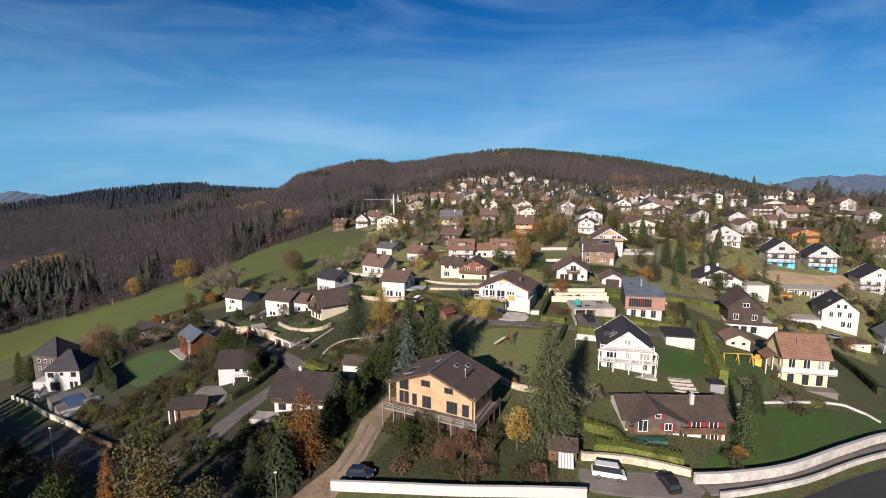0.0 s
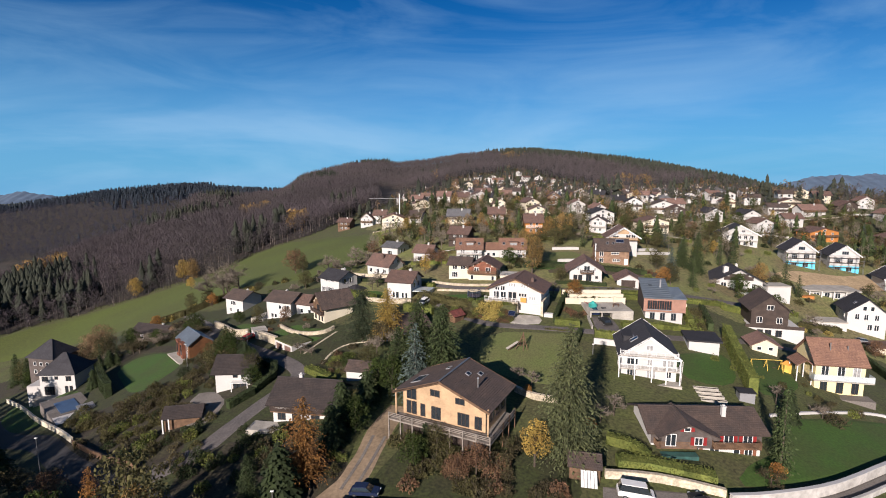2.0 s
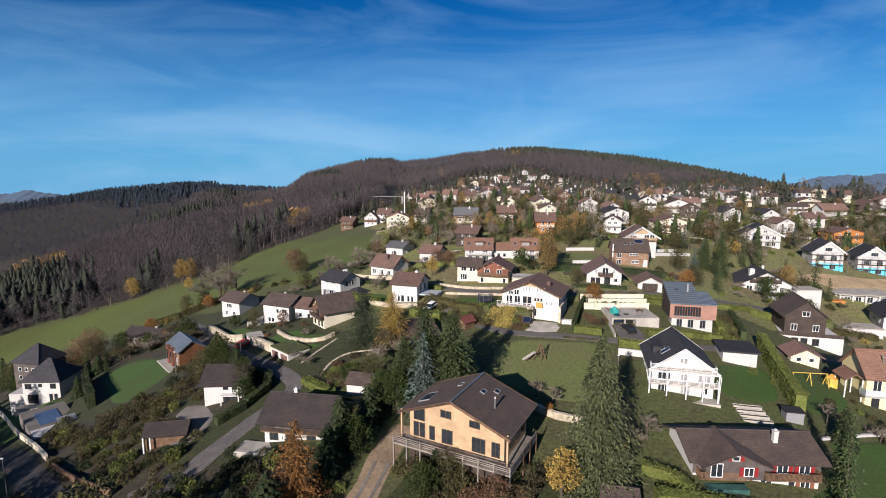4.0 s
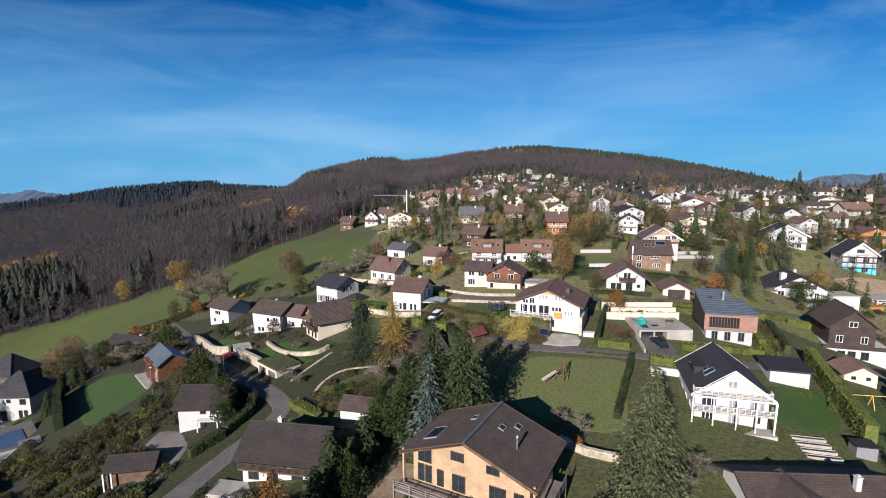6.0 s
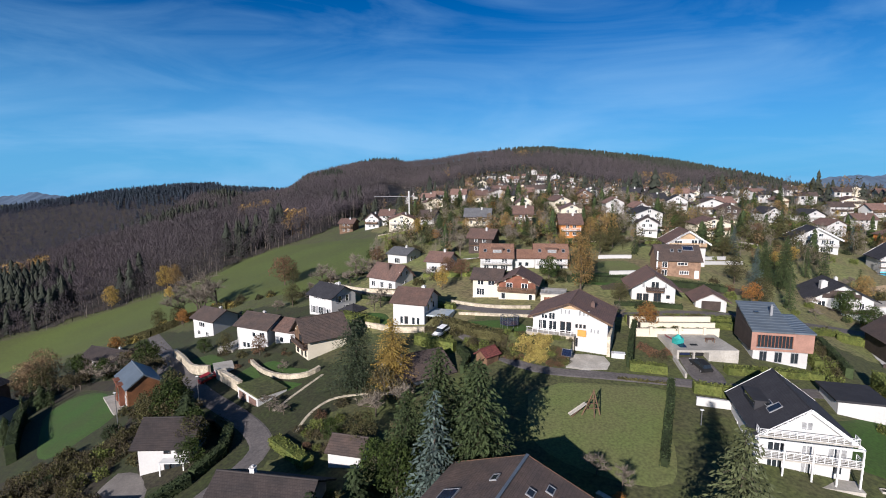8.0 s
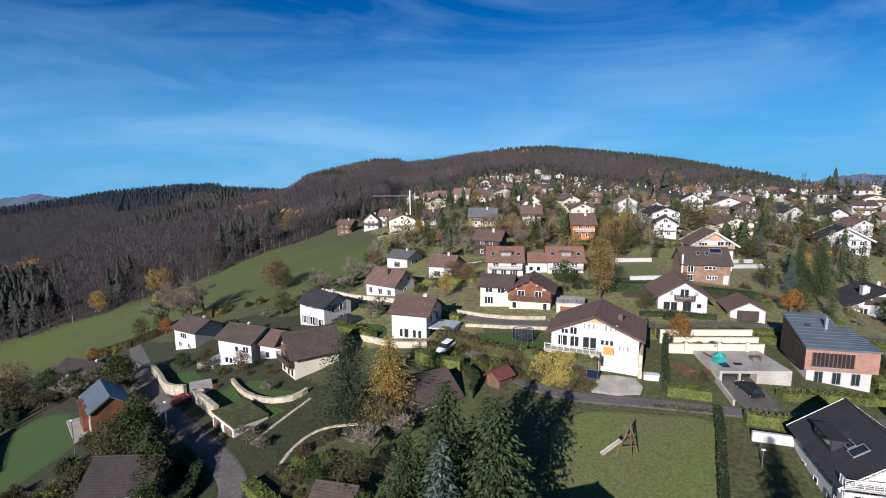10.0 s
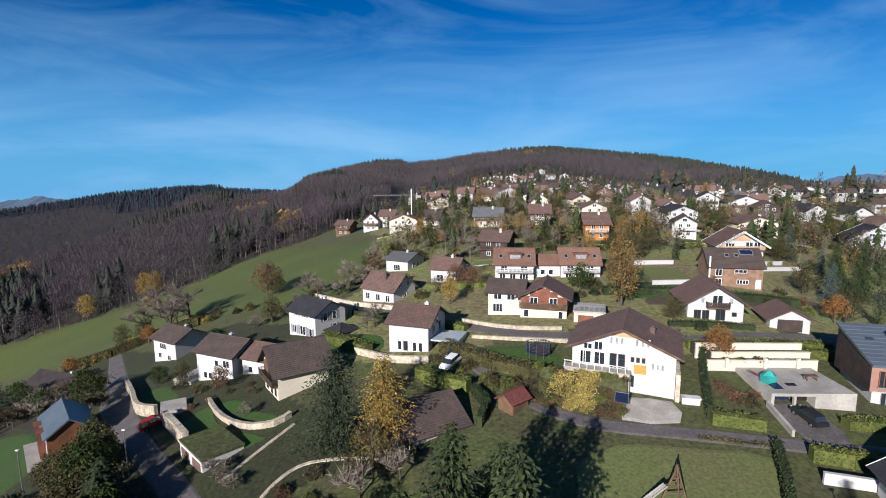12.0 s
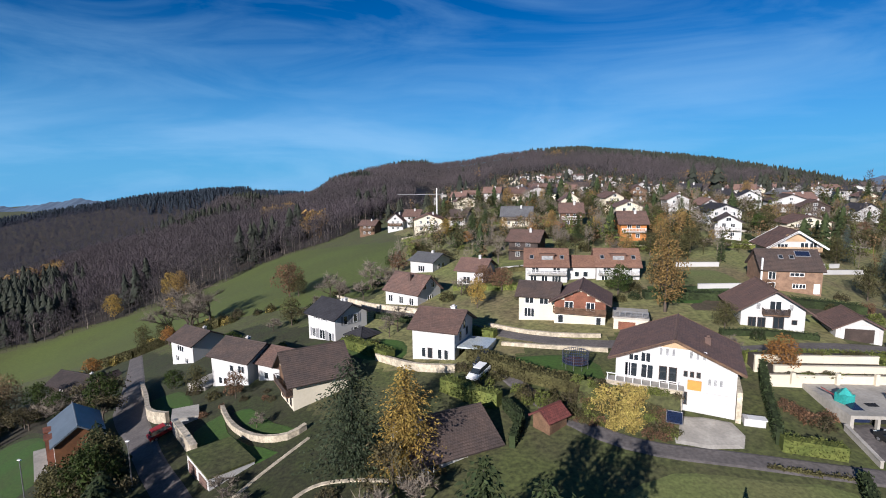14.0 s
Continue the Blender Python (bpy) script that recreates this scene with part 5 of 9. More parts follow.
hp, rp = house("garden_hut", "cream garden hut with a pink hipped roof", 73.2, 121.8, -3.8, -13, 5.4, 5, 2.3, "y", 1.4, 0.8, "render_cream", "tile_pink", 2, wins=(("f", -1.2, 0.8, 1.0, 0.9), ("f", 1.2, 0.8, 1.0, 0.9)), category="hut")

# white house with a steep gable
hs, rf = house("gable_house", "white house with a dark roof and tall gable", 134.0, 167.2, -13.2, -21, 10.4, 11, 6.6, "y", 4.2, 0.7, "render_white", "tile_dark", 4,
               wins=(("f", -2.6, 3.9, 1.2, 2.0), ("f", -0.2, 3.9, 1.2, 2.0), ("f", 2.6, 3.9, 1.2, 2.0), ("f", -0.8, 7.0, 1.1, 1.5), ("f", 1.2, 7.0, 1.1, 1.5), ("f", 1.0, 0.6, 1.3, 2.0), ("f", 2.8, 0.6, 1.3, 2.0), ("l", 3, 3.8, 1.2, 1.4), ("l", 7, 3.8, 1.2, 1.4)))
skylight(rf, "y", -2.6, 3.0, 10.4, 11, 6.6, 4.2)
house("garage", "low white garage with a flat roof beside the house", 121.5, 167.5, -13.0, -10, 12, 6, 2.8, "flat", 0, 0.2, "render_white", "concrete", 4, category="garage")
hs, rf = house("brown_chalet", "dark brown boarded chalet over a white ground floor", 86.6, 142.0, -3.2, -15, 9.0, 10, 4.6, "y", 3.6, 0.8, "dark_wood", "tile_brown", 0.0,
               wins=(("f", -2.4, 0.6, 1.4, 1.7), ("f", 2.4, 0.6, 1.4, 1.7), ("f", 0, 4.3, 1.7, 1.3)))
part("ground_floor", boxes((-6.6, 7.4, -3.0, 9, -4.5, -0.02)), M["render_white"], hs, "white rendered ground floor")
for u in (-5.2, -3.0, -1.0, 1.5):
    add_window(hs, "f", u, -2.2, 1.5, 1.8, (9, 10), "dark", out=3.0)
part("terrace_rail", boxes((-6.6, 7.4, -3.0, -2.92, 0.0, 0.9)), M["dark_wood"], hs)
hs, rf = house("dark_gabled_house", "broad white house with dark gable boarding and chimneys", 98.4, 178.6, -2.2, -12, 15.0, 11, 3.6, "y", 3.9, 1.2, "render_white", "tile_dark", 3)
D = (15, 11)
part("gable_boarding", boxes((-4.6, 4.6, -0.08, 0.0, 3.6, 4.9), (-3.0, 3.0, -0.08, 0.0, 4.9, 5.8)), M["dark_wood"], hs)
for u, z0, w_, h_ in ((-4.6, 0.9, 1.8, 1.9), (0.4, 0.6, 2.2, 2.2), (4.8, 0.8, 1.2, 1.8), (0.6, 4.1, 1.7, 1.2)):
    add_window(hs, "f", u, z0, w_, h_, D, "white", out=0.08 if z0 > 3 else 0)
chimney(rf, -3.4, 3.0, 5.0, 2.6, M["render_white"], 1.5)
chimney(rf, 0.8, 6.0, 6.8, 1.4, M["render_white"], 0.7)
balcony(hs, -7.5, 7.0, 0.2, 1.8, D, "dark")
part("lower_terrace", boxes((-8.4, 8.4, -3.0, 0, -3.2, -0.05)), M["render_white"], hs)
house("garage", "white garage with a flat concrete roof", 112.5, 178.5, -4.0, 0, 8, 6, 3, "flat", 0, 0.1, "render_white", "concrete", 3, category="garage")


def scaffold(x, y, z, rot, w, d, h):
    """A builder's scaffold of steel tubes and plank decks round a house front."""
    sc = tagged(new("scaffold"), "steel tube scaffold round an unfinished house", "scaffold")
    sc.matrix_basis = pose(x, y, z, 0, 0, rot)
    n = 5
    for yy in (-1.6, -0.8):
        for k in range(n + 1):
            bm = bmesh.new()
            px = -w / 2 + w * k / n
            tube(bm, (px, yy, -3), (px, yy, h), 0.06, 0.06, 5)
            part("upright", bm, M["metal"], sc)
    for lv in range(1, int(h / 2.1) + 1):
        part("deck", boxes((-w / 2, w / 2, -1.6, -0.8, lv * 2.0 - 0.06, lv * 2.0)), M["wood"], sc)
        bm = bmesh.new()
        for yy in (-1.6,):
            tube(bm, (-w / 2, yy, lv * 2.0 + 1.0), (w / 2, yy, lv * 2.0 + 1.0), 0.05, 0.05, 5)
        part("guard_rail", bm, M["metal"], sc)
    return sc


for x, y, z, r in ((145.8, 217.6, -1.4, -14), (166.3, 220.6, -3.9, -16)):
    hs, rf = house("unfinished_house", "unfinished white house on a light blue base", x, y, z, r, 10.6, 10, 7.0, "y", 4.0, 0.8, "render_white", "tile_dark", 4, course=0.5)
    part("insulation", boxes((-5.4, 5.4, -0.1, 0.0, -2.5, 2.3)), M["render_blue"], hs, "light blue insulated base")
    for u, z0, w_, h_ in ((-2.4, 0.1, 2.0, 1.9), (1.8, 0.1, 2.0, 1.9), (-2.4, 3.4, 2.0, 2.0), (2.0, 3.4, 2.0, 2.0), (0, 7.2, 2.4, 1.4)):
        add_window(hs, "f", u, z0, w_, h_, (10.6, 10), "grey", out=0.1 if z0 < 2 else 0)
    barge(rf, 10.6, 10, 7.0, 4.0, 0.8, M["white"], 0.4)
    scaffold(x, y, z, r, 13, 10, 6.6)
hs, rf = house("white_house", "tall white house with scaffolding and a dark roof", 174.8, 201.0, -9.6, -17, 12, 11, 6.5, "y", 4.2, 0.8, "render_white", "tile_dark", 4,
               wins=grid_wins("f", 12, 2, 3, 0.8, 2.8, 1.5, 1.7) + [("f", 0, 7.2, 1.5, 1.3)])
barge(rf, 12, 11, 6.5, 4.2, 0.8, M["white"], 0.4)
scaffold(171.0, 201.6, -9.6, -14, 8, 10, 5)
hs, rf = house("flat_roofed_house", "long low flat-roofed house with white posts", 139.4, 190.2, -8.2, -10, 17, 8, 3.2, "flat", 0, 0.6, "render_grey", "concrete", 4,
               wins=[("f", u, 0.4, 1.8, 2.0) for u in (-5, -1.5, 2, 5.5)])
post_row(hs, (-8, -4, 0, 4, 8), -1.6, -2, 3.2, M["white"], 0.12)
part("canopy", boxes((-8.6, 8.6, -2.0, -0.6, 3.2, 3.5)), M["concrete"], hs)
part("container", boxes((-0.0, 5.0, 0, 2.4, 0, 2.4)), M["orange_wood"], None).matrix_basis = pose(125.6, 186.5, -8.6)
ob = bpy.data.objects["container"]
tagged(ob, "orange steel site container beside the low house", "container")
house("garage", "cream garage with a brown flat roof", 131.0, 154.6, -16.8, -4, 7.2, 6, 2.6, "flat", 0, 0.4, "render_cream", "tile_rust", 3, wins=(("f", 1.2, 1.2, 0.9, 0.7),), category="garage")
hs, rf = house("sunroom_house", "grey gabled house with a glazed sunroom", 146.9, 157.0, -17.6, -20, 9, 9, 4.6, "y", 3.6, 0.7, "render_grey", "tile_grey", 4, wins=grid_wins("f", 9, 2, 2, 0.8, 2.6))
sr = part("sunroom", boxes((-6.4, -1.0, -4.4, -0.02, 0.0, 2.3)), M["rail_glass"], hs, "glazed sunroom with white frame")
part("sunroom_frame", boxes((-6.5, -0.9, -4.5, -4.35, 2.3, 2.5), (-6.5, -6.35, -4.5, -0.1, -1, 2.5), (-1.05, -0.9, -4.5, -0.1, -1, 2.5), (-3.8, -3.65, -4.5, -4.35, -1, 2.3)), M["white"], sr)

# modern house with brick-red front
hs = tagged(new("modern_house"), "modern brick-red and grey house with sloping zinc roof", "house")
hs.matrix_basis = pose(53.2, 131.2, 1.0, 0, 0, -12) @ Matrix.Diagonal((0.76, 1, 1.1, 1))
part("wall", boxes((-6.4, 6.6, -0.0, 9.5, 2.3, 5.6)), M["red_brick"], hs)
part("ground_floor", boxes((-5.6, 5.9, 0.7, 9.0, -3.5, 2.29)), M["render_grey"], hs, "pale grey set-back ground floor")
bm = bmesh.new()
slope(bm, (-6.6, -0.4, 5.65), (2.2, -0.4, 5.65), (2.2, 10.0, 8.3), (-6.6, 10.0, 8.3), 0.25, 0.9)
part("roof", bm, M["zinc"], hs, "blue-grey zinc sheet roof")
bm = bmesh.new()
slope(bm, (2.3, -0.3, 5.62), (6.8, -0.3, 5.62), (6.8, 10.0, 6.3), (2.3, 10.0, 6.3), 0.2, 0.9)
part("lower_roof", bm, M["zinc"], hs)
bm = bmesh.new()
v = [bm.verts.new(p) for p in ((-6.4, 0.05, 5.6), (2.1, 0.05, 5.6), (2.1, 9.5, 5.6), (-6.4, 9.5, 5.6), (2.1, 9.5, 8.0), (-6.4, 9.5, 8.0))]
for q in ((0, 1, 2, 3), (0, 3, 5), (1, 4, 2), (3, 2, 4, 5), (0, 5, 4, 1)):
    bm.faces.new([v[i] for i in q])
part("side_wall", bm, M["dark_wood"], hs)
part("band_window", boxes((-5.2, 2.2, -0.03, 0.02, 2.9, 4.9)), M["glass"], hs)
post_row(hs, [-5.2 + 0.74 * k for k in range(11)], -0.06, 2.9, 4.9, M["red_wood"], 0.07, "mullion")
part("sill", boxes((-5.4, 2.4, -0.2, 0.0, 2.75, 2.9)), M["grey_paint"], hs)
part("side_cladding", boxes((-6.47, -6.403, 0.0, 9.5, 2.3, 5.6)), M["dark_wood"], hs, "dark brown boarded side wall")
for u in (-3.4, -0.2, 3.2):
    add_window(hs, "f", u, 0.2, 1.6, 1.8, (12, 10), "grey", out=-0.7)
chimney(hs, -0.4, 5.2, 6.9, 1.7, M["grey_paint"], 0.5)
skl = part("skylight", boxes((-4.0, -2.9, 5.6, 6.4, 7.3, 7.42)), M["glass"], hs)
# its terrace over the garage
tg = tagged(new("terrace_garage"), "concrete double garage under a paved roof terrace", "garage")
tg.matrix_basis = pose(39.8, 130.0, 1.2, 0, 0, 0)
part("slab", boxes((-5.4, 5.4, 0.0, 9.0, 2.5, 2.9)), M["concrete"], tg)
part("side_wall", boxes((-5.4, -5.0, 0.0, 9, -2.5, 2.5)), M["concrete"], tg)
part("middle_wall", boxes((0.2, 5.4, 0.0, 9, -2.5, 2.5)), M["concrete"], tg)
part("back_wall", boxes((-5.0, 0.2, 5.6, 6.0, -2.5, 2.5)), M["concrete"], tg)
part("pillar", boxes((-2.5, -2.2, 0.0, 0.4, -2.5, 2.5)), M["concrete"], tg)
for k, (y, h, x0) in enumerate(((9.0, 3.9, -9.5), (10.8, 4.5, -8.0), (12.8, 5.2, -9.5))):
    part("terrace_wall", boxes((x0, 6.4, y, y + 0.35, -1.0, h), (x0 - 0.05, 6.45, y - 0.06, y + 0.41, h, h + 0.1)), M["render_cream"], tg, "cream garden terrace wall")
    part("planting_bed", boxes((x0 + 0.1, 6.3, y + 0.35, y + 2.2, -1.0, h - 0.25)), M["soil"], tg)
for x in (-7.0, -1.5, 3.2):
    part("pier", boxes((x, x + 0.45, 8.6, 9.0, 2.9, 4.4)), M["render_cream"], tg)
part("table", boxes((1.6, 3.2, 4.0, 4.9, 3.55, 3.62), (1.7, 1.8, 4.1, 4.2, 2.9, 3.55), (3.0, 3.1, 4.1, 4.2, 2.9, 3.55), (1.7, 1.8, 4.7, 4.8, 2.9, 3.55), (3.0, 3.1, 4.7, 4.8, 2.9, 3.55)), M["wood"])
bpy.data.objects["table"].matrix_basis = tg.matrix_basis
tagged(bpy.data.objects["table"], "wooden garden table on the roof terrace", "table")

# white gabled house by the road
hs, rf = house("white_gabled_house", "white gabled house with a brown roof and garage", 16.1, 133.3, 3.2, -21, 13.4, 10.5, 5.6, "y", 2.9, 0.9, "render_white", "tile_rust", 3)
D = (13.4, 10.5)
for u, z0, w_, h_, kd in ((-4.9, 2.9, 1.6, 2.0, "white"), (-3.0, 2.9, 1.5, 2.0, "white"), (-5.4, 2.9, 0.5, 2.0, "white"), (-1.2, 2.9, 0.9, 2.0, "dark"), (-0.1, 2.9, 0.9, 2.0, "dark"), (-4.6, 5.1, 1.2, 0.9, "white"), (-3.2, 5.1, 1.2, 1.3, "white"),
                          (-0.8, 6.2, 0.5, 1.1, "curtain"), (-0.1, 6.2, 0.5, 1.1, "curtain"), (-1.5, 6.2, 0.5, 1.1, "curtain"), (1.8, 6.2, 0.5, 1.1, "curtain"), (2.5, 6.2, 0.5, 1.1, "curtain"), (3.2, 6.2, 0.5, 1.1, "curtain"),
                          (1.3, 4.0, 0.45, 0.7, "dark"), (2.0, 4.0, 0.45, 0.7, "dark"), (2.7, 4.0, 0.45, 0.7, "dark"), (4.5, 3.2, 0.5, 1.0, "curtain"), (5.1, 3.2, 0.5, 1.0, "curtain"), (3.9, 3.2, 0.5, 1.0, "curtain"), (1.4, 0.5, 0.4, 1.6, "dark")):
    add_window(hs, "f", u, z0, w_, h_, D, kd)
part("blind", boxes((1.55, 3.05, -0.5, -0.42, 2.6, 3.8)), M["door_orange"], hs, "orange roller blind over the entrance")
add_door(hs, "f", 4.3, 0.0, 3.4, 2.3, D, M["render_white"], name="garage_door")
part("gable_panel", boxes((-1.6, 1.6, -0.06, 0.0, 7.35, 7.75), (-0.9, 0.9, -0.06, 0.0, 7.75, 8.05)), M["larch"], hs)
ter = part("terrace", boxes((-7.6, 1.1, -1.5, 0, -1.0, 2.7)), M["stone"], hs, "raised stone terrace")
part("paving", boxes((-7.7, 1.2, -1.6, -0.0, 2.7, 2.78)), M["concrete"], ter)
bm = bmesh.new()
v = [bm.verts.new(p) for p in ((-10.6, -1.9, 2.3), (0.9, -1.9, 2.3), (0.9, -3.6, 0.9), (-10.6, -3.6, 1.0), (0.9, -6.4, -1.6), (-10.6, -6.4, -1.2), (-12.2, 1.5, -1.5), (-10.6, 1.5, 2.2))]
for q in ((0, 1, 2, 3), (3, 2, 4, 5), (6, 7, 0, 3, 5)):
    bm.faces.new([v[i] for i in q])
bank = part("ground_bank", bm, M["grass"])
bank.matrix_basis = hs.matrix_basis
tagged(bank, "planted bank below the terrace", "ground", kind="structure")
for k in range(9):
    part("baluster", boxes((-7.5 + 1.0 * k, -7.42 + 1.0 * k, -1.55, -1.47, 2.78, 3.6)), M["white"], ter)
part("rail", boxes((-7.6, 0.7, -1.56, -1.46, 3.6, 3.68)), M["white"], ter)
pv = tagged(new("solar_stand"), "dark solar panel standing in the planted bank", "solar panel")
pv.matrix_basis = hs.matrix_basis @ pose(0.4, -4.2, 0.2, 40, 0, 0)
part("panel", boxes((-0.8, 0.8, -0.7, 0.7, 0.6, 0.66)), M["solar"], pv)
part("frame", boxes((-0.86, 0.86, -0.76, -0.7, 0.58, 0.7), (-0.86, 0.86, 0.7, 0.76, 0.58, 0.7), (-0.86, -0.8, -0.7, 0.7, 0.58, 0.7), (0.8, 0.86, -0.7, 0.7, 0.58, 0.7)), M["metal"], pv)
part("prop", boxes((-0.05, 0.05, 0.3, 0.4, -1.2, 0.6)), M["metal"], pv)
chimney(rf, 3.6, 4.2, 6.6, 1.3, M["tile_rust"], 0.7)
barge(rf, 13.4, 10.5, 5.6, 2.9, 0.9, M["wood"], 0.22)
part("corner_wall", boxes((6.75, 7.3, -0.6, 9, -2, 3.2)), M["stone"], hs)

# white house with a half-hipped roof, its garage, and the brick house above
hs, rf = house("hipped_house", "white house with a brown roof and dark balcony", 40.8, 158.8, 5.4, -11, 9.4, 9.5, 3.6, "y", 3.0, 1.3, "render_white", "tile_rust", 2)
D = (9.4, 9.5)
for u, z0, w_, h_ in ((-3.0, 0.2, 1.2, 1.7), (-1.6, 0.2, 1.2, 1.7), (0.9, 0.1, 1.6, 2.0), (3.2, 0.9, 0.8, 0.8), (0.3, 2.9, 1.8, 1.9)):
    add_window(hs, "f", u, z0, w_, h_, D, "dark" if z0 < 2.5 else "white")
for u in (-2.2, 2.6):
    wn = add_window(hs, "f", u, 3.2, 0.8, 1.2, D, "curtain")
balcony(hs, -1.6, 2.2, 2.6, 1.0, D, "dark")
hs, rf = house("garage", "small grey garage with a white arched front", 53.0, 156.6, 4.0, -12, 6.4, 6.5, 2.5, "y", 1.7, 0.9, "render_grey", "tile_rust", 2, category="garage")
part("front", boxes((-2.6, 2.6, -0.08, 0, -0.5, 2.7)), M["render_white"], hs)
add_door(hs, "f", 0, 0.0, 4.0, 2.2, (6.4, 6.34), M["dark_wood"], name="garage_door").matrix_basis = pose(0, -0.09, 0)
hs, rf = house("brick_house", "brown brick house with a broad brown roof", 55.4, 180.0, 6.6, -9, 11.0, 9, 4.9, "x", 3.4, 0.5, "brick", "tile_brown", 3,
               wins=(("f", 0.8, 1.0, 1.2, 1.0), ("f", 2.0, 1.0, 1.2, 1.0), ("f", 0.9, 3.5, 2.6, 0.8), ("f", -3.6, 0.6, 1.4, 1.6), ("f", -3.6, 2.8, 1.4, 1.6)))
add_door(hs, "f", 4.6, 0, 1.1, 2.1, (11, 9), M["white"])
for x, sz_, mt in ((-1.4, (0.9, 1.1), None), (0.6, (0.9, 1.1), None), (2.8, (2.8, 1.6), M["solar"])):
    skylight(rf, "x", x, 2.6 + (x > 2) * 0.8, 11, 9, 4.9, 3.4, sz_, mat=mt)
part("drainpipe", boxes((-5.75, -5.45, -0.3, 0.0, -1, 7.2)), M["white"], hs)
hs, rf = house("timber_gable_house", "pale grey timber house with a wide overhanging gable", 63.6, 194.0, 9.4, -8, 10.2, 9, 5.2, "y", 3.2, 1.2, "render_grey", "tile_rust", 3,
               wins=(("f", 1.8, 4.3, 1.7, 1.5), ("f", -2.6, 4.4, 2.2, 1.1), ("f", 3.6, 4.3, 1.5, 1.5)))
part("gable_boarding", boxes((-2.0, 2.0, -0.07, 0, 6.0, 7.6)), M["larch"], hs)
barge(rf, 10.2, 9, 5.2, 3.2, 1.2, M["white"], 0.3)
balcony(hs, -5.0, 5.0, 3.9, 1.2, (10.2, 9), "larch")

# terraced pair with orange roofs, and the two-part chalet in front
for fx, w_ in ((6.6, 9.0), (22.0, 9.0)):
    hs, rf = house("terraced_house", "white terraced house with a terracotta roof and dormer", fx, 184.4, 7.0, -4, w_, 8.5, 4.4, "x", 3.1, 0.5, "render_white", "tile_red", 3,
                   wins=(("f", -2.8, 0.3, 1.4, 1.9), ("f", -0.4, 0.3, 1.4, 1.9), ("f", 2.2, 0.3, 2.0, 1.9), ("f", -2.4, 2.9, 1.6, 1.1), ("f", 2.2, 2.9, 1.6, 1.1)))
    dm = part("dormer", boxes((-1.3, 1.7, 1.3, 4.0, 5.2, 6.6)), M["tile_red"], rf)
    part("dormer_roof", boxes((-1.6, 2.0, 1.1, 4.4, 6.6, 6.75)), M["tile_red"], dm)
    part("pane", boxes((-1.0, 1.4, 1.24, 1.3, 5.5, 6.4)), M["glass_light"], dm)
    skylight(rf, "x", -3.2, 1.9, w_, 8.5, 4.4, 3.1)
    skylight(rf, "x", 3.4, 1.9, w_, 8.5, 4.4, 3.1)
    balcony(hs, -4.2, 4.2, 2.7, 1.3, (w_, 8.5), "white")
house("linking_house", "low white linking wing with a terracotta roof", 14.4, 186.0, 8.0, -4, 6.2, 6, 3.0, "x", 1.8, 0.4, "render_white", "tile_red", 3, wins=grid_wins("f", 6.2, 1, 2, 0.6))
hs, rf = house("timber_gable_chalet", "cream chalet with a red-brown timber gable", 9.6, 160.2, 5.0, -14, 8.6, 8, 4.6, "y", 2.2, 1.0, "render_cream", "tile_rust", 2)
D = (8.6, 8)
part("timber_front", boxes((-4.3, 4.3, -0.07, 0.0, 2.5, 4.6), (-2.6, 2.6, -0.07, 0.0, 4.6, 5.5), (-1.2, 1.2, -0.07, 0.0, 5.5, 6.2)), M["red_wood"], hs, "red-brown boarded gable front")
for u, z0, w_ in ((-1.8, 2.9, 1.5), (1.8, 2.9, 1.5), (-3.2, 0.4, 1.0), (3.2, 0.4, 0.9)):
    add_window(hs, "f", u, z0, w_, 1.5, D, "white", out=0.07 if z0 > 2 else 0)
balcony(hs, -4.4, 4.4, 2.5, 1.0, D, "wood")
hs, rf = house("low_wing", "cream side wing with a dark brown roof", 2.6, 163.2, 5.2, -14, 6.6, 7, 4.6, "x", 1.7, 0.7, "render_cream", "tile_brown", 2, wins=(("f", -1.4, 0.5, 1.9, 1.7), ("f", 1.2, 3.0, 1.6, 1.2), ("f", -1.4, 3.0, 1.6, 1.2)))
hs, rf = house("garage", "cream garage with a rust red door and roof terrace", 17.4, 156.9, 4.6, -14, 5.4, 6, 2.7, "flat", 0, 0.15, "render_cream", "concrete", 2, category="garage")
add_door(hs, "f", -0.6, 0, 2.7, 2.2, (5.4, 6), M["red_wood"], name="garage_door")
balcony(hs, -2.7, 2.7, 3.05, 0.05, (5.4, 6), "metal")

# the row of small villas
hs, rf = house("villa", "white villa with a faded rust roof and blue-grey porch", -15.0, 150.8, 1.9, -17, 7.4, 8.6, 5.2, "x", 2.2, 0.7, "render_white", "tile_rust", 2.5)
D = (7.4, 8.6)
for u, kd in ((-1.7, "white"), (-0.6, "dark"), (1.1, "white"), (2.2, "white")):
    add_window(hs, "f", u, 0.3, 0.8, 1.7, D, kd)
for u, z0 in ((2.4, 3.0), (4.4, 4.4), (5.6, 3.0), (2.2, 0.6)):
    add_window(hs, "r", u, z0, 1.0, 1.5, D, "grey")
chimney(rf, 1.8, 4.6, 6.6, 1.3, M["render_white"], 0.8)
part("carport", boxes((3.75, 8.6, 0.6, 6.6, 2.3, 2.55), (8.3, 8.6, 0.6, 6.6, -1, 2.3)), M["rail_glass"], hs, "blue-grey carport with roof terrace")
part("carport_wall", boxes((3.75, 8.6, 6.3, 6.6, -1, 2.3)), M["render_white"], hs)
part("downpipe", boxes((3.6, 3.74, -0.16, -0.02, -0.5, 4.9)), M["grey_paint"], hs, "grey drainpipe")
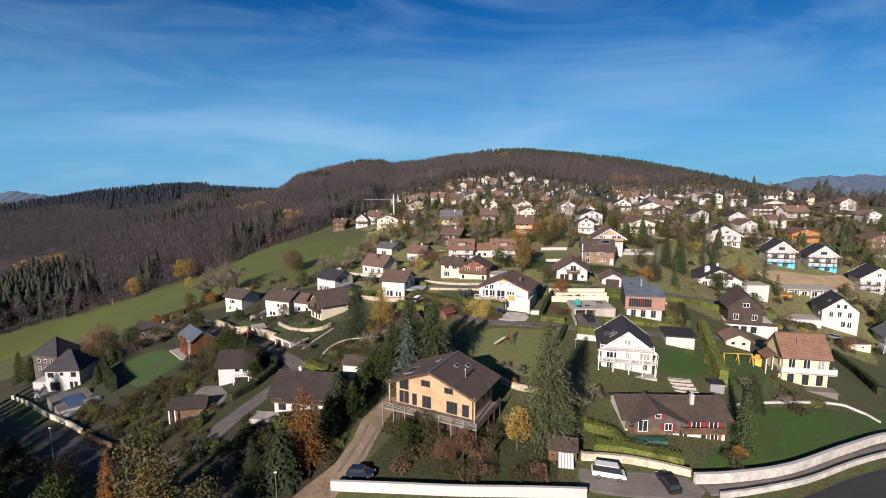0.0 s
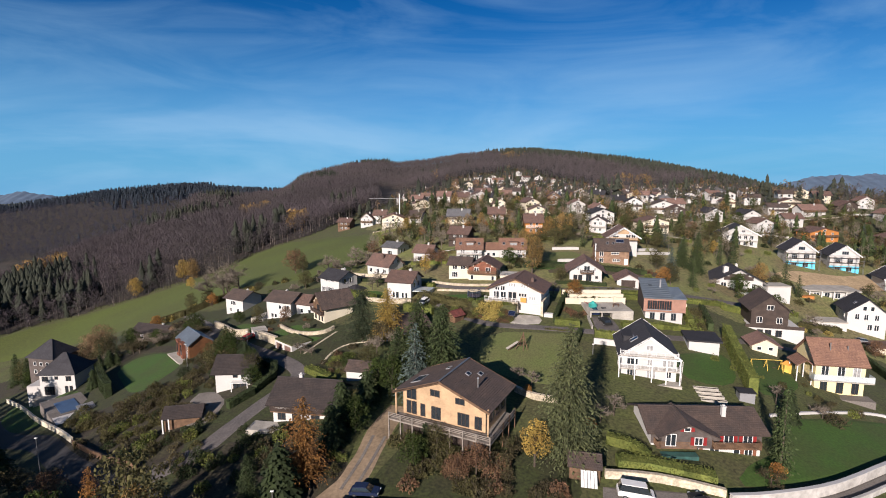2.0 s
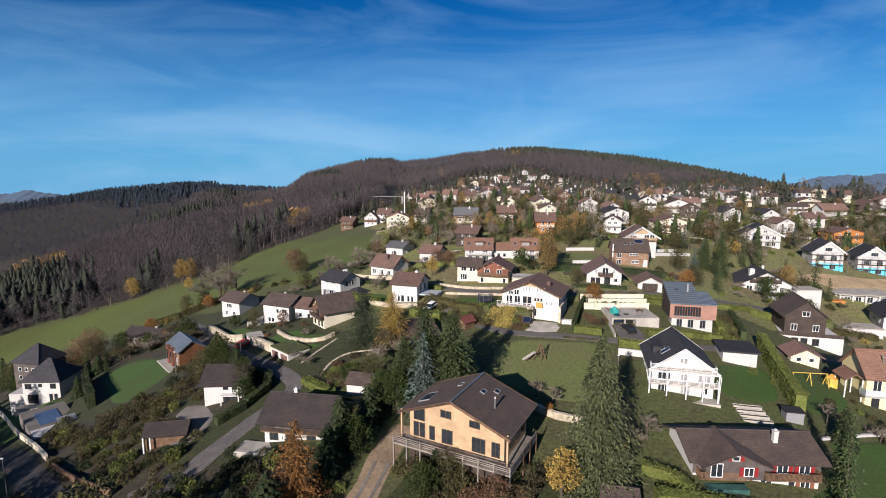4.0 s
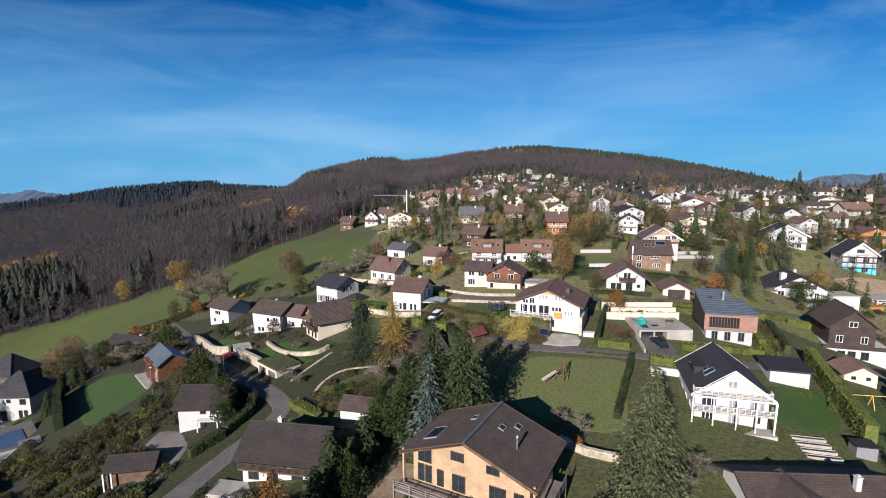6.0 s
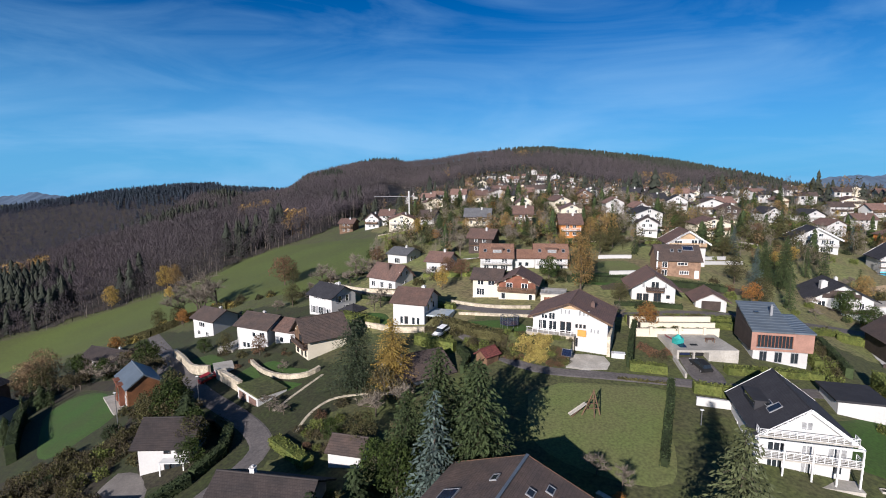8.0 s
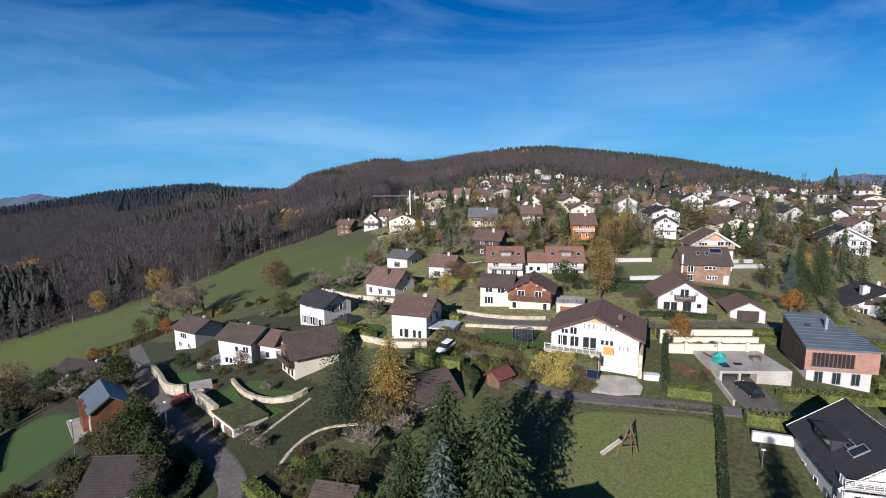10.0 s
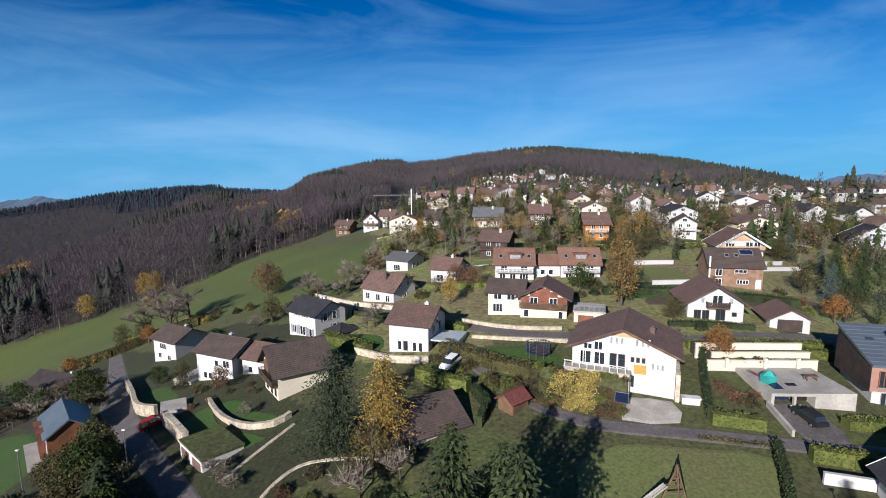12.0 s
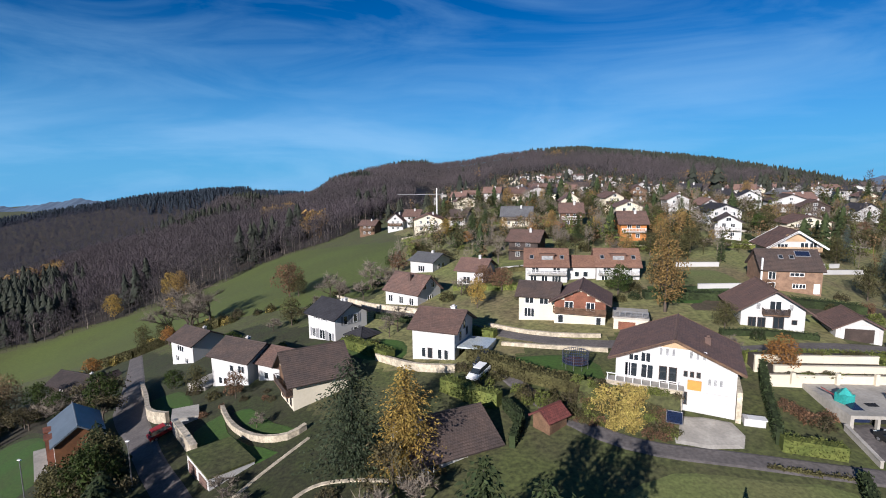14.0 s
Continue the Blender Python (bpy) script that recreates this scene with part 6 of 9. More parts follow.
hs, rf = house("villa", "white cottage with a rust-brown half-hipped roof", -25.4, 181.8, 2.9, -33, 9.6, 8.0, 3.2, "x", 3.2, 0.6, "render_white", "tile_rust", 2.5,
               wins=(("f", -3.2, 0.4, 1.3, 1.6), ("f", 0, 0.4, 1.3, 1.6), ("f", 3.0, 0.4, 1.3, 1.6), ("r", 2.4, 3.6, 1.2, 1.3), ("r", 5.2, 3.6, 1.2, 1.3), ("r", 4, 0.6, 1.4, 1.6)))
chimney(rf, 0.6, 2.4, 4.9, 1.6, M["tile_rust"], 0.6)
hs, rf = house("villa", "white house with a dark grey roof and shutters", -39.3, 168.4, -1.0, -36, 8.8, 8.0, 5.2, "x", 2.2, 0.7, "render_white", "tile_dark", 3,
               wins=(("f", -2.6, 0.3, 1.2, 1.8), ("f", 0.2, 0.3, 1.8, 2.0), ("f", 2.8, 0.3, 1.0, 1.8), ("f", -1.5, 4.2, 0.8, 0.5), ("f", 1.0, 4.2, 0.8, 0.5), ("r", 2.6, 3.4, 1.1, 1.8), ("r", 5.0, 3.4, 1.1, 1.8), ("r", 5.0, 1.0, 1.1, 1.5)), shut="grey_paint", chims=((2.6, 4.2, 0.8), (1.6, 4.2, 0.5)))
house("garage", "small grey garage with a dark hipped roof", -31.6, 163.6, -0.9, -36, 4.4, 4.6, 2.4, "hip", 1.2, 0.4, "render_grey", "tile_dark", 3, wins=(("f", -0.6, 0.1, 1.6, 2.0),), kind="dark", category="garage")
house("villa", "white house with a pink tiled roof", -10.4, 189.5, 5.8, -18, 6.4, 9.0, 3.6, "x", 2.0, 0.7, "render_white", "tile_pink", 2, wins=(("f", -0.8, 0.4, 1.8, 1.7), ("r", 3, 1.0, 1.1, 1.3)), chims=((1.0, 4.5, 0.7),))
house("villa", "white house with a pale grey roof", -24.2, 208.2, 5.0, -28, 7.4, 8.5, 3.4, "x", 1.6, 0.6, "render_white", "tile_grey", 2, wins=(("f", 0, 0.4, 2.2, 1.7), ("r", 3, 0.6, 1.1, 2.0), ("r", 5, 0.6, 1.1, 2.0)), chims=((1.0, 4.2, 0.6),))
hs, rf = house("beige_chalet", "beige chalet with a timber gable and brown roof", -36.6, 143.2, -2.5, -54, 8.2, 10.2, 5.0, "y", 3.0, 1.2, "render_cream", "tile_brown", 3)
D = (8.2, 10.2)
part("timber_front", boxes((-4.1, 4.1, -0.07, 0.0, 2.6, 5.0), (-2.9, 2.9, -0.07, 0.0, 5.0, 6.0), (-1.3, 1.3, -0.07, 0.0, 6.0, 7.0)), M["wood"], hs, "weathered boarded gable front")
for u, z0, w_, h_ in ((-2.4, 0.3, 1.2, 1.9), (0.3, 0.3, 1.0, 2.0), (2.6, 0.6, 1.0, 1.4), (0.0, 3.0, 2.0, 1.7)):
    add_window(hs, "f", u, z0, w_, h_, D, "wood", out=0.07 if z0 > 2.5 else 0)
balcony(hs, -4.1, 4.1, 2.6, 1.2, D, "dark")
hs.matrix_basis @= Matrix.Diagonal((0.92, 0.82, 1, 1))
hs, rf = house("white_chalet", "white chalet with a dark tiled roof and terrace", -51.6, 154.6, -5.4, -22, 9.0, 8.0, 5.6, "x", 2.0, 0.7, "render_white", "tile_brown", 3,
               wins=(("f", -2.4, 0.4, 1.0, 1.3), ("f", -1.2, 0.4, 1.0, 1.3), ("f", 2.0, 0.4, 1.0, 1.2), ("f", 0.6, 3.2, 1.0, 1.2), ("f", 3.0, 3.2, 1.6, 1.4)), chims=((-1.0, 5.4, 0.7),))
part("terrace", boxes((-9.5, -4.8, -1.5, 6.5, -3.0, -0.2)), M["concrete"], hs)
house("white_chalet", "white chalet side wing with a brown roof", -43.0, 152.8, -3.8, -22, 6.6, 7.0, 3.6, "x", 1.8, 0.6, "render_white", "tile_rust", 3, wins=grid_wins("f", 8, 1, 2, 0.8))
house("brown_cottage", "white cottage with a brown timber front and roof", -74.2, 176.4, -9.9, -28, 8.4, 8, 5.4, "x", 2.0, 0.8, "render_white", "tile_brown", 3, wins=(("f", -2, 0.6, 1.2, 1.3), ("f", 1.6, 0.6, 1.2, 1.3), ("f", -0.5, 3.0, 2.4, 1.4)), chims=((1.2, 5, 0.7),))
hs, rf = house("long_cottage", "long dark wooden cottage with white windows", -109.5, 184.0, -22.4, -16, 15, 7.5, 3.0, "x", 2.0, 0.8, "dark_wood", "tile_umber", 4, wins=[("f", u, 0.5, 1.2, 1.7) for u in (-3, 0, 3, 5.6)], chims=((3, 4, 0.7),))
house("porch_hut", "small porch with a brown gable roof", -99.0, 181.5, -20.0, -16, 4, 4.5, 3.0, "y", 1.5, 0.4, "wood", "tile_brown", 3, category="hut")
hs, rf = house("modern_timber_house", "modern amber timber house with a blue-grey roof", -74.2, 141.6, -12.2, -46, 12.4, 7.8, 4.7, "x", 2.3, 0.6, "amber_wood", "zinc", 3, course=0.6)
D = (12.4, 7.8)
for u, z0, w_, h_, kd in ((-4.8, 2.4, 1.8, 2.0, "curtain"), (-2.2, 0.2, 1.6, 2.1, "dark"), (0.6, 0.2, 1.8, 2.1, "dark"), (3.6, 0.2, 1.6, 2.1, "white"), (0.8, 2.9, 1.2, 1.5, "dark"), (4.6, 2.8, 1.0, 1.6, "white")):
    add_window(hs, "f", u, z0, w_, h_, D, kd)
for x in (-2.6, 1.4):
    dm = part("bay", boxes((x - 1.1, x + 1.1, -1.2, 1.0, 0.0, 4.6), (x - 1.3, x + 1.3, -1.4, 1.6, 4.6, 4.8)), M["red_wood"], hs, "dark red projecting bay")
    part("pane", boxes((x - 0.7, x + 0.7, -1.24, -1.2, 1.0, 4.0)), M["glass"], dm)
part("deck", boxes((-7.2, 6.8, -3.4, 0, -0.5, -0.06)), M["concrete"], hs)
hs.matrix_basis @= Matrix.Diagonal((0.78, 0.8, 0.94, 1))
hs, rf = house("white_cottage", "white cottage with a brown roof and green-framed porch", -47.2, 110.4, -8.2, 4, 7.2, 7.2, 4.4, "x", 2.3, 0.8, "render_white", "tile_umber", 2.5)
D = (7.2, 7.2)
for u in (0.6, 2.3):
    add_window(hs, "f", u, 3.0, 1.0, 0.9, D, "dark")
add_window(hs, "f", 1.6, 0.2, 3.2, 1.9, D, "dark")
part("porch", boxes((0.0, 3.6, -1.6, 0.0, 2.3, 2.4), (3.4, 3.55, -1.6, -1.45, -0.5, 2.3), (0.05, 0.2, -1.6, -1.45, -0.5, 2.3)), M["white"], hs)
hs, rf = house("slate_villa", "white villa with a slate hipped roof", -115.4, 147.6, -26.6, 4, 9.9, 9, 6.9, "hip", 4.6, 0.6, "render_white", "tile_dark", 4)
D = (9.9, 9)
for u, z0, w_, h_ in ((-3.4, 4.4, 1.7, 1.5), (-0.2, 4.9, 1.0, 1.0), (3.2, 4.4, 1.5, 1.5), (-2.4, 0.2, 2.8, 2.6), (2.4, 0.5, 0.9, 2.4), (3.7, 0.5, 0.9, 2.4)):
    add_window(hs, "f", u, z0, w_, h_, D, "dark")
part("annex", boxes((-9.2, -4.96, 0.5, 6, -4, 2.8)), M["render_grey"], hs)
part("terrace", boxes((-6.0, 8.0, -2.4, 0, -4, -0.1)), M["concrete"], hs)
hs2, rf2 = house("slate_villa", "rear villa with a slate hipped roof and dormer", -133.0, 163.6, -27.2, -10, 9.6, 9, 6.4, "hip", 4.4, 0.6, "grey_wood", "tile_dark", 8, wins=grid_wins("f", 9.6, 2, 3, 0.6))
hs, rf = house("brown_roofed_house", "white house with a broad dark brown roof", -27.2, 92.4, -6.2, -8, 10.8, 8.8, 3.9, "x", 2.6, 1.0, "render_white", "tile_umber", 3, chims=((-1.8, 4.6, 0.9),), course=0.34)
D = (10.8, 8.8)
for u, z0, w_ in ((-3.8, 0.4, 1.5), (-1.0, 0.4, 1.6), (2.6, 0.4, 1.6)):
    add_window(hs, "f", u, z0, w_, 1.7, D, "dark")
balcony(hs, -5.4, 5.4, 2.5, 1.2, D, "dark")
add_window(hs, "l", 2.6, 0.8, 1.4, 1.5, D, "dark")
part("terrace", boxes((-9.0, 6.2, -3.4, 0, -2.0, -0.1)), M["concrete"], hs)
house("garden_hut", "small white hut with a brown tiled roof", -19.2, 104.2, -3.4, -12, 4.6, 4.4, 2.3, "x", 1.2, 0.35, "render_white", "tile_brown", 2, category="hut")
hs, rf = house("red_shed", "small shed with a red tiled roof and woodpile", 1.9, 129.2, 1.5, 42, 3.0, 2.6, 1.8, "x", 0.9, 0.4, "wood", "tile_crimson", 2, category="shed")
hs, rf = house("bungalow", "low bungalow with a dark violet-brown roof", -9.6, 124.6, -1.0, 31, 9.4, 9.0, 2.4, "x", 2.3, 0.9, "render_white", "tile_brown", 2, wins=(("f", -3, 0.5, 1.4, 1.4), ("f", 2, 0.5, 1.8, 1.6), ("l", 3, 0.8, 1.4, 1.2)))
chimney(rf, -3.6, 3.0, 3.4, 2.0, M["render_white"], 0.9)
hs, rf = house("carport_shed", "brown roofed shed with a white sloping canopy", 18.4, 73.0, -4.9, -12, 4.2, 4, 2.4, "x", 0.9, 0.3, "wood", "tile_brown", 2, category="shed")
cp = part("canopy", boxes(*[(-1.2 + 0.45 * k, -0.82 + 0.45 * k, -2.6, -0.1, 0, 0.06) for k in range(5)]), M["white"], hs, "white sloping canopy panels")
cp.matrix_basis = pose(0.6, -0.3, 2.2, 30, 0, 0)
hs, rf = house("garden_shed", "low shed with a brown tiled roof and white frame", -52.2, 98.4, -10.4, 12, 6.4, 4.4, 2.3, "x", 1.2, 0.5, "wood", "tile_umber", 2, category="shed")
post_row(hs, (-3.3, -2.2), -0.7, -0.5, 2.3, M["white"], 0.1)

# ---- houses farther up the hill ----
WALLS = ("render_white", "render_white", "render_cream", "render_white", "orange_wood")
ROOFS = ("tile_brown", "tile_rust", "tile_red", "tile_dark", "tile_rust")
UP = random.Random(11)


def hill_house(x, y, w, style):
    """A house up the slope, of plain shape: storeys, windows, a balcony and a chimney."""
    w = min(max(w, 7.0), 17.0)
    wall = UP.choice(("render_white", "render_white", "render_white", "render_cream", "render_grey")) if style == 0 else WALLS[style] if style != 1 else UP.choice(("render_cream", "wood", "render_white", "dark_wood"))
    roof = ROOFS[style] if style != 0 else UP.choice(("tile_brown", "tile_rust", "tile_dark", "tile_pink", "tile_pink", "tile_grey", "tile_grey"))
    shape = UP.choice(("y", "y", "x"))
    d, fl = UP.uniform(7.5, 10), UP.choice((2, 2, 2, 1.6))
    eave = fl * 2.5
    rot = UP.uniform(-22, 12)
    tone = {"render_white": "white", "render_cream": "cream", "render_grey": "grey", "wood": "brown timber", "dark_wood": "dark timber", "orange_wood": "orange timber"}[wall]
    cover = {"tile_brown": "brown", "tile_rust": "rust-brown", "tile_red": "terracotta", "tile_dark": "dark grey", "tile_pink": "pink", "tile_grey": "pale grey"}[roof]
    n = 3 if w > 10 else 2
    hs, rf = house("hill_house", f"{tone} house with a {cover} roof on the hillside", x, y, gz(x, y) + 0.2, rot, w, d, eave, shape, UP.uniform(1.9, 3.0), 0.8, wall, roof, 4,
                   wins=grid_wins("f", w, 2 if fl > 1.7 else 1, n, 0.7, 2.6, 1.15, 1.25), chims=((w * 0.15, d * 0.4, 0.9),), course=0.6)
    if UP.random() < 0.6:
        balcony(hs, -w * 0.45, w * 0.45, 2.55, 1.2, (w, d), UP.choice(("wood", "white", "dark")))
    if shape == "y":
        add_window(hs, "f", 0, eave + 0.1, 1.4, 1.1, (w, d))
    return hs


MID = ((4, 257, 10.3, 0), (3, 207, 7.8, 1), (9, 344, 8.0, 1), (27, 281, 7.8, 1), (22, 248, 6.8, 1), (-30, 276, 11.4, 2), (-19, 279, 7.4, 0), (-48, 301, 6.6, 0),
       (-63, 309, 7.5, 1), (-41, 304, 6.8, 0), (63, 317, 7.7, 1), (45, 285, 7.8, 1), (43, 256, 8.9, 1), (68, 280, 8.3, 0), (79, 277, 6.9, 0), (73, 251, 11.0, 0), (103, 322, 11.2, 3), (108, 308, 9.7, 3),
       (125, 290, 10.1, 1), (93, 239, 13.4, 1), (64, 228, 6.4, 0), (35.5, 222.4, 7.2, 4))
EAST = ((124, 305, 14.8, 0), (137, 319, 13.0, 0), (149, 295, 9.6, 0), (187, 351, 7.7, 0), (175, 304, 11.4, 0), (202, 323, 11.0, 0), (219, 338, 12.3, 1), (193, 294, 10.2, 0),
        (219, 316, 15.1, 0), (247, 349, 9.5, 0), (190, 266, 15.8, 4), (244, 322, 11.5, 1), (264, 334, 9.4, 0), (252, 299, 9.7, 0), (224, 258, 15.2, 1), (166, 276, 9.3, 1))
FAR = ((-23, 365, 8.1, 0), (-4, 355, 8.8, 0), (8, 620, 15, 2), (66, 700, 14.6, 0), (109, 820, 12.2, 0), (58, 560, 12.0, 0), (101, 700, 10.0, 0), (133, 660, 13.6, 0),
       (144, 620, 10.3, 0), (181, 600, 10.5, 0), (210, 660, 17, 1), (173, 535, 15.4, 0), (170, 479, 15.7, 0), (165, 413, 9.3, 0), (215, 502, 10.6, 0), (183, 488, 13.8, 0))
for rows in (MID, EAST, FAR):
    for x, y, w, st in rows:
        hill_house(x, y, w, st)
hs, rf = house("balconied_house", "large white house with broad gable and rows of balconies", 131.8, 239.0, 4.2, -16, 15.0, 10, 5.6, "y", 4.0, 1.2, "render_white", "tile_dark", 4, wins=grid_wins("f", 15, 2, 5, 0.4, 2.7, 1.5, 1.9) + [("f", -1.5, 6.0, 1.6, 1.4), ("f", 1.5, 6.0, 1.6, 1.4)])
balcony(hs, -7.2, 7.2, 2.7, 1.4, (15, 10), "white")
balcony(hs, -4.5, 4.5, 5.5, 1.0, (15, 10), "white")
barge(rf, 15, 10, 5.6, 4.0, 1.2, M["white"], 0.35)
# scattered roofs towards the wood
def far_house(x, y, w):
    """A small house far up the slope: walls, roof, chimney and a row of windows."""
    wall, tone = UP.choice((("render_white", "white"), ("render_white", "white"), ("render_white", "white"), ("render_cream", "cream"), ("wood", "brown timber"), ("render_grey", "grey")))
    roof, cover = UP.choice((("tile_brown", "brown"), ("tile_rust", "rust-brown"), ("tile_pink", "faded pink"), ("tile_grey", "pale grey"), ("tile_dark", "dark grey")))
    shape, d, eave = UP.choice(("y", "y", "x", "x", "hip")), UP.uniform(7, 9.5), UP.choice((3.2, 4.6, 5.2))
    hs, rf = house("hill_house", f"small {tone} house with a {cover} roof near the wood", x, y, gz(x, y) + 0.2, UP.uniform(-30, 20), w, d, eave, shape, UP.uniform(1.6, 2.6), 0.7, wall, roof, 3.5, course=0.9)
    for u in (-0.27, 0.25):
        part("window", boxes((u * w - 0.7, u * w + 0.7, -0.04, 0.05, eave - 2.2, eave - 0.8)), M["glass"], hs)
    if UP.random() < 0.5:
        part("chimney", boxes((w * 0.12, w * 0.12 + 0.6, d * 0.35, d * 0.35 + 0.6, eave, eave + 3.2)), M["render_white"], rf)


taken = [(x, y) for rows in (MID, EAST, FAR) for x, y, *_ in rows]
for _ in range(2600):
    x, y = UP.uniform(-40, 400), UP.uniform(325, 800)
    if y > np.interp(x, EDGE_X, EDGE_Y) - 12 or any(math.hypot(x - a, y - b) < 15.5 for a, b in taken) or len(taken) > 225 or x > 0.8 * y - 10:
        continue
    taken.append((x, y))
    far_house(x, y, UP.uniform(7.5, 12))

# ---- roads, lawns and walls ----
def resample(line, step):
    pts = [np.array(line[0], float)]
    dense = []
    n = len(line)
    for i in range(n - 1):
        p0, p1, p2, p3 = (np.array(line[min(max(j, 0), n - 1)], float) for j in (i - 1, i, i + 1, i + 2))
        m = max(2, int(np.linalg.norm(p2 - p1) / step))
        for k in range(m):
            t = k / m
            dense.append(0.5 * (2 * p1 + (p2 - p0) * t + (2 * p0 - 5 * p1 + 4 * p2 - p3) * t * t + (3 * p1 - p0 - 3 * p2 + p3) * t**3))
    dense.append(np.array(line[-1], float))
    return np.array(dense)


def strip(name, label, line, widths, mat, lift=0.07, category="road", kind="structure", step=2.0):
    """A band of paving laid on the land along a smooth line."""
    c = resample(line, step)
    d = np.gradient(c, axis=0)
    d /= np.linalg.norm(d, axis=1)[:, None]
    nn = np.column_stack([-d[:, 1], d[:, 0]])
    w = np.interp(np.linspace(0, 1, len(c)), np.linspace(0, 1, len(widths)), widths)
    V, Fc, m = [], [], 7
    for p, q, ww in zip(c, nn, w):
        for k in range(m):
            e = p + q * ww * (k / (m - 1) - 0.5)
            V.append((e[0], e[1], gz(*e) + (lift if 0 < k < m - 1 else lift - 0.14)))
    for i in range(len(c) - 1):
        for k in range(m - 1):
            a = i * m + k
            Fc.append((a, a + 1, a + m + 1, a + m))
    return tagged(new(name, soup(name, V, Fc, mat)), label, category, kind=kind)


def patch(name, label, outline, mat, lift=0.05, rings=6, category="lawn", kind="structure"):
    """A lawn or yard laid on the land inside an outline."""
    o = resample(list(outline) + [outline[0]], 2.5)[:-1]
    c = o.mean(0)
    V, Fc = [(c[0], c[1], gz(*c) + lift)], []
    n = len(o)
    for r in range(1, rings + 1):
        for p in o:
            e = c + (p - c) * r / rings
            V.append((e[0], e[1], gz(*e) + (lift if r < rings else lift - 0.12)))
    for k in range(n):
        Fc.append((0, 1 + k, 1 + (k + 1) % n))
        for r in range(1, rings):
            a, b = 1 + (r - 1) * n, 1 + r * n
            Fc.append((a + k, b + k, b + (k + 1) % n, a + (k + 1) % n))
    return tagged(new(name, soup(name, V, Fc, mat)), label, category, kind=kind)


def wall_run(name, label, line, h, t, mat, down=1.2, category="wall", cap=None, level=None):
    """A low garden or retaining wall along a line, following the land."""
    top = tagged(new(name), label, category)
    x0, y0 = line[0]
    z0 = gz(x0, y0)
    top.matrix_basis = pose(x0, y0, z0)
    c = resample(line, 2.0)
    d = np.gradient(c, axis=0)
    d /= np.linalg.norm(d, axis=1)[:, None]
    nn = np.column_stack([-d[:, 1], d[:, 0]])

    def run(w, lo, hi):
        bm = bmesh.new()
        last = None
        for p, q in zip(c, nn):
            g = gz(*p) - z0 if level is None else level - z0
            ring = [bm.verts.new((p[0] - x0 + q[0] * s * w / 2, p[1] - y0 + q[1] * s * w / 2, g + zz)) for s, zz in ((-1, lo), (1, lo), (1, hi), (-1, hi))]
            if last:
                for k in range(4):
                    bm.faces.new((last[k], last[(k + 1) % 4], ring[(k + 1) % 4], ring[k]))
            else:
                bm.faces.new(ring[::-1])
            last = ring
        bm.faces.new(last)
        return bm

    part("body", run(t, -down, h), mat, top)
    part("coping", run(t + 0.12, h + 0.003, h + 0.1), cap or mat, top)
    return top


strip("road_lower", "grey asphalt road below the gardens", ((-215, 224), (-168, 178), (-135, 145), (-112, 124), (-90, 110), (-74, 96), (-52, 80), (-33, 69.5), (-16, 62), (8, 58), (34, 60), (52, 66), (70, 75), (95, 86), (140, 104), (200, 124)), (5.6, 5.6, 6), M["asphalt"], 0.1)
strip("road_side", "narrow asphalt lane climbing between gardens", ((-106, 204), (-88, 179), (-70, 153.5), (-60, 142), (-51, 132), (-43, 124), (-36.5, 117), (-33.2, 111.5), (-34.4, 106.5), (-37.5, 101), (-41, 94), (-44, 88), (-50, 84)), (3.6, 4.0, 4.5, 5.5, 7.5, 5, 4.2, 4.2, 4.2, 5, 7), M["lane"], 0.08)
strip("road_upper", "narrow asphalt lane beside the field", ((-5, 146), (-1.5, 139), (2.5, 132.8), (7, 128), (12, 125.3), (20, 123.7), (29.5, 122.2), (42, 121.2), (56, 122.4), (72, 127), (90, 131)), (2.6, 3.0, 3.2, 3.2, 3.2, 3.2), M["lane"], 0.08)
strip("road_middle", "narrow asphalt street between terraced gardens", ((-48, 200), (-35, 186), (-18, 170), (-4.6, 159), (2, 155), (10, 152.2), (20, 151), (32, 149.8), (44, 152.6), (58, 154.6), (75, 158), (92, 164), (112, 172)), (3.4, 3.4), M["lane"], 0.08)
patch("pavement_garage", "pale concrete driveway in front of the garage", ((16.3, 131.6), (21.8, 130.4), (21.0, 125.6), (14.2, 126.4)), M["concrete"], 0.12, category="driveway")
patch("pavement_drive", "asphalt ramp to the double garage", ((35.0, 131), (39.6, 131), (39.6, 122.5), (34.4, 122.5)), M["lane"], 0.1, category="driveway")
strip("driveway", "brown dirt driveway with wheel tracks", ((-9.6, 93), (-12.2, 86.5), (-13.4, 80.5), (-15.2, 74.5), (-18.5, 69), (-22, 63)), (4.2, 5.0, 4.4, 5.2, 7.0, 8.0), M["dirt"], 0.1, "driveway")
strip("driveway_track", "pale wheel track on the dirt driveway", ((-13.2, 85), (-14.3, 79.5), (-16.2, 73)), (0.7, 0.7), M["gravel"], 0.14, "driveway", step=1.0)
strip("driveway_track", "pale wheel track on the dirt driveway", ((-11.2, 84.4), (-12.5, 78.9), (-14.4, 72.2)), (0.7, 0.7), M["gravel"], 0.14, "driveway", step=1.0)
patch("pavement_yard", "gravel yard beside the white cottage", ((-56, 113), (-50.5, 111), (-46, 104), (-47, 97), (-54, 99), (-57, 106)), M["gravel"], 0.08, category="yard")
patch("pavement_parking", "paved parking place behind the white wall", ((20.5, 72), (37, 71), (36.6, 66.5), (21, 67)), M["gravel"], 0.1, category="yard")
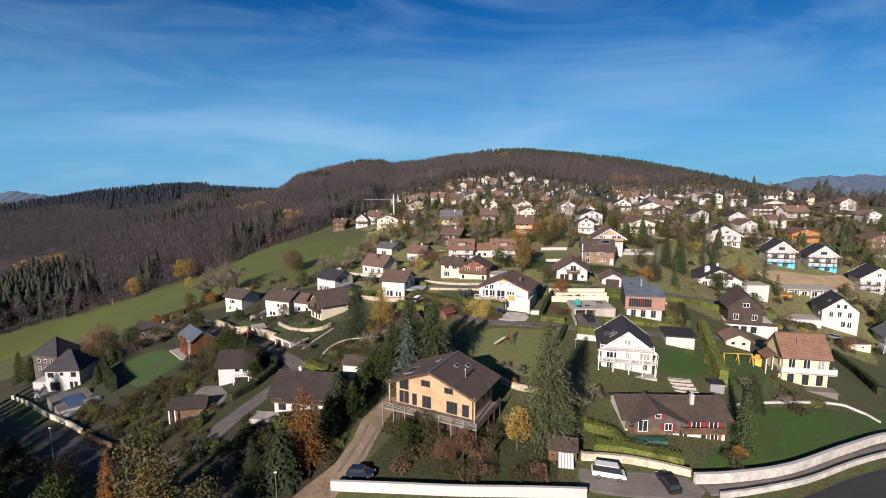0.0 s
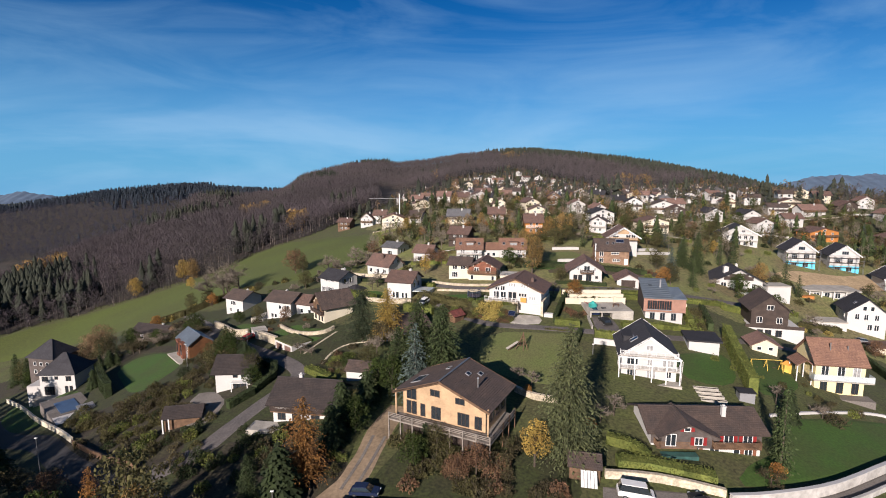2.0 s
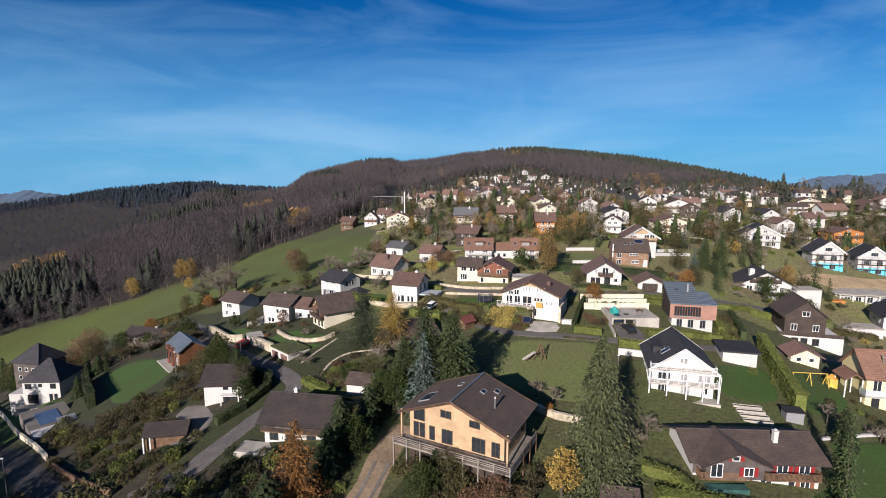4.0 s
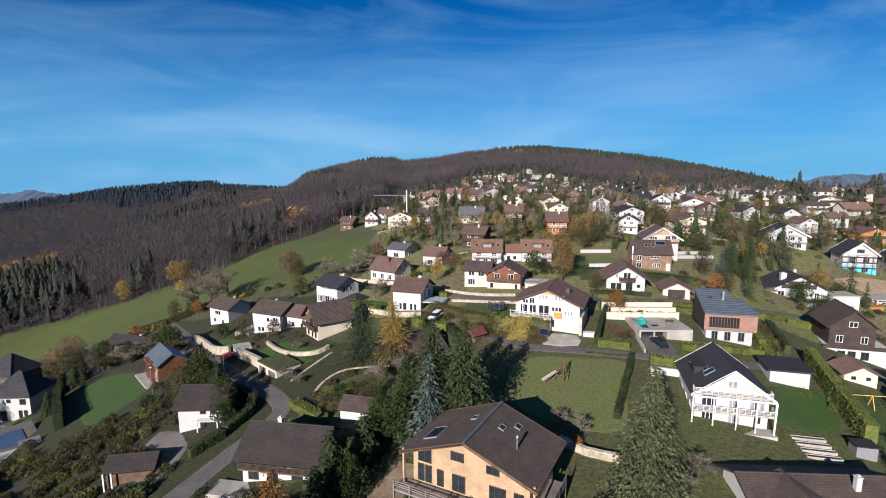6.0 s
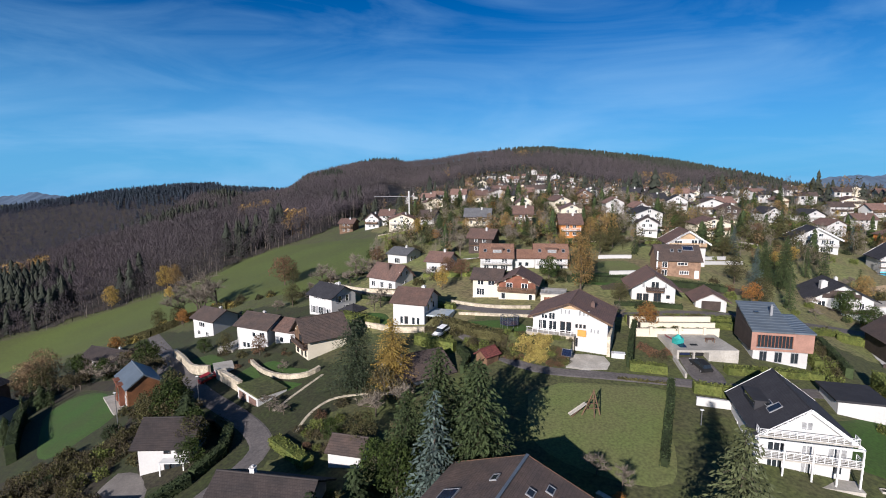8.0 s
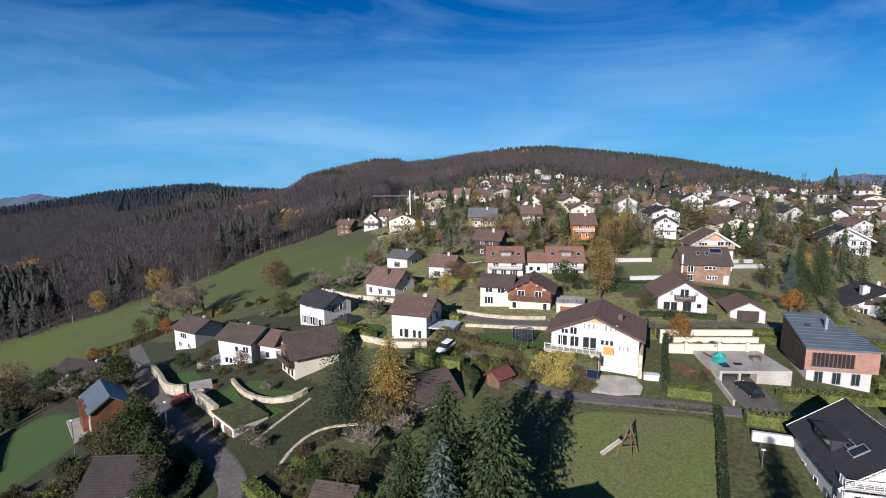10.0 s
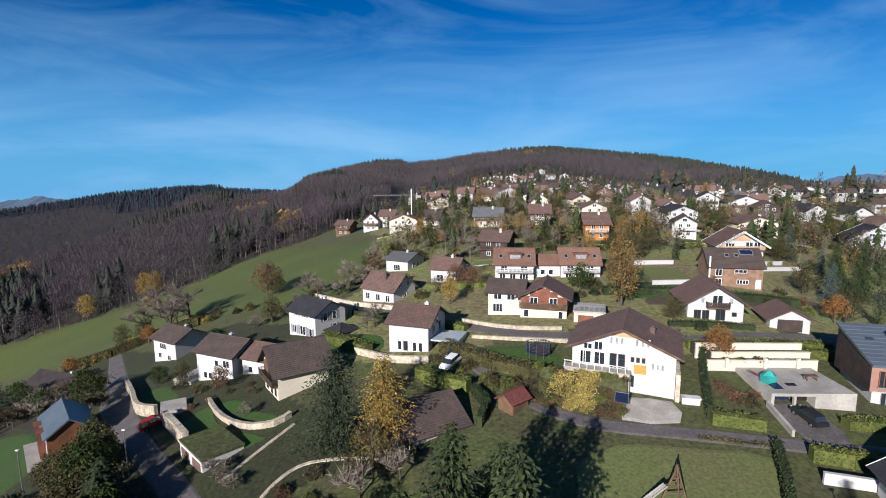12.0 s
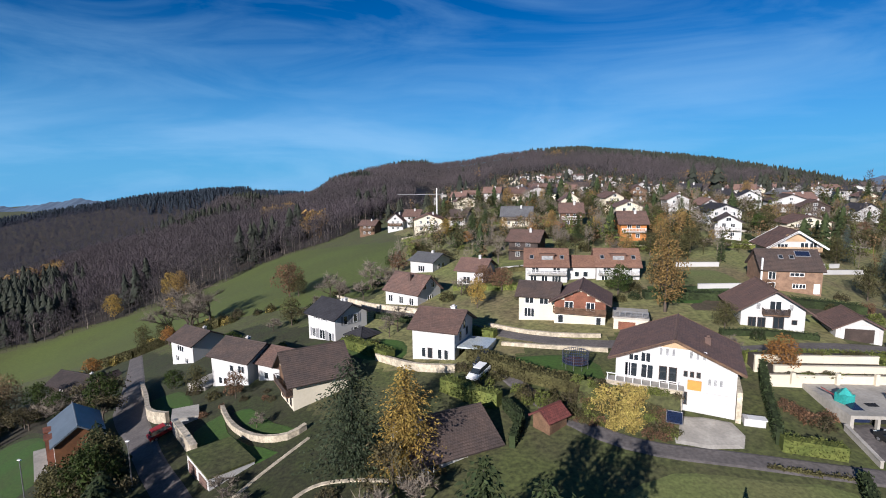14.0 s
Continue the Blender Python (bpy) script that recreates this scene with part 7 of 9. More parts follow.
patch("ground_thicket", "dark overgrown garden ground under shrubs", ((-94, 119), (-80, 122), (-66, 124), (-57, 116), (-52, 100), (-46, 87), (-60, 81), (-78, 98)), M["rough"], 0.06, 8, "ground")
patch("ground_roadside", "dark rough ground below the road", ((-172, 160), (-112, 108), (-70, 78), (-30, 58), (10, 50), (-30, 25), (-90, 40), (-172, 110)), M["rough"], 0.06, 12, "ground")
patch("ground_thicket", "dark overgrown ground beside the brown-roofed house", ((-46, 85), (-40, 90), (-20, 86), (-15, 76), (-19, 67), (-30, 68), (-44, 76)), M["rough"], 0.06, 8, "ground")
patch("ground_thicket", "shaggy green garden ground below the chalet", ((-9, 82), (2, 80), (12, 80), (18, 77), (17, 68), (4, 68), (-13, 71)), M["garden_grass"], 0.06, 8, "ground")
patch("ground_thicket", "dark rough ground behind the villas", ((-190, 205), (-160, 200), (-128, 186), (-112, 170), (-104, 156), (-120, 158), (-140, 172), (-170, 180)), M["rough"], 0.06, 8, "ground")
patch("ground_thicket", "dark overgrown ground beside the lawn", ((-112, 172), (-98, 166), (-88, 160), (-78, 150), (-84, 152), (-98, 161), (-106, 158)), M["rough"], 0.06, 8, "ground")
# dark ground colour partly stands in for tree shade beside the lane
patch("ground_thicket", "planted ground between lane and cottage, darkened partly for shade", ((-68, 133), (-60, 136), (-52, 127), (-44, 119), (-41, 109), (-47, 105), (-55, 115), (-64, 124)), M["rough"], 0.06, 8, "ground")
patch("lawn_field", "open mown field beside the chalet", ((6.0, 119), (12, 122.2), (22, 121.2), (29, 120), (26, 110), (21.5, 98), (13, 99), (5.5, 106)), M["field"], 0.05, 9)
patch("lawn_west", "smooth bright green lawn among shrubs", ((-98.5, 148.5), (-101, 156), (-97, 158.5), (-88, 154.5), (-77, 143.5), (-71.5, 135), (-73, 128.5), (-75, 123.6), (-79.5, 125), (-86, 132.5)), M["lawn"], 0.1, 8)
patch("lawn_east", "broad green lawn below the yellow house", ((57, 92), (72, 96), (86, 99), (96, 103), (92, 96), (75, 86), (55, 77), (41, 73.5), (44, 78), (53, 84)), M["lawn"], 0.1, 8)
patch("lawn_garden", "garden lawn beside the white house", ((47, 113), (60, 116), (58, 106), (53, 101.5), (46.5, 103)), M["lawn"], 0.1)
patch("lawn_garden", "garden lawn with swings near the yellow house", ((64, 116), (72, 118), (72, 108), (66, 102), (60, 100), (61, 108)), M["lawn"], 0.1)
patch("lawn_garden", "terraced lawn below the beige chalet", ((-50, 139.8), (-47.6, 144), (-43, 137.4), (-37, 132.4), (-32, 129.8), (-37.3, 127.1), (-44.2, 130.9)), M["lawn"], 0.1)
patch("lawn_garden", "small terrace lawn inside the curved wall", ((-45.6, 143.5), (-43, 144), (-36, 137.4), (-31.4, 134.6), (-35.6, 134.4), (-40, 137)), M["lawn"], 0.1)
patch("ground_soil", "brown bare garden strip below the brick house", ((30, 165.5), (50, 166.5), (70, 172), (72, 177.5), (50, 173), (32, 171)), M["bare_soil"], 0.12, category="ground")
patch("lawn_garden", "garden lawn around the white chalets", ((-69, 157), (-63.4, 158.4), (-55.4, 149.4), (-60.4, 147.6)), M["lawn"], 0.1)
patch("lawn_garden", "garden lawn with a trampoline", ((-4, 149), (8, 148), (10, 141), (5, 138), (-2, 143)), M["lawn"], 0.1)
patch("lawn_garden", "lawn in front of the brick house", ((26, 180), (44, 180), (44, 170), (26, 170)), M["lawn"], 0.1)
patch("lawn_garden", "lawn beside the slate-roofed villa", ((-140, 160), (-125, 149), (-108, 146), (-98, 128), (-108, 124), (-130, 143)), M["lawn"], 0.1)
patch("lawn_garden", "lawn behind the hedge of the white villa", ((-30, 165), (-21, 160), (-20, 152), (-27, 154), (-33, 161)), M["lawn"], 0.1)
patch("ground_dirt", "bare sandy slope below the unfinished houses", ((124, 203), (140, 211), (160, 213), (184, 222), (180, 208), (160, 200), (140, 196)), M["sand"], 0.15, category="ground")
mx = np.array((-262, -237, -211, -194, -161, -129, -111, -97, -70, -54, -36))
lo_y = np.array((262, 246, 233, 232, 225, 216, 214, 216, 204, 198, 194.0))
xs = np.linspace(-260, -36, 90)
us = np.linspace(0, 1, 40)
X = np.repeat(xs[None], 40, 0)
low_edge, top_edge = np.interp(xs, mx, lo_y), np.interp(xs, EDGE_X, EDGE_Y) + 1.0
top_edge = np.where(xs > -100, np.minimum(top_edge, 322 - 0.9 * (xs + 100)), top_edge)
Y = low_edge[None] + (top_edge - low_edge)[None] * us[:, None]
Zm = ground_z(X, Y) + 0.3 * np.minimum(1, 8 * np.minimum(us, 1 - us))[:, None] - 0.02
idx = np.arange(X.size).reshape(X.shape)
fq = np.stack([idx[:-1, :-1], idx[:-1, 1:], idx[1:, 1:], idx[1:, :-1]], -1).reshape(-1, 4)
tagged(new("ground_meadow", soup("ground_meadow", np.stack([X, Y, Zm], -1).reshape(-1, 3).tolist(), fq.tolist(), M["meadow"])), "open green sloping meadow beside the wood", "meadow", kind="structure")
path_mat = M["stone"]
for line in (((-29.4, 132.4), (-33, 126), (-35, 121.6)), ((-14, 121.6), (-21, 122.8), (-25.5, 122.4), (-28, 119), (-28.8, 114))):
    strip("garden_path", "narrow pale stone garden path", line, (0.7, 0.7), path_mat, 0.1, "path", step=1.0)

wall_run("garden_wall", "long white rendered wall above the road", ((-16.5, 69.2), (-7, 67.6), (4, 66.3), (20.2, 65.8)), 1.5, 0.35, M["render_white"], 2)
wall_run("garden_wall", "pale stone wall by the parking place", ((21.5, 73.8), (29, 73.4), (37.5, 71.4)), 1.1, 0.5, M["stone"], 1.5)
wall_run("road_parapet", "tall white concrete parapet beside the road", ((37.4, 70.0), (44, 71.2), (55, 74.8), (70, 82.6), (84, 90.0), (104, 99.0), (140, 114)), 1.5, 0.5, M["pale_concrete"], 2.5, cap=M["render_white"])
strip("pavement_road", "pale gravel strip between parapet and road", ((38.6, 68.6), (45.5, 70.2), (56, 73.9), (70.5, 81.4), (85, 88.7), (105, 97.6), (140, 112.4)), (2.2, 2.2), M["gravel"], 0.1, "pavement")
wall_run("guard_rail", "low weathered concrete barrier beside the road", ((40, 67.4), (47, 69.4), (57, 73.2), (71, 80.4), (86, 87.6), (106, 96.4), (141, 111)), 0.8, 0.3, M["pale_concrete"], 1.5)
wall_run("garden_wall", "thin white kerb across the lawn", ((56.5, 92.6), (70, 97), (84, 100.6), (88, 96.4)), 0.35, 0.3, M["render_white"])
wall_run("garden_wall", "cream wall along the road below the villa", ((-150, 168), (-128, 148.6), (-106, 128), (-88, 112.6), (-79, 104.6)), 1.2, 0.35, M["render_cream"], 2)
wall_run("garden_fence", "weathered board fence along the road", ((-78, 103.4), (-66, 94), (-54, 86.4)), 1.1, 0.15, M["wood"], 1)
wall_run("retaining_wall", "honey-coloured stone retaining wall beside the lane", ((-76, 165), (-69, 156.4), (-62.4, 148), (-57, 144.6)), 1.9, 0.6, M["stone"], 1.5)
wall_run("retaining_wall", "rough white stone retaining wall", ((-53.4, 141), (-49, 136.4), (-44.8, 131.8)), 2.0, 0.8, M["stone"], 1.5)
wall_run("garden_wall", "curved pale stone garden wall", ((-48, 145), (-44, 139.6), (-40, 135.6), (-36, 133.2), (-32.4, 132.8), (-30.6, 134.6)), 0.8, 0.5, M["stone"], 1.2)
wall_run("garden_wall", "long pale wall below the cottage", ((-45, 198), (-38, 189.6), (-32, 183), (-26, 178), (-20, 173.4)), 1.0, 0.4, M["stone"], 1.5)
wall_run("garden_wall", "sunlit stone edging around the villa garden", ((-25, 153.6), (-20.5, 149.8), (-16.6, 147.2), (-11.2, 145.6)), 1.1, 0.5, M["stone"], 1.6)
wall_run("garden_wall", "low stone wall in front of the timber chalet", ((-6, 162), (0.2, 157.6), (6, 155.2), (12, 154.2)), 0.6, 0.4, M["stone"], 1.2)
wall_run("garden_wall", "low stone street wall under the trampoline garden", ((-4, 153.6), (3, 151.2), (12, 148.9)), 0.5, 0.4, M["stone"], 1.2)
wall_run("garden_wall", "white wall behind the gallery house", ((31.4, 115.6), (36.4, 114.8)), 1.2, 0.3, M["render_white"])
wall_run("garden_wall", "rough stone edge beside the chalet", ((11.5, 96), (14.5, 93.4), (18.6, 92)), 1.0, 0.6, M["stone"])
for line in (((37.7, 194.4), (48, 196)), ((36.4, 178.2), (42.8, 179.3), (47.5, 180.3)), ((71, 201), (81, 205.7)), ((68.6, 195.7), (85, 203))):
    wall_run("garden_wall", "long pale concrete terrace wall beside the brick house", line, 1.0, 0.3, M["render_white"])
patch("lawn_garden", "terraced lawn between pale walls beside the brick house", ((34, 180.5), (35, 190), (46, 193), (47, 182)), M["field"], 0.1)
hg, rg = house("double_garage", "white double garage set in the bank with pink doors", -41.4, 126.8, -5.6, -42, 7.6, 5.5, 2.5, "flat", 0, 0.05, "render_white", "grass", 2, category="garage")
for u in (-1.9, 1.9):
    add_door(hg, "f", u, 0, 2.7, 2.0, (7.6, 5.5), M["tile_pink"], name="garage_door")
house("shed", "small white concrete shed by the lane", -53.0, 143.0, -7.6, 30, 3.6, 4.0, 2.1, "flat", 0, 0.1, "render_white", "concrete", 2, category="shed")

# ---- cars and garden things ----
def car(name, label, x, y, rot, paint, van=False):
    """A car on four wheels: lower body, cabin with glass, lamps."""
    c = tagged(new(name), label, "van" if van else "car")
    L, W, H, roof = (4.9, 1.9, 1.05, 1.95) if van else (4.3, 1.76, 0.85, 1.45)
    zx = (gz(x + math.cos(radians(rot)) * 1.3, y + math.sin(radians(rot)) * 1.3) - gz(x - math.cos(radians(rot)) * 1.3, y - math.sin(radians(rot)) * 1.3)) / 2.6
    c.matrix_basis = pose(x, y, gz(x, y) + 0.13, 0, -math.degrees(math.atan(zx)), rot)
    bm = bmesh.new()
    prof = ((-L / 2, 0.3), (-L / 2, H * 0.9), (-L / 2 + 0.15, H), (L / 2 - 0.9, H * 0.97), (L / 2 - 0.1, H * 0.8), (L / 2, 0.55), (L / 2 - 0.05, 0.3))
    a = [bm.verts.new((px, -W / 2, pz)) for px, pz in prof]
    b = [bm.verts.new((px, W / 2, pz)) for px, pz in prof]
    bm.faces.new(a)
    bm.faces.new(b[::-1])
    for k in range(len(prof)):
        bm.faces.new((a[k], b[k], b[(k + 1) % len(prof)], a[(k + 1) % len(prof)]))
    bmesh.ops.bevel(bm, geom=list(bm.edges), offset=0.06, segments=2, affect="EDGES")
    body = part("body", bm, paint, c)
    x0, x1 = (-L / 2 + 0.1, L / 2 - 0.55) if van else (-L / 2 + 0.35, L / 2 - 1.0)
    bm = bmesh.new()
    lo = [bm.verts.new((px, py, H - 0.05)) for px, py in ((x0, -W / 2 + 0.08), (x1, -W / 2 + 0.08), (x1, W / 2 - 0.08), (x0, W / 2 - 0.08))]
    hi = [bm.verts.new((px, py, roof - 0.1)) for px, py in ((x0 + 0.3, -W / 2 + 0.25), (x1 - 0.7, -W / 2 + 0.25), (x1 - 0.7, W / 2 - 0.25), (x0 + 0.3, W / 2 - 0.25))]
    for k in range(4):
        bm.faces.new((lo[k], lo[(k + 1) % 4], hi[(k + 1) % 4], hi[k]))
    bm.faces.new(hi)
    part("window", bm, M["glass"], c)
    bm = boxes((x0 + 0.27, x1 - 0.66, -W / 2 + 0.22, W / 2 - 0.22, roof - 0.1, roof))
    bmesh.ops.bevel(bm, geom=list(bm.edges), offset=0.04, segments=2, affect="EDGES")
    part("roof", bm, paint, c)
    for wx in (-L * 0.31, L * 0.31):
        for sy in (-1, 1):
            bm = bmesh.new()
            tube(bm, (wx, sy * (W / 2 - 0.2), 0.2), (wx, sy * (W / 2 + 0.01), 0.2), 0.32, 0.32, 14)
            wh = part("wheel", bm, M["black"], c)
            bm = bmesh.new()
            tube(bm, (wx, sy * (W / 2 - 0.01), 0.2), (wx, sy * (W / 2 + 0.025), 0.2), 0.19, 0.17, 10)
            part("rim", bm, M["metal"], wh)
    for sy in (-1, 1):
        part("headlight", boxes((L / 2 - 0.1, L / 2 - 0.01, sy * W * 0.36 - 0.16, sy * W * 0.36 + 0.16, 0.55, 0.7)), M["rail_glass"], c)
    return c


silver = material("silver_car_paint", (0.5, 0.51, 0.52), 0.3, metal=0.5, vary=0.03)
dark_blue = material("dark_blue_car_paint", (0.015, 0.022, 0.05), 0.25, vary=0.03)
car("van", "white passenger van parked beside the hedge", 24.6, 70.2, -10, M["white"], True)
car("car", "dark blue car parked on the driveway", -12.4, 71.6, -10, dark_blue)
car("car", "black car parked behind the wall", 33.0, 69.0, 100, M["black"])
car("car", "red car parked beside the lane", -55.4, 141.2, 50, M["red_paint"])
car("car", "white car parked before the carport", -7.6, 143.6, -120, M["white"])
car("car", "dark car standing in the carport", -7.0, 147.6, -110, dark_blue)
car("car", "dark car parked on the garage ramp", 37.2, 127.0, 100, M["black"])
car("car", "dark car inside the double garage", 36.2, 133.0, 90, dark_blue)
car("car", "dark car inside the double garage", 38.6, 133.0, 90, M["black"])
car("car", "grey car parked by the gable house", 128.0, 160.5, 10, M["grey_paint"])

sw = tagged(new("swing_frame"), "leaning wooden pole tripod with slide on the field", "climbing frame")
sw.matrix_basis = pose(15.0, 113.0, gz(15.0, 113.0))
for (ax, ay, bx, by, z1) in ((-1.4, -0.6, 0.5, 0.2, 3.4), (1.3, -0.7, 0.4, 0.1, 3.5), (0.9, 1.3, 0.45, 0.1, 3.6), (-0.2, 1.2, 0.4, 0.15, 3.3), (0.3, -1.2, 0.42, 0.1, 3.3), (-3.0, -1.0, 0.0, 0.1, 1.9)):
    bm = bmesh.new()
    tube(bm, (ax, ay, -0.2), (bx, by, z1), 0.09, 0.07, 6)
    part("pole", bm, M["wood"], sw)
for z1 in (0.8, 1.5, 2.2):
    bm = bmesh.new()
    tube(bm, (-1.1 + z1 * 0.4, -0.6 + z1 * 0.2, z1), (1.2 - z1 * 0.2, -0.5 + z1 * 0.2, z1 + 0.1), 0.06, 0.06, 6)
    part("rung", bm, M["wood"], sw)
sl = part("slide", boxes((-0.25, 0.25, -1.5, 1.5, 0, 0.06), (-0.29, -0.25, -1.5, 1.5, 0, 0.2), (0.25, 0.29, -1.5, 1.5, 0, 0.2)), M["concrete"], sw)
sl.matrix_basis = pose(-2.0, -0.7, 0.9, 26, 0, -70)
tp = tagged(new("trampoline"), "round dark blue garden trampoline with safety net", "trampoline")
tp.matrix_basis = pose(6.4, 144.6, gz(6.4, 144.6))
bm = bmesh.new()
tube(bm, (0, 0, 0.75), (0, 0, 0.85), 1.9, 1.9, 20)
part("mat", bm, M["solar"], tp)
navy = material("navy_net", (0.02, 0.03, 0.06), 0.8)
for k in range(10):
    bm = bmesh.new()
    a = 0.6283 * k
    tube(bm, (1.9 * math.cos(a), 1.9 * math.sin(a), 0), (1.9 * math.cos(a), 1.9 * math.sin(a), 2.5), 0.035, 0.035, 5)
    part("pole", bm, M["metal"], tp)
bm = bmesh.new()
for k in range(40):
    a, b = 0.15708 * k, 0.15708 * (k + 1)
    for z0 in (0.85, 1.3, 1.75, 2.2):
        tube(bm, (1.88 * math.cos(a), 1.88 * math.sin(a), z0), (1.88 * math.cos(b), 1.88 * math.sin(b), z0), 0.05, 0.05, 4)
    tube(bm, (1.88 * math.cos(a), 1.88 * math.sin(a), 0.8), (1.88 * math.cos(a), 1.88 * math.sin(a), 2.3), 0.03, 0.03, 4)
part("net", bm, navy, tp)
st = tagged(new("solar_stand"), "solar panels on a low stone garden stand", "solar panel")
st.matrix_basis = pose(12.9, 130.4, gz(12.9, 130.4), 0, 0, -16)
part("base", boxes((-1.7, 1.7, -0.3, 1.3, -0.6, 0.7)), M["stone"], st)
for sx in (-0.85, 0.85):
    pn = part("panel", boxes((-0.8, 0.8, -1.1, 1.1, 0, 0.06)), M["solar"], st)
    pn.matrix_basis = pose(sx, 0.5, 1.5, 42, 0, 0)
tb = tagged(new("garden_crate"), "white box and bin beside the driveway", "box")
tb.matrix_basis = pose(24.0, 129.6, gz(24.0, 129.6), 0, 0, -12)
part("box", boxes((-1.1, 1.1, 0, 1.2, 0, 0.9)), M["render_white"], tb)
part("lid", boxes((-0.7, 1.2, -0.3, 0.9, 0.9, 1.0)), M["white"], tb)
pl = tagged(new("play_house"), "teal plastic play house with a red slide", "play house")
pl.matrix_basis = pose(36.0, 133.6, 4.1, 0, 0, 20)
teal = material("teal_plastic", (0.04, 0.3, 0.27), 0.45)
part("wall", boxes((-0.7, 0.7, -0.7, 0.7, 0, 1.1)), teal, pl)
bm = bmesh.new()
tube(bm, (0, 0, 1.1), (0, 0, 1.8), 1.05, 0.05, 4)
part("roof", bm, teal, pl)
ps = part("slide", boxes((-0.25, 0.25, -1.1, 1.1, 0, 0.08)), M["red_paint"], pl)
ps.matrix_basis = pose(-0.6, 1.3, 0.7, 30, 0, 60)
sg = tagged(new("garden_swing"), "yellow wooden swing frame with orange play house", "swing")
sg.matrix_basis = pose(67.5, 112.0, gz(67.5, 112.0), 0, 0, -8)
ylw = material("yellow_varnished_wood", (0.6, 0.42, 0.08), 0.6)
for x in (-3.0, 0, 3.0):
    for sy in (-1, 1):
        bm = bmesh.new()
        tube(bm, (x, sy * 1.1, -0.3), (x, 0, 2.2), 0.07, 0.06, 6)
        part("leg", bm, ylw, sg)
bm = bmesh.new()
tube(bm, (-3.2, 0, 2.2), (3.2, 0, 2.2), 0.07, 0.07, 6)
part("beam", bm, ylw, sg)
for x in (-1.8, 1.6):
    part("seat", boxes((x - 0.3, x + 0.3, -0.12, 0.12, 0.45, 0.5)), M["wood"], sg)
ph = tagged(new("play_tower"), "yellow play tower with an orange roof", "play house")
ph.matrix_basis = pose(72.6, 113.0, gz(72.6, 113.0), 0, 0, -8)
part("tower", boxes((-0.7, 0.7, -0.7, 0.7, -0.3, 1.7)), ylw, ph)
bm = bmesh.new()
tube(bm, (0, 0, 1.7), (0, 0, 2.5), 1.2, 0.3, 4)
part("roof", bm, M["door_orange"], ph)
sh = tagged(new("tool_shed"), "small grey-blue tool shed behind the roof", "shed")
sh.matrix_basis = pose(54.6, 96.4, gz(54.6, 96.4), 0, 0, -12)
part("body", boxes((-1.3, 1.3, 0, 2.2, -0.8, 1.8)), M["grey_paint"], sh)
part("roof", boxes((-1.5, 1.5, -0.2, 2.4, 1.8, 1.95)), M["tile_dark"], sh)
for k in range(4):
    bd = tagged(new("raised_bed"), "narrow raised vegetable bed with timber edges", "garden bed", "vegetable beds")
    bd.matrix_basis = pose(47.8 + 0.15 * k, 95.2 + 1.35 * k, gz(48, 96 + 1.35 * k) + 0.05, 0, 0, -12)
    part("edge", boxes((-2.2, 2.2, -0.4, -0.32, -0.3, 0.3), (-2.2, 2.2, 0.32, 0.4, -0.3, 0.3), (-2.2, -2.12, -0.32, 0.32, -0.3, 0.3), (2.12, 2.2, -0.32, 0.32, -0.3, 0.3)), M["concrete"], bd)
    part("soil", boxes((-2.12, 2.12, -0.32, 0.32, -0.3, 0.2)), M["soil"], bd)
pool = tagged(new("pool_terrace"), "covered blue swimming pool in a pale stone terrace", "pool")
pool.matrix_basis = pose(-97.0, 127.5, gz(-97, 127.5) + 0.9, 0, 0, -42)
part("terrace", boxes((-9, 9, -4.5, 4.5, -3, 0)), M["gravel"], pool)
part("cover", boxes((-5.5, 2.5, -2.2, 2.2, 0.003, 0.12)), M["pool"], pool)
part("deck", boxes((4.2, 8.8, -4.2, 4.2, 0.003, 0.1)), M["render_grey"], pool)
for x, y, h in ((-66.5, 128.5, 7.0), (-50.5, 127.4, 6.5), (29.8, 110.5, 2.2), (-24.5, 69.0, 4.0), (-76.0, 92.5, 8.0)):
    lp = tagged(new("utility_pole"), "slim grey pole standing beside the gardens", "pole")
    lp.matrix_basis = pose(x, y, gz(x, y))
    bm = bmesh.new()
    tube(bm, (0, 0, -0.4), (0, 0, h), 0.09, 0.06, 7)
    part("shaft", bm, M["metal"], lp)
    part("cap", boxes((-0.22, 0.22, -0.12, 0.12, h, h + 0.12)), M["white"], lp)
cr = tagged(new("tower_crane"), "distant pale tower crane above the houses", "crane")
cr.matrix_basis = pose(-28, 292, gz(-28, 292))
bm = boxes((-0.2, 0.2, -0.2, 0.2, 0, 16))
part("mast", bm, M["white"], cr)
part("jib", boxes((-17, 3, -0.1, 0.1, 13.3, 13.5)), M["grey_paint"], cr)
part("counterweight", boxes((2.2, 4.2, -0.5, 0.5, 12.2, 13.2)), M["concrete"], cr)

# ---- hedges ----
hedge(((24.8, 125.8), (30.6, 124.6)), 1.4, 1.5, "hedge", "leafy green hedge beside the lane", seed=2)
hedge(((31.6, 143.6), (28.2, 135.5), (24.9, 126.4)), 0.8, 2.0, "hedge_dark", "dark clipped hedge between two gardens", seed=3)
hedge(((41.0, 126.0), (46.5, 126.4), (58, 127.4)), 1.6, 1.2, "hedge", "light green hedge below the modern house", seed=4)
hedge(((32.6, 119.4), (36.5, 118.7), (41.5, 118.6)), 1.4, 1.6, "hedge", "light green hedge beside the lane", seed=5)
hedge(((29.8, 121), (27.6, 115.6), (24.8, 109.6), (21.2, 101.5)), 1.0, 1.3, "hedge_dark", "rough dark hedge along the field", seed=6)
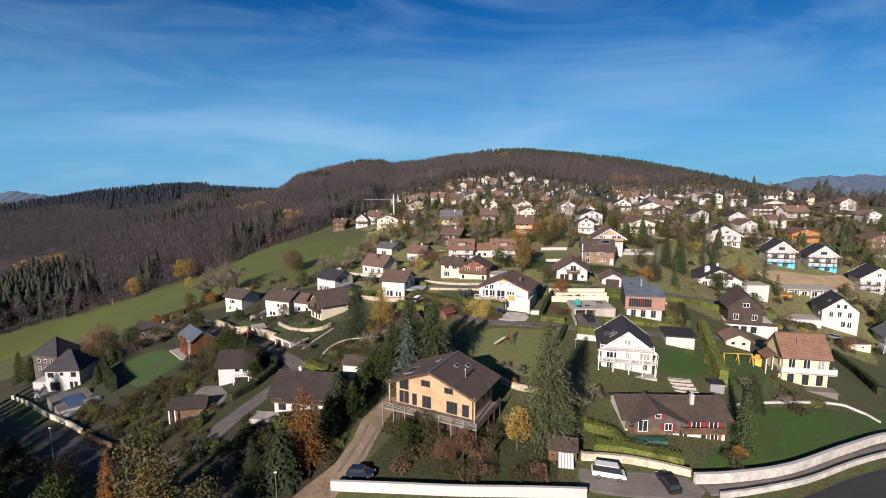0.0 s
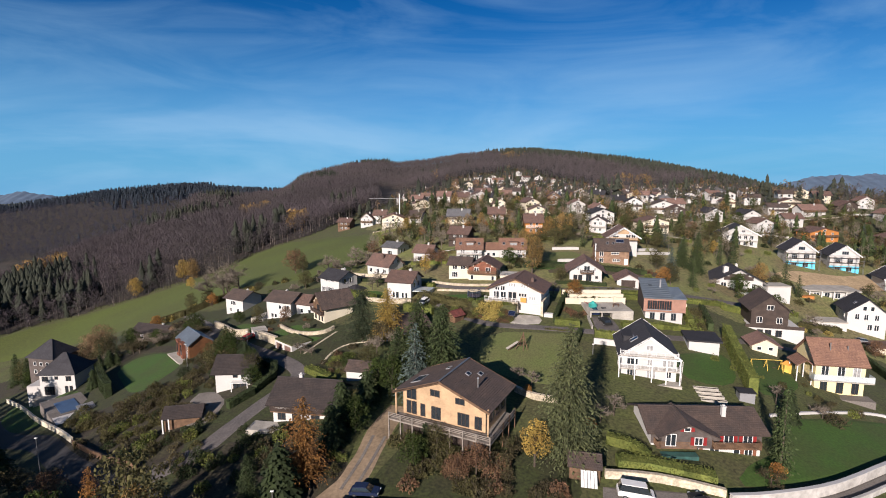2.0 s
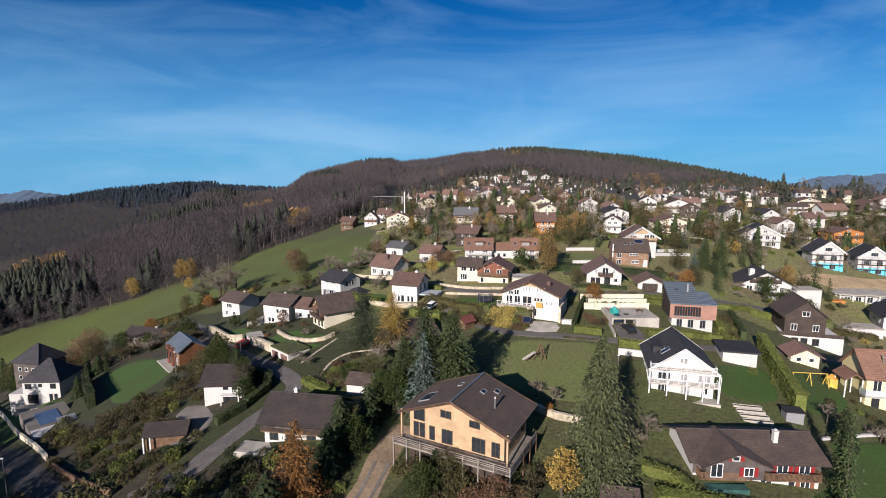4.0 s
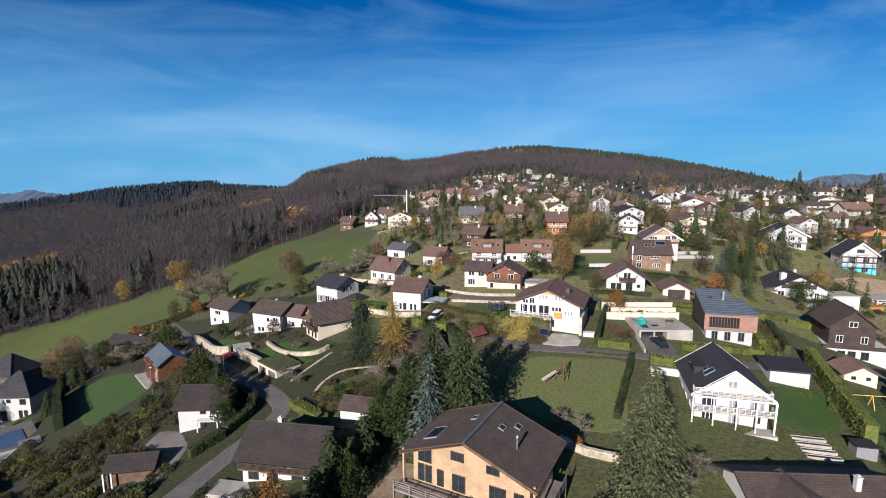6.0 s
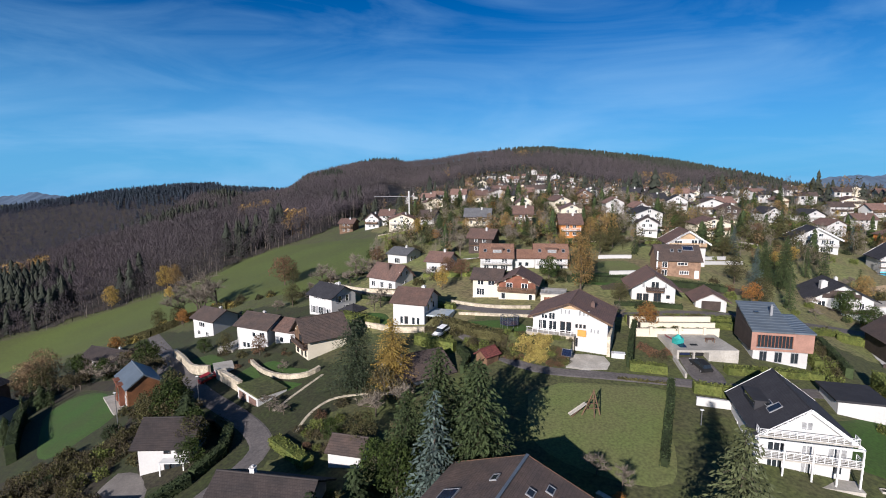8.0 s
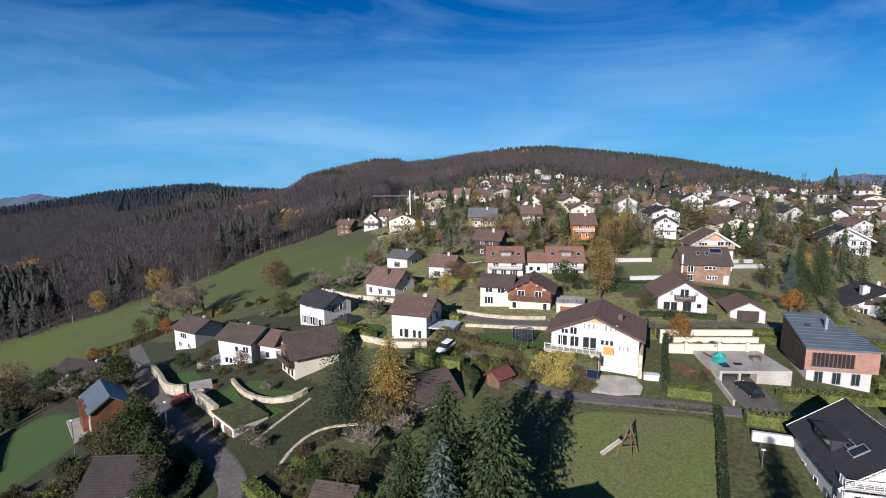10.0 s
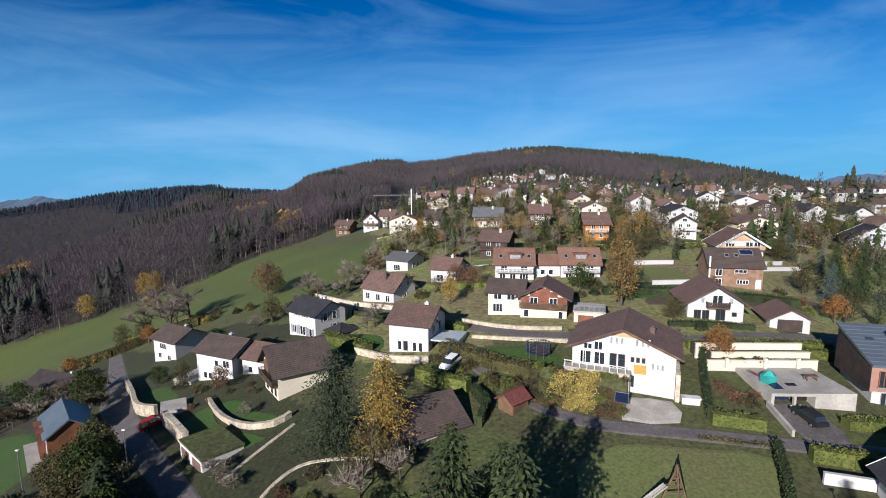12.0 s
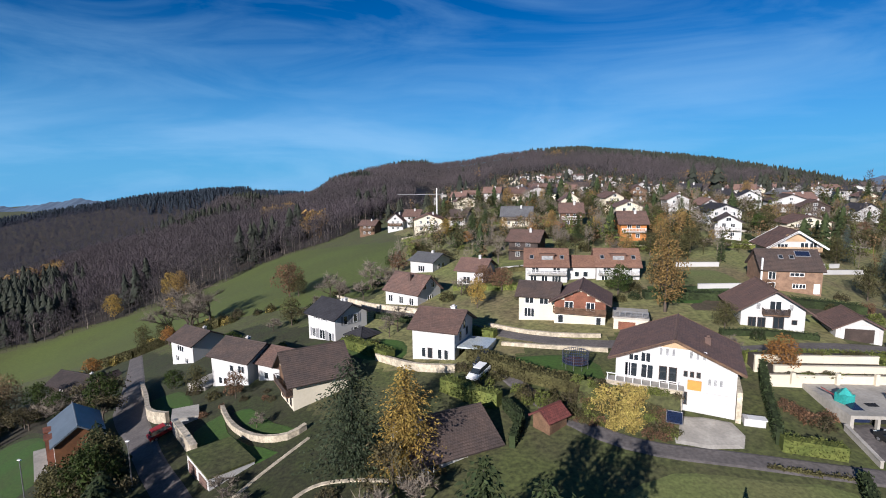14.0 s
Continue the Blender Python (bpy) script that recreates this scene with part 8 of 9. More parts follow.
hedge(((66.4, 126.4), (62.2, 114.6), (57.4, 99.4)), 1.8, 3.6, "hedge", "tall light green thuja hedge", seed=7)
hedge(((24.0, 76.4), (28.6, 76.0), (37.4, 73.9)), 2.2, 1.5, "hedge", "broad clipped hedge below the chalet", seed=8)
hedge(((24.0, 81.6), (27.6, 80.2), (29.2, 77.6)), 1.4, 1.5, "hedge", "clipped hedge beside the chalet", seed=9)
hedge(((114, 143), (109, 128), (102.6, 113.6)), 1.4, 2.2, "hedge_dark", "dark hedge beside the yellow house", seed=10)
hedge(((69.4, 145), (66.6, 136), (64.6, 130)), 1.4, 2.0, "hedge_dark", "dark hedge beside the modern house", seed=11)
hedge(((31.0, 155.2), (38, 155.6), (46, 155.2)), 1.2, 1.0, "hedge_dark", "low dark hedge below the hipped house", seed=12)
hedge(((36.6, 146.6), (45, 147.8), (55, 149.6)), 2.4, 1.3, "hedge", "broad bright green hedge above terraces", seed=13)
hedge(((24, 172.6), (36, 172.2), (50, 171.4), (64, 172)), 2.4, 1.5, "hedge_dark", "long dark hedge below the brick house", seed=14)
hedge(((-9, 150), (-5, 145.8), (-0.6, 141.6), (4.6, 138.2), (8.2, 136.2)), 2.2, 1.7, "olive", "loose olive hedge under the trampoline lawn", seed=15, leaf=0.2)
hedge(((-33, 163), (-27.5, 157.4), (-22.4, 152.6)), 2.0, 1.7, "hedge", "light green hedge around the villa garden", seed=16)
hedge(((-12.5, 140.8), (-8, 136.8), (-4.8, 135)), 1.8, 2.0, "hedge", "tall yellow-green clipped hedge", seed=17)
hedge(((-4.2, 134.6), (-2.4, 130.6), (-3.6, 126.2)), 0.9, 1.6, "hedge_dark", "dark hedge beside the bungalow", seed=18)
hedge(((-44.6, 120.6), (-40.2, 116.4), (-38.8, 111.6), (-41, 106.4)), 1.5, 1.7, "hedge_dark", "dark hedge round the cottage garden", seed=19)
hedge(((-41, 105.8), (-44.6, 101.6)), 1.6, 1.6, "hedge_dark", "dark hedge round the cottage yard", seed=20)
hedge(((-31.4, 112.0), (-27.6, 108.2), (-24.2, 105)), 1.7, 1.3, "hedge", "thick light green hedge beside the lane", seed=21)
hedge(((-86.5, 127.5), (-94.5, 137), (-102, 146.5), (-106, 152)), 1.6, 3.8, "hedge_dark", "tall dark hedge beside the lawn", seed=22)
hedge(((-14, 187), (-4, 183), (2, 182)), 1.4, 1.2, "hedge", "bright hedge below the terraced houses", seed=23)
hedge(((-18, 165.5), (-9, 159.4), (-5, 157)), 1.6, 1.4, "hedge", "bright hedge along the street", seed=24)
hedge(((-120, 204), (-104, 201), (-92, 206), (-80, 204)), 2.6, 2.2, "olive", "loose olive hedge along the meadow", seed=25, leaf=0.25)
hedge(((-30, 176), (-24, 171), (-19, 168)), 1.2, 1.1, "hedge_dark", "low dark hedge below the cottage", seed=26)
hedge(((79, 152), (88, 154), (96, 158)), 1.8, 1.6, "hedge", "green hedge behind the brown chalet", seed=27)
hedge(((108, 160), (116, 163), (124, 165)), 2.0, 1.6, "olive", "yellow-green hedge behind the gardens", seed=28)
hedge(((58, 148), (70, 151), (82, 156)), 1.6, 1.2, "hedge", "green hedge along the street", seed=29)

# ---- trees and shrubs by the houses ----
for kind, x, y, s, sz in (("blue_spruce", -6.9, 95.4, 1.5, 1.3), ("spruce", -6.6, 101.2, 1.55, 1.2), ("spruce", -1.9, 97.6, 1.6, 1.2), ("spruce", -10.4, 100.6, 1.25, 0.86), ("spruce", -2.6, 103.0, 1.3, 0.98), ("green", -11.4, 97.2, 1.0, 1.1), ("bare_leafy", -9.6, 105.2, 1.2, 1.5),
                          ("pine", 17.1, 78.4, 1.38, 1.04), ("cedar", -21.6, 125.2, 1.0, 1.0), ("larch_gold", -15.2, 123.8, 1.2, 1.05), ("larch", -22.0, 76.0, 1.18, 1.06), ("yellow", 11.8, 75.8, 1.0, 1.02), ("spruce_slim", 49.6, 78.6, 1.0, 1.08), ("spruce_slim", 51.0, 82.0, 0.8, 0.8)):
    plant(kind, x, y, s, sz)
for kind, x, y, s, sz in (("yew", -24.6, 72.4, 1.5, 1.5), ("olive", -42.4, 66.6, 1.5, 1.9), ("larch", -48.6, 68.4, 0.7, 1.0), ("olive", -38.6, 63.5, 1.2, 1.5), ("beech", -124, 180, 1.0, 1.05), ("green", -112, 178, 1.1, 1.0), ("bare_tall", -94.5, 214, 1.05, 1.1), ("bare", -91, 211, 1.4, 1.5),
                          ("rust", -64.2, 214.5, 1.7, 1.6), ("olive", -60.5, 212, 0.9, 0.9), ("birch_ochre", 25.6, 165, 1.15, 1.4), ("olive", 28.8, 178, 1.0, 1.0), ("green", 19.5, 174, 0.9, 0.9), ("birch_ochre", 45.4, 214, 1.25, 1.05), ("birch_ochre", 39.6, 212, 0.9, 0.95)):
    plant(kind, x, y, s, sz)
for kind, x, y, s, sz in (("yellow", -20.8, 250, 1.0, 1.1), ("spruce", -11.5, 246, 0.8, 0.66), ("spruce", -7.0, 246, 0.85, 0.68), ("birch_ochre", 8, 240, 0.7, 0.75), ("birch_ochre", 14, 238, 0.7, 0.78), ("spruce", 20.5, 226, 0.7, 0.55), ("spruce", 87.3, 186, 1.0, 1.08), ("spruce", 84, 190, 0.9, 0.85), ("blue_spruce", 74.6, 177.6, 1.0, 0.85), ("olive", 71, 181, 0.9, 1.0),
                          ("orange", 33.2, 141.8, 0.95, 0.95), ("bare", 28.6, 146.5, 0.7, 0.7), ("rust", -7.0, 184.5, 0.9, 0.85), ("rust", -3.2, 182.0, 0.9, 0.8), ("bare", -12, 182, 0.8, 0.75)):
    plant(kind, x, y, s, sz)
for kind, x, y, s, sz in (("bare_wide", -16.8, 115.6, 1.3, 1.3), ("bare_wide", -12.6, 117.6, 1.1, 1.2), ("bare_leafy", -16.0, 120.0, 1.1, 1.3), ("green", -22.4, 110.6, 0.55, 0.5), ("olive", -17.6, 108, 0.8, 0.75), ("green", -14.2, 99.5, 0.9, 0.95), ("yew", -15.8, 94.6, 1.1, 1.2), ("yew", -19.0, 88.6, 1.2, 1.5), ("green", -16.4, 86.4, 0.85, 0.95),
                          ("yew", -19.8, 83.6, 1.1, 1.3), ("green", -6.0, 76.6, 0.8, 0.75), ("olive", -2.6, 78.8, 0.75, 0.65), ("cypress", -4.4, 79.4, 0.9, 0.85), ("rust", 3.2, 74.4, 0.85, 0.7), ("bare_leafy", 6.4, 75.2, 0.9, 0.75), ("rust", 0.4, 73.4, 0.7, 0.6), ("bare_leafy", 8.4, 78.2, 0.8, 0.7)):
    plant(kind, x, y, s, sz)
for kind, x, y, s, sz in (("bare_wide", 24.6, 86.8, 1.0, 0.95), ("bare", 27.4, 88.6, 0.7, 0.75), ("orange", 22.0, 84.0, 0.5, 0.45), ("bare_leafy", 45.6, 74.4, 0.65, 0.6), ("orange", 47.2, 75.6, 0.5, 0.48), ("bare_wide", 67.6, 94.8, 0.9, 0.8), ("bare_leafy", 70.4, 97.0, 0.6, 0.6), ("bush_brown", 69, 93.8, 1.6, 1.4),
                          ("bare", 60.6, 97.4, 0.7, 0.7), ("yew", 59.4, 92.0, 0.8, 1.1), ("bare_wide", 12.6, 100.2, 0.8, 0.7), ("bare", 14.8, 97.4, 0.6, 0.6), ("bare", 21.4, 92.0, 0.6, 0.6), ("orange", 13.6, 94.5, 0.35, 0.35)):
    plant(kind, x, y, s, sz)
for kind, x, y, s, sz in (("rust", -47.6, 148.6, 0.65, 0.72), ("bare_wide", -38.6, 137.0, 0.6, 0.7), ("bare_wide", -35.8, 122.2, 1.0, 0.75), ("bare_wide", -32.6, 120.0, 0.8, 0.6), ("green", -66, 160.4, 0.7, 0.55), ("orange", -113, 196, 1.0, 0.85), ("olive", -104, 205, 0.8, 1.0), ("olive", -96, 203, 0.9, 0.9), ("green", -57.5, 128.4, 0.55, 0.6), ("yew", -60.4, 131, 0.7, 0.9),
                          ("yew", -56.6, 131.6, 0.7, 0.8), ("yew", -100, 141, 0.8, 1.0), ("spruce_slim", -104, 150, 0.8, 0.6), ("spruce", -72, 75, 1.0, 1.0), ("bare_leafy", -80, 90, 1.2, 1.1), ("bare_leafy", -72, 86, 1.3, 1.1), ("rust", -66, 82, 1.0, 0.9), ("yew", -88, 97, 1.3, 1.3), ("bare", -62, 76, 1.0, 1.0)):
    plant(kind, x, y, s, sz)
# tall trees partly out of view, added so the road lies in shade
for kind, x, y, s, sz in (("spruce", -84, 70, 1.1, 1.2), ("bare_tall", -72, 62, 1.0, 1.0), ("spruce", -64, 60, 1.0, 1.15), ("beech", -95, 80, 1.0, 1.1), ("spruce", -104, 88, 1.1, 1.2), ("green", -56, 66, 1.3, 1.4), ("spruce", -112, 98, 1.1, 1.2), ("olive", -88, 86, 1.3, 1.4),
                          ("spruce", -126, 112, 1.1, 1.1), ("bare_tall", -98, 72, 1.0, 1.0), ("green", -77, 78, 1.2, 1.2), ("spruce", -142, 126, 1.1, 1.1), ("green", -60, 73, 1.1, 1.1), ("olive", -69, 70, 1.4, 1.5), ("spruce", -50, 58, 1.0, 1.1), ("green", -34, 60, 1.1, 1.1)):
    plant(kind, x, y, s, sz)
# belt of trees mostly out of view, added to shade the lower road
BELT = random.Random(9)
for k in range(26):
    u = (k + BELT.uniform(-0.3, 0.3)) / 26
    x, y = -150 + 104 * u, 139 - 80 * u
    off = BELT.choice((10, 14, 19, 23))
    s = BELT.uniform(0.8, 1.15)
    plant(BELT.choice(("spruce", "green", "bare_tall", "spruce", "olive", "beech")), x - 0.62 * off, y - 0.78 * off, s, s * (1.1 if off > 12 else 0.7))
SHRUB = random.Random(21)


def thicket(points, kinds, n, spread, lo=0.6, hi=1.3):
    for x, y in points:
        for _ in range(n):
            px, py = x + SHRUB.gauss(0, spread), y + SHRUB.gauss(0, spread)
            if all(math.hypot(px - a, py - b) > r * 0.85 for a, b, r in SITES):
                s = SHRUB.uniform(lo, hi)
                plant(SHRUB.choice(kinds), px, py, s, s * SHRUB.uniform(0.8, 1.2))


thicket(((-73.5, 117.8), (-67, 118.5), (-61, 115), (-65, 110), (-56, 104.5), (-60, 122), (-75, 112)), ("bush_olive", "bush_brown", "bush_olive", "bush_brown", "bush"), 9, 2.8, 0.8, 1.5)
thicket(((-70, 104), (-64, 99), (-76, 107), (-58, 94), (-80, 112), (-68, 108), (-62, 104), (-52, 92), (-47, 90), (-86, 118)), ("bush_brown", "bush_dark", "bush_olive", "bush_olive", "bush"), 8, 2.6, 0.7, 1.4)
thicket(((-31, 86), (-36, 89), (-42, 84), (-35, 81), (-28, 84), (-25, 79)), ("bush_dark", "bush_dark", "bush_brown", "bush"), 5, 2.4, 0.8, 1.5)
thicket(((-17, 90), (-20, 96), (-16, 97), (-17, 79)), ("bush_olive", "bush_olive", "bush"), 3, 1.6, 0.7, 1.1)
thicket(((-5, 75), (0, 73), (5, 72), (7, 75), (13, 70.5), (-8, 81), (1, 76)), ("bush_rust", "bush_brown", "bush_olive", "bush_brown"), 5, 1.6, 0.8, 1.4)
for x, y, dz, s in ((9.6, 132.4, 1.6, 1.3), (8.0, 133.0, 1.7, 1.2), (10.9, 131.4, 1.0, 1.3), (9.0, 131.0, 0.8, 1.2), (7.2, 132.0, 0.9, 1.1), (10.4, 129.9, 0.2, 1.0), (12.0, 132.2, 1.5, 0.8)):
    plant("bush_yellow", x, y, s, z=gz(x, y) + dz)
for x, y, dz, s in ((14.6, 131.2, 0.6, 1.0), (13.8, 132.6, 1.5, 0.7), (5.4, 134.2, 1.0, 1.0), (6.2, 132.4, 0.4, 0.9)):
    plant("bush_brown", x, y, s, z=gz(x, y) + dz)
thicket(((15.2, 129.6), (32, 130.6), (30, 133)), ("bush_brown", "bush_rust"), 3, 1.2, 0.7, 1.1)
thicket(((-2, 137.6), (3, 135), (-6, 141), (5.5, 132.4), (-8, 146)), ("bush_olive", "bush_brown", "bush"), 5, 1.4, 0.6, 1.1)
thicket(((-48, 149), (-50, 144), (-60, 157), (-43, 146), (-55, 160)), ("bush_brown", "bush_rust", "bush_olive"), 3, 1.8, 0.5, 0.9)
thicket(((-62, 131.5), (-65, 135), (-58, 127)), ("bush_dark", "bush_olive", "bush_brown"), 4, 1.8, 0.8, 1.3)
thicket(((-27, 113), (-24, 113.5), (-22, 108), (-26, 118)), ("bush_rust", "bush_brown", "bush"), 4, 1.4, 0.6, 1.0)
thicket(((-92, 168), (-98, 172), (-104, 168), (-88, 163), (-114, 168)), ("bush_brown", "bush_dark", "bare_wide"), 5, 2.6, 0.9, 1.6)
thicket(((-120, 200), (-112, 203), (-104, 208), (-88, 209), (-78, 205), (-68, 206), (-84, 206)), ("bush_olive", "bush_brown", "bush_dark", "bush_yellow"), 4, 2.2, 0.9, 1.6)
thicket(((-50, 196), (-42, 196), (-36, 200), (-31, 204), (-46, 203)), ("bush_brown", "bare_wide", "bush_dark", "bare"), 4, 2.4, 0.8, 1.4)
thicket(((60, 138), (63, 132), (61, 127.5), (66, 140)), ("bush_olive", "bush", "bush_brown"), 4, 1.6, 0.9, 1.4)
thicket(((60, 112), (63, 122), (70, 104), (76, 98), (64, 104)), ("bush_brown", "bush", "bush_olive"), 3, 1.6, 0.5, 1.0)
thicket(((102, 160), (112, 152), (120, 160), (106, 170), (96, 168)), ("bush_olive", "bush_yellow", "bush_dark", "green"), 4, 3.0, 0.8, 1.3)
thicket(((140, 180), (150, 176), (158, 186), (118, 190), (112, 194)), ("bush_dark", "bush_olive", "bush_yellow", "spruce_slim"), 4, 3.0, 0.8, 1.3)

for kind, x, y, sc in (("yellow", -178, 288, 1.7), ("yellow", -152, 292, 1.9), ("birch_ochre", -146, 290, 1.3), ("yellow", -133, 262, 1.0), ("bare_tall", -95, 203, 1.15), ("bare_tall", -91, 206, 1.25), ("bare_tall", -88, 203, 1.0), ("bare_tall", -86, 209, 1.2),
                       ("orange", -93, 200, 0.9), ("ochre_bush", -84, 204, 1.0), ("beech", -124, 175, 0.95), ("olive", -116, 170, 1.2), ("bare_leafy", -110, 168, 1.3), ("bare_leafy", -104, 166, 1.2), ("birch_ochre", -40, 64, 1.1), ("olive", -32, 62, 1.2), ("spruce", -28.6, 71, 0.62)):
    plant("bush_yellow" if kind == "ochre_bush" else kind, x, y, sc)
for x, y, kind, sc in ((-152, 180, "spruce", 0.8), (-147, 176, "green", 1.0), (-158, 186, "olive", 1.2), (-143, 182, "spruce_slim", 0.7), (-139, 178, "bare_leafy", 1.0), (-165, 190, "spruce", 0.9), (-151, 190, "spruce_slim", 0.8), (-104, 158, "spruce_slim", 0.6), (-108, 160, "yew", 1.0), (-100, 163, "bare_leafy", 1.1), (-113, 163, "spruce_slim", 0.7), (-96, 166, "green", 0.8), (-120, 172, "bare_leafy", 1.2), (-128, 178, "bare_leafy", 1.1), (-136, 186, "olive", 0.9)):
    plant(kind, x, y, sc)
# stakes and boards in the kitchen garden
fr = tagged(new("slatted_frame"), "grey slatted frame lying beside the pool terrace", "frame")
fr.matrix_basis = pose(-88.5, 122.5, gz(-88.5, 122.5) + 0.35, 0, 8, -42)
for k in range(9):
    part("slat", boxes((-3 + 0.7 * k, -2.5 + 0.7 * k, -1.8, 1.8, 0, 0.1)), M["grey_paint"], fr)
part("bearer", boxes((-3.2, 3.2, -1.5, -1.35, -0.6, -0.003)), M["grey_paint"], fr)
part("bearer", boxes((-3.2, 3.2, 1.35, 1.5, -0.6, -0.003)), M["grey_paint"], fr)
for x, y, kind, sc in ((-58.6, 133.4, "green", 0.6), (-57.5, 131, "yew", 1.1), (-55.5, 128.5, "olive", 0.8), (-54, 125, "green", 0.9), (-52, 123.5, "bare_leafy", 0.9), (-49, 121, "yew", 0.9), (-61, 127, "bare_leafy", 0.6), (-58, 125, "olive", 0.7), (-75, 153, "bare_leafy", 1.0), (-79, 158, "green", 0.9), (-83, 163, "bare_leafy", 1.2), (-66, 126, "bush_dark", 1.2), (-54, 119, "bush_dark", 1.5), (-51, 117, "bush_dark", 1.4), (-44, 113, "olive", 0.6), (-42.5, 109, "green", 0.55), (-47, 117.5, "yew", 1.0), (-45, 115, "green", 0.7)):
    plant(kind, x, y, sc * 1.3)
thicket(((-63, 133), (-58, 129), (-53, 122), (-47, 118)), ("bush_dark", "bush_brown", "bush_olive"), 6, 1.8, 0.7, 1.2)
# tall trees below the road, beyond the gardens, added out of view for shade
for k in range(14):
    s = SHRUB.uniform(1.35, 1.6)
    plant(SHRUB.choice(("spruce", "spruce", "spruce", "green")), -128 + 6.2 * k + SHRUB.uniform(-1, 1), 81 - 4.2 * k + SHRUB.uniform(-1, 1), s, s)
# unseen trees added to shade the villa and its garden
for x, y, kind, sc in ((-127, 125, "spruce", 1.6), (-133, 121, "spruce", 1.65), (-139, 133, "spruce", 1.6), (-131, 130, "green", 2.2), (-122, 118, "spruce", 1.55), (-145, 139, "spruce", 1.6), (-118, 112, "green", 2.2), (-150, 146, "spruce", 1.5), (-112, 104, "spruce", 1.4), (-158, 152, "spruce", 1.5)):
    plant(kind, x, y, sc)
# unseen beeches added to keep the road and its verge in shade
for x, y in ((-131, 108), (-119, 98), (-107, 88), (-96, 78), (-84, 68), (-74, 58), (-142, 98), (-128, 86), (-115, 75), (-103, 64), (-91, 54), (-80, 43), (-68, 40), (-60, 32)):
    plant("beech", x, y, 1.85, 1.95)
# planting on the bank of the white gabled house
BANK = pose(16.1, 133.3, 3.2, 0, 0, -21)
for k in range(64):
    u, v = SHRUB.uniform(-11.5, 0.6), SHRUB.uniform(-6.6, -1.7)
    h = np.interp(-v, (1.9, 3.6, 6.4), (2.3, 0.95, -1.4))
    p = BANK @ Vector((u, v, h))
    kind = "bush_yellow" if -6.6 < u < -2.6 else SHRUB.choice(("bush_brown", "bush_olive", "bush", "bush_rust", "bush"))
    s = SHRUB.uniform(0.4, 0.75)
    plant(kind, p.x, p.y, s * 1.25, s, z=max(p.z, gz(p.x, p.y)) - 0.25)
for k in range(22):
    ux, ly = SHRUB.uniform(30.8, 45), SHRUB.choice((139.6, 141.4, 143.6, 143.9))
    s = SHRUB.uniform(0.3, 0.5)
    plant(SHRUB.choice(("bush", "bush_olive", "bush_brown")), ux, ly, s * 1.3, s, z=1.2 + (3.65 if ly < 140 else 4.25 if ly < 143 else 4.95))
hedge(((30.4, 146.2), (46, 145.6), (56, 146), (64, 147.4)), 1.6, 1.4, "hedge", "long yellow-green hedge above the terraces", seed=51)
hedge(((60.2, 131.4), (61.6, 138), (63, 144)), 1.6, 1.8, "hedge", "yellow-green hedge beside the modern house", seed=52)
hedge(((26.4, 121.6), (21.8, 122.6), (30.0, 121.2)), 0.5, 0.3, "olive", "low tufts along the lane", seed=53)
wall_run("garden_wall", "cream wall beside the modern house", ((58.4, 140.5), (63.4, 141)), 2.2, 0.3, M["render_cream"], 2)
wall_run("garden_wall", "low concrete wall beside the driveway", ((33.8, 129.8), (33.2, 123.4)), 0.7, 0.3, M["concrete"], 1.5)
# gardens round the houses up the slope
PLOT = random.Random(71)
for k, (x, y, w, st) in enumerate(MID + EAST):
    if y > 330 or x < -35:
        continue
    a, b = x - w * PLOT.uniform(0.7, 1.0), x + w * PLOT.uniform(0.7, 1.0)
    lo = y - PLOT.uniform(7, 10)
    patch("lawn_garden", "small mown lawn in front of a hillside house", ((a, lo), (b, lo), (b, y - 1.2), (a, y - 1.2)), M[PLOT.choice(("lawn", "field", "meadow", "field"))], 0.07, 4)
    wall_run("garden_wall", PLOT.choice(("low pale wall below a hillside lawn", "cream retaining wall below a sloping garden")), ((a, lo - 0.6), (0.5 * a + 0.5 * b, lo - 0.9), (b, lo - 0.4)), PLOT.uniform(0.5, 1.2), 0.35, M[PLOT.choice(("render_white", "stone", "render_cream", "concrete"))], 1.5)
    hedge(((b + 0.8, lo), (b + 1.2, y + 3)), 1.3, PLOT.uniform(1.2, 2.0), PLOT.choice(("hedge", "hedge", "olive", "hedge_dark")), "clipped hedge beside a hillside house", dens=10, seed=80 + k, leaf=0.2)
    if PLOT.random() < 0.6:
        hedge(((a, lo - 2.0), (b, lo - 2.2)), 1.3, 1.1, PLOT.choice(("hedge", "hedge", "olive")), "clipped hedge below a garden wall", dens=10, seed=140 + k, leaf=0.2)
# deep shade trees below the western road, added out of view to darken it
for k in range(20):
    u = (k + SHRUB.uniform(-0.3, 0.3)) / 20
    s = SHRUB.uniform(1.0, 1.35)
    plant(SHRUB.choice(("spruce", "spruce", "green", "olive")), -150 + 110 * u - 9, 139 - 84 * u - 12, s * 1.1, s * (1.4 if u < 0.55 else 1.1))

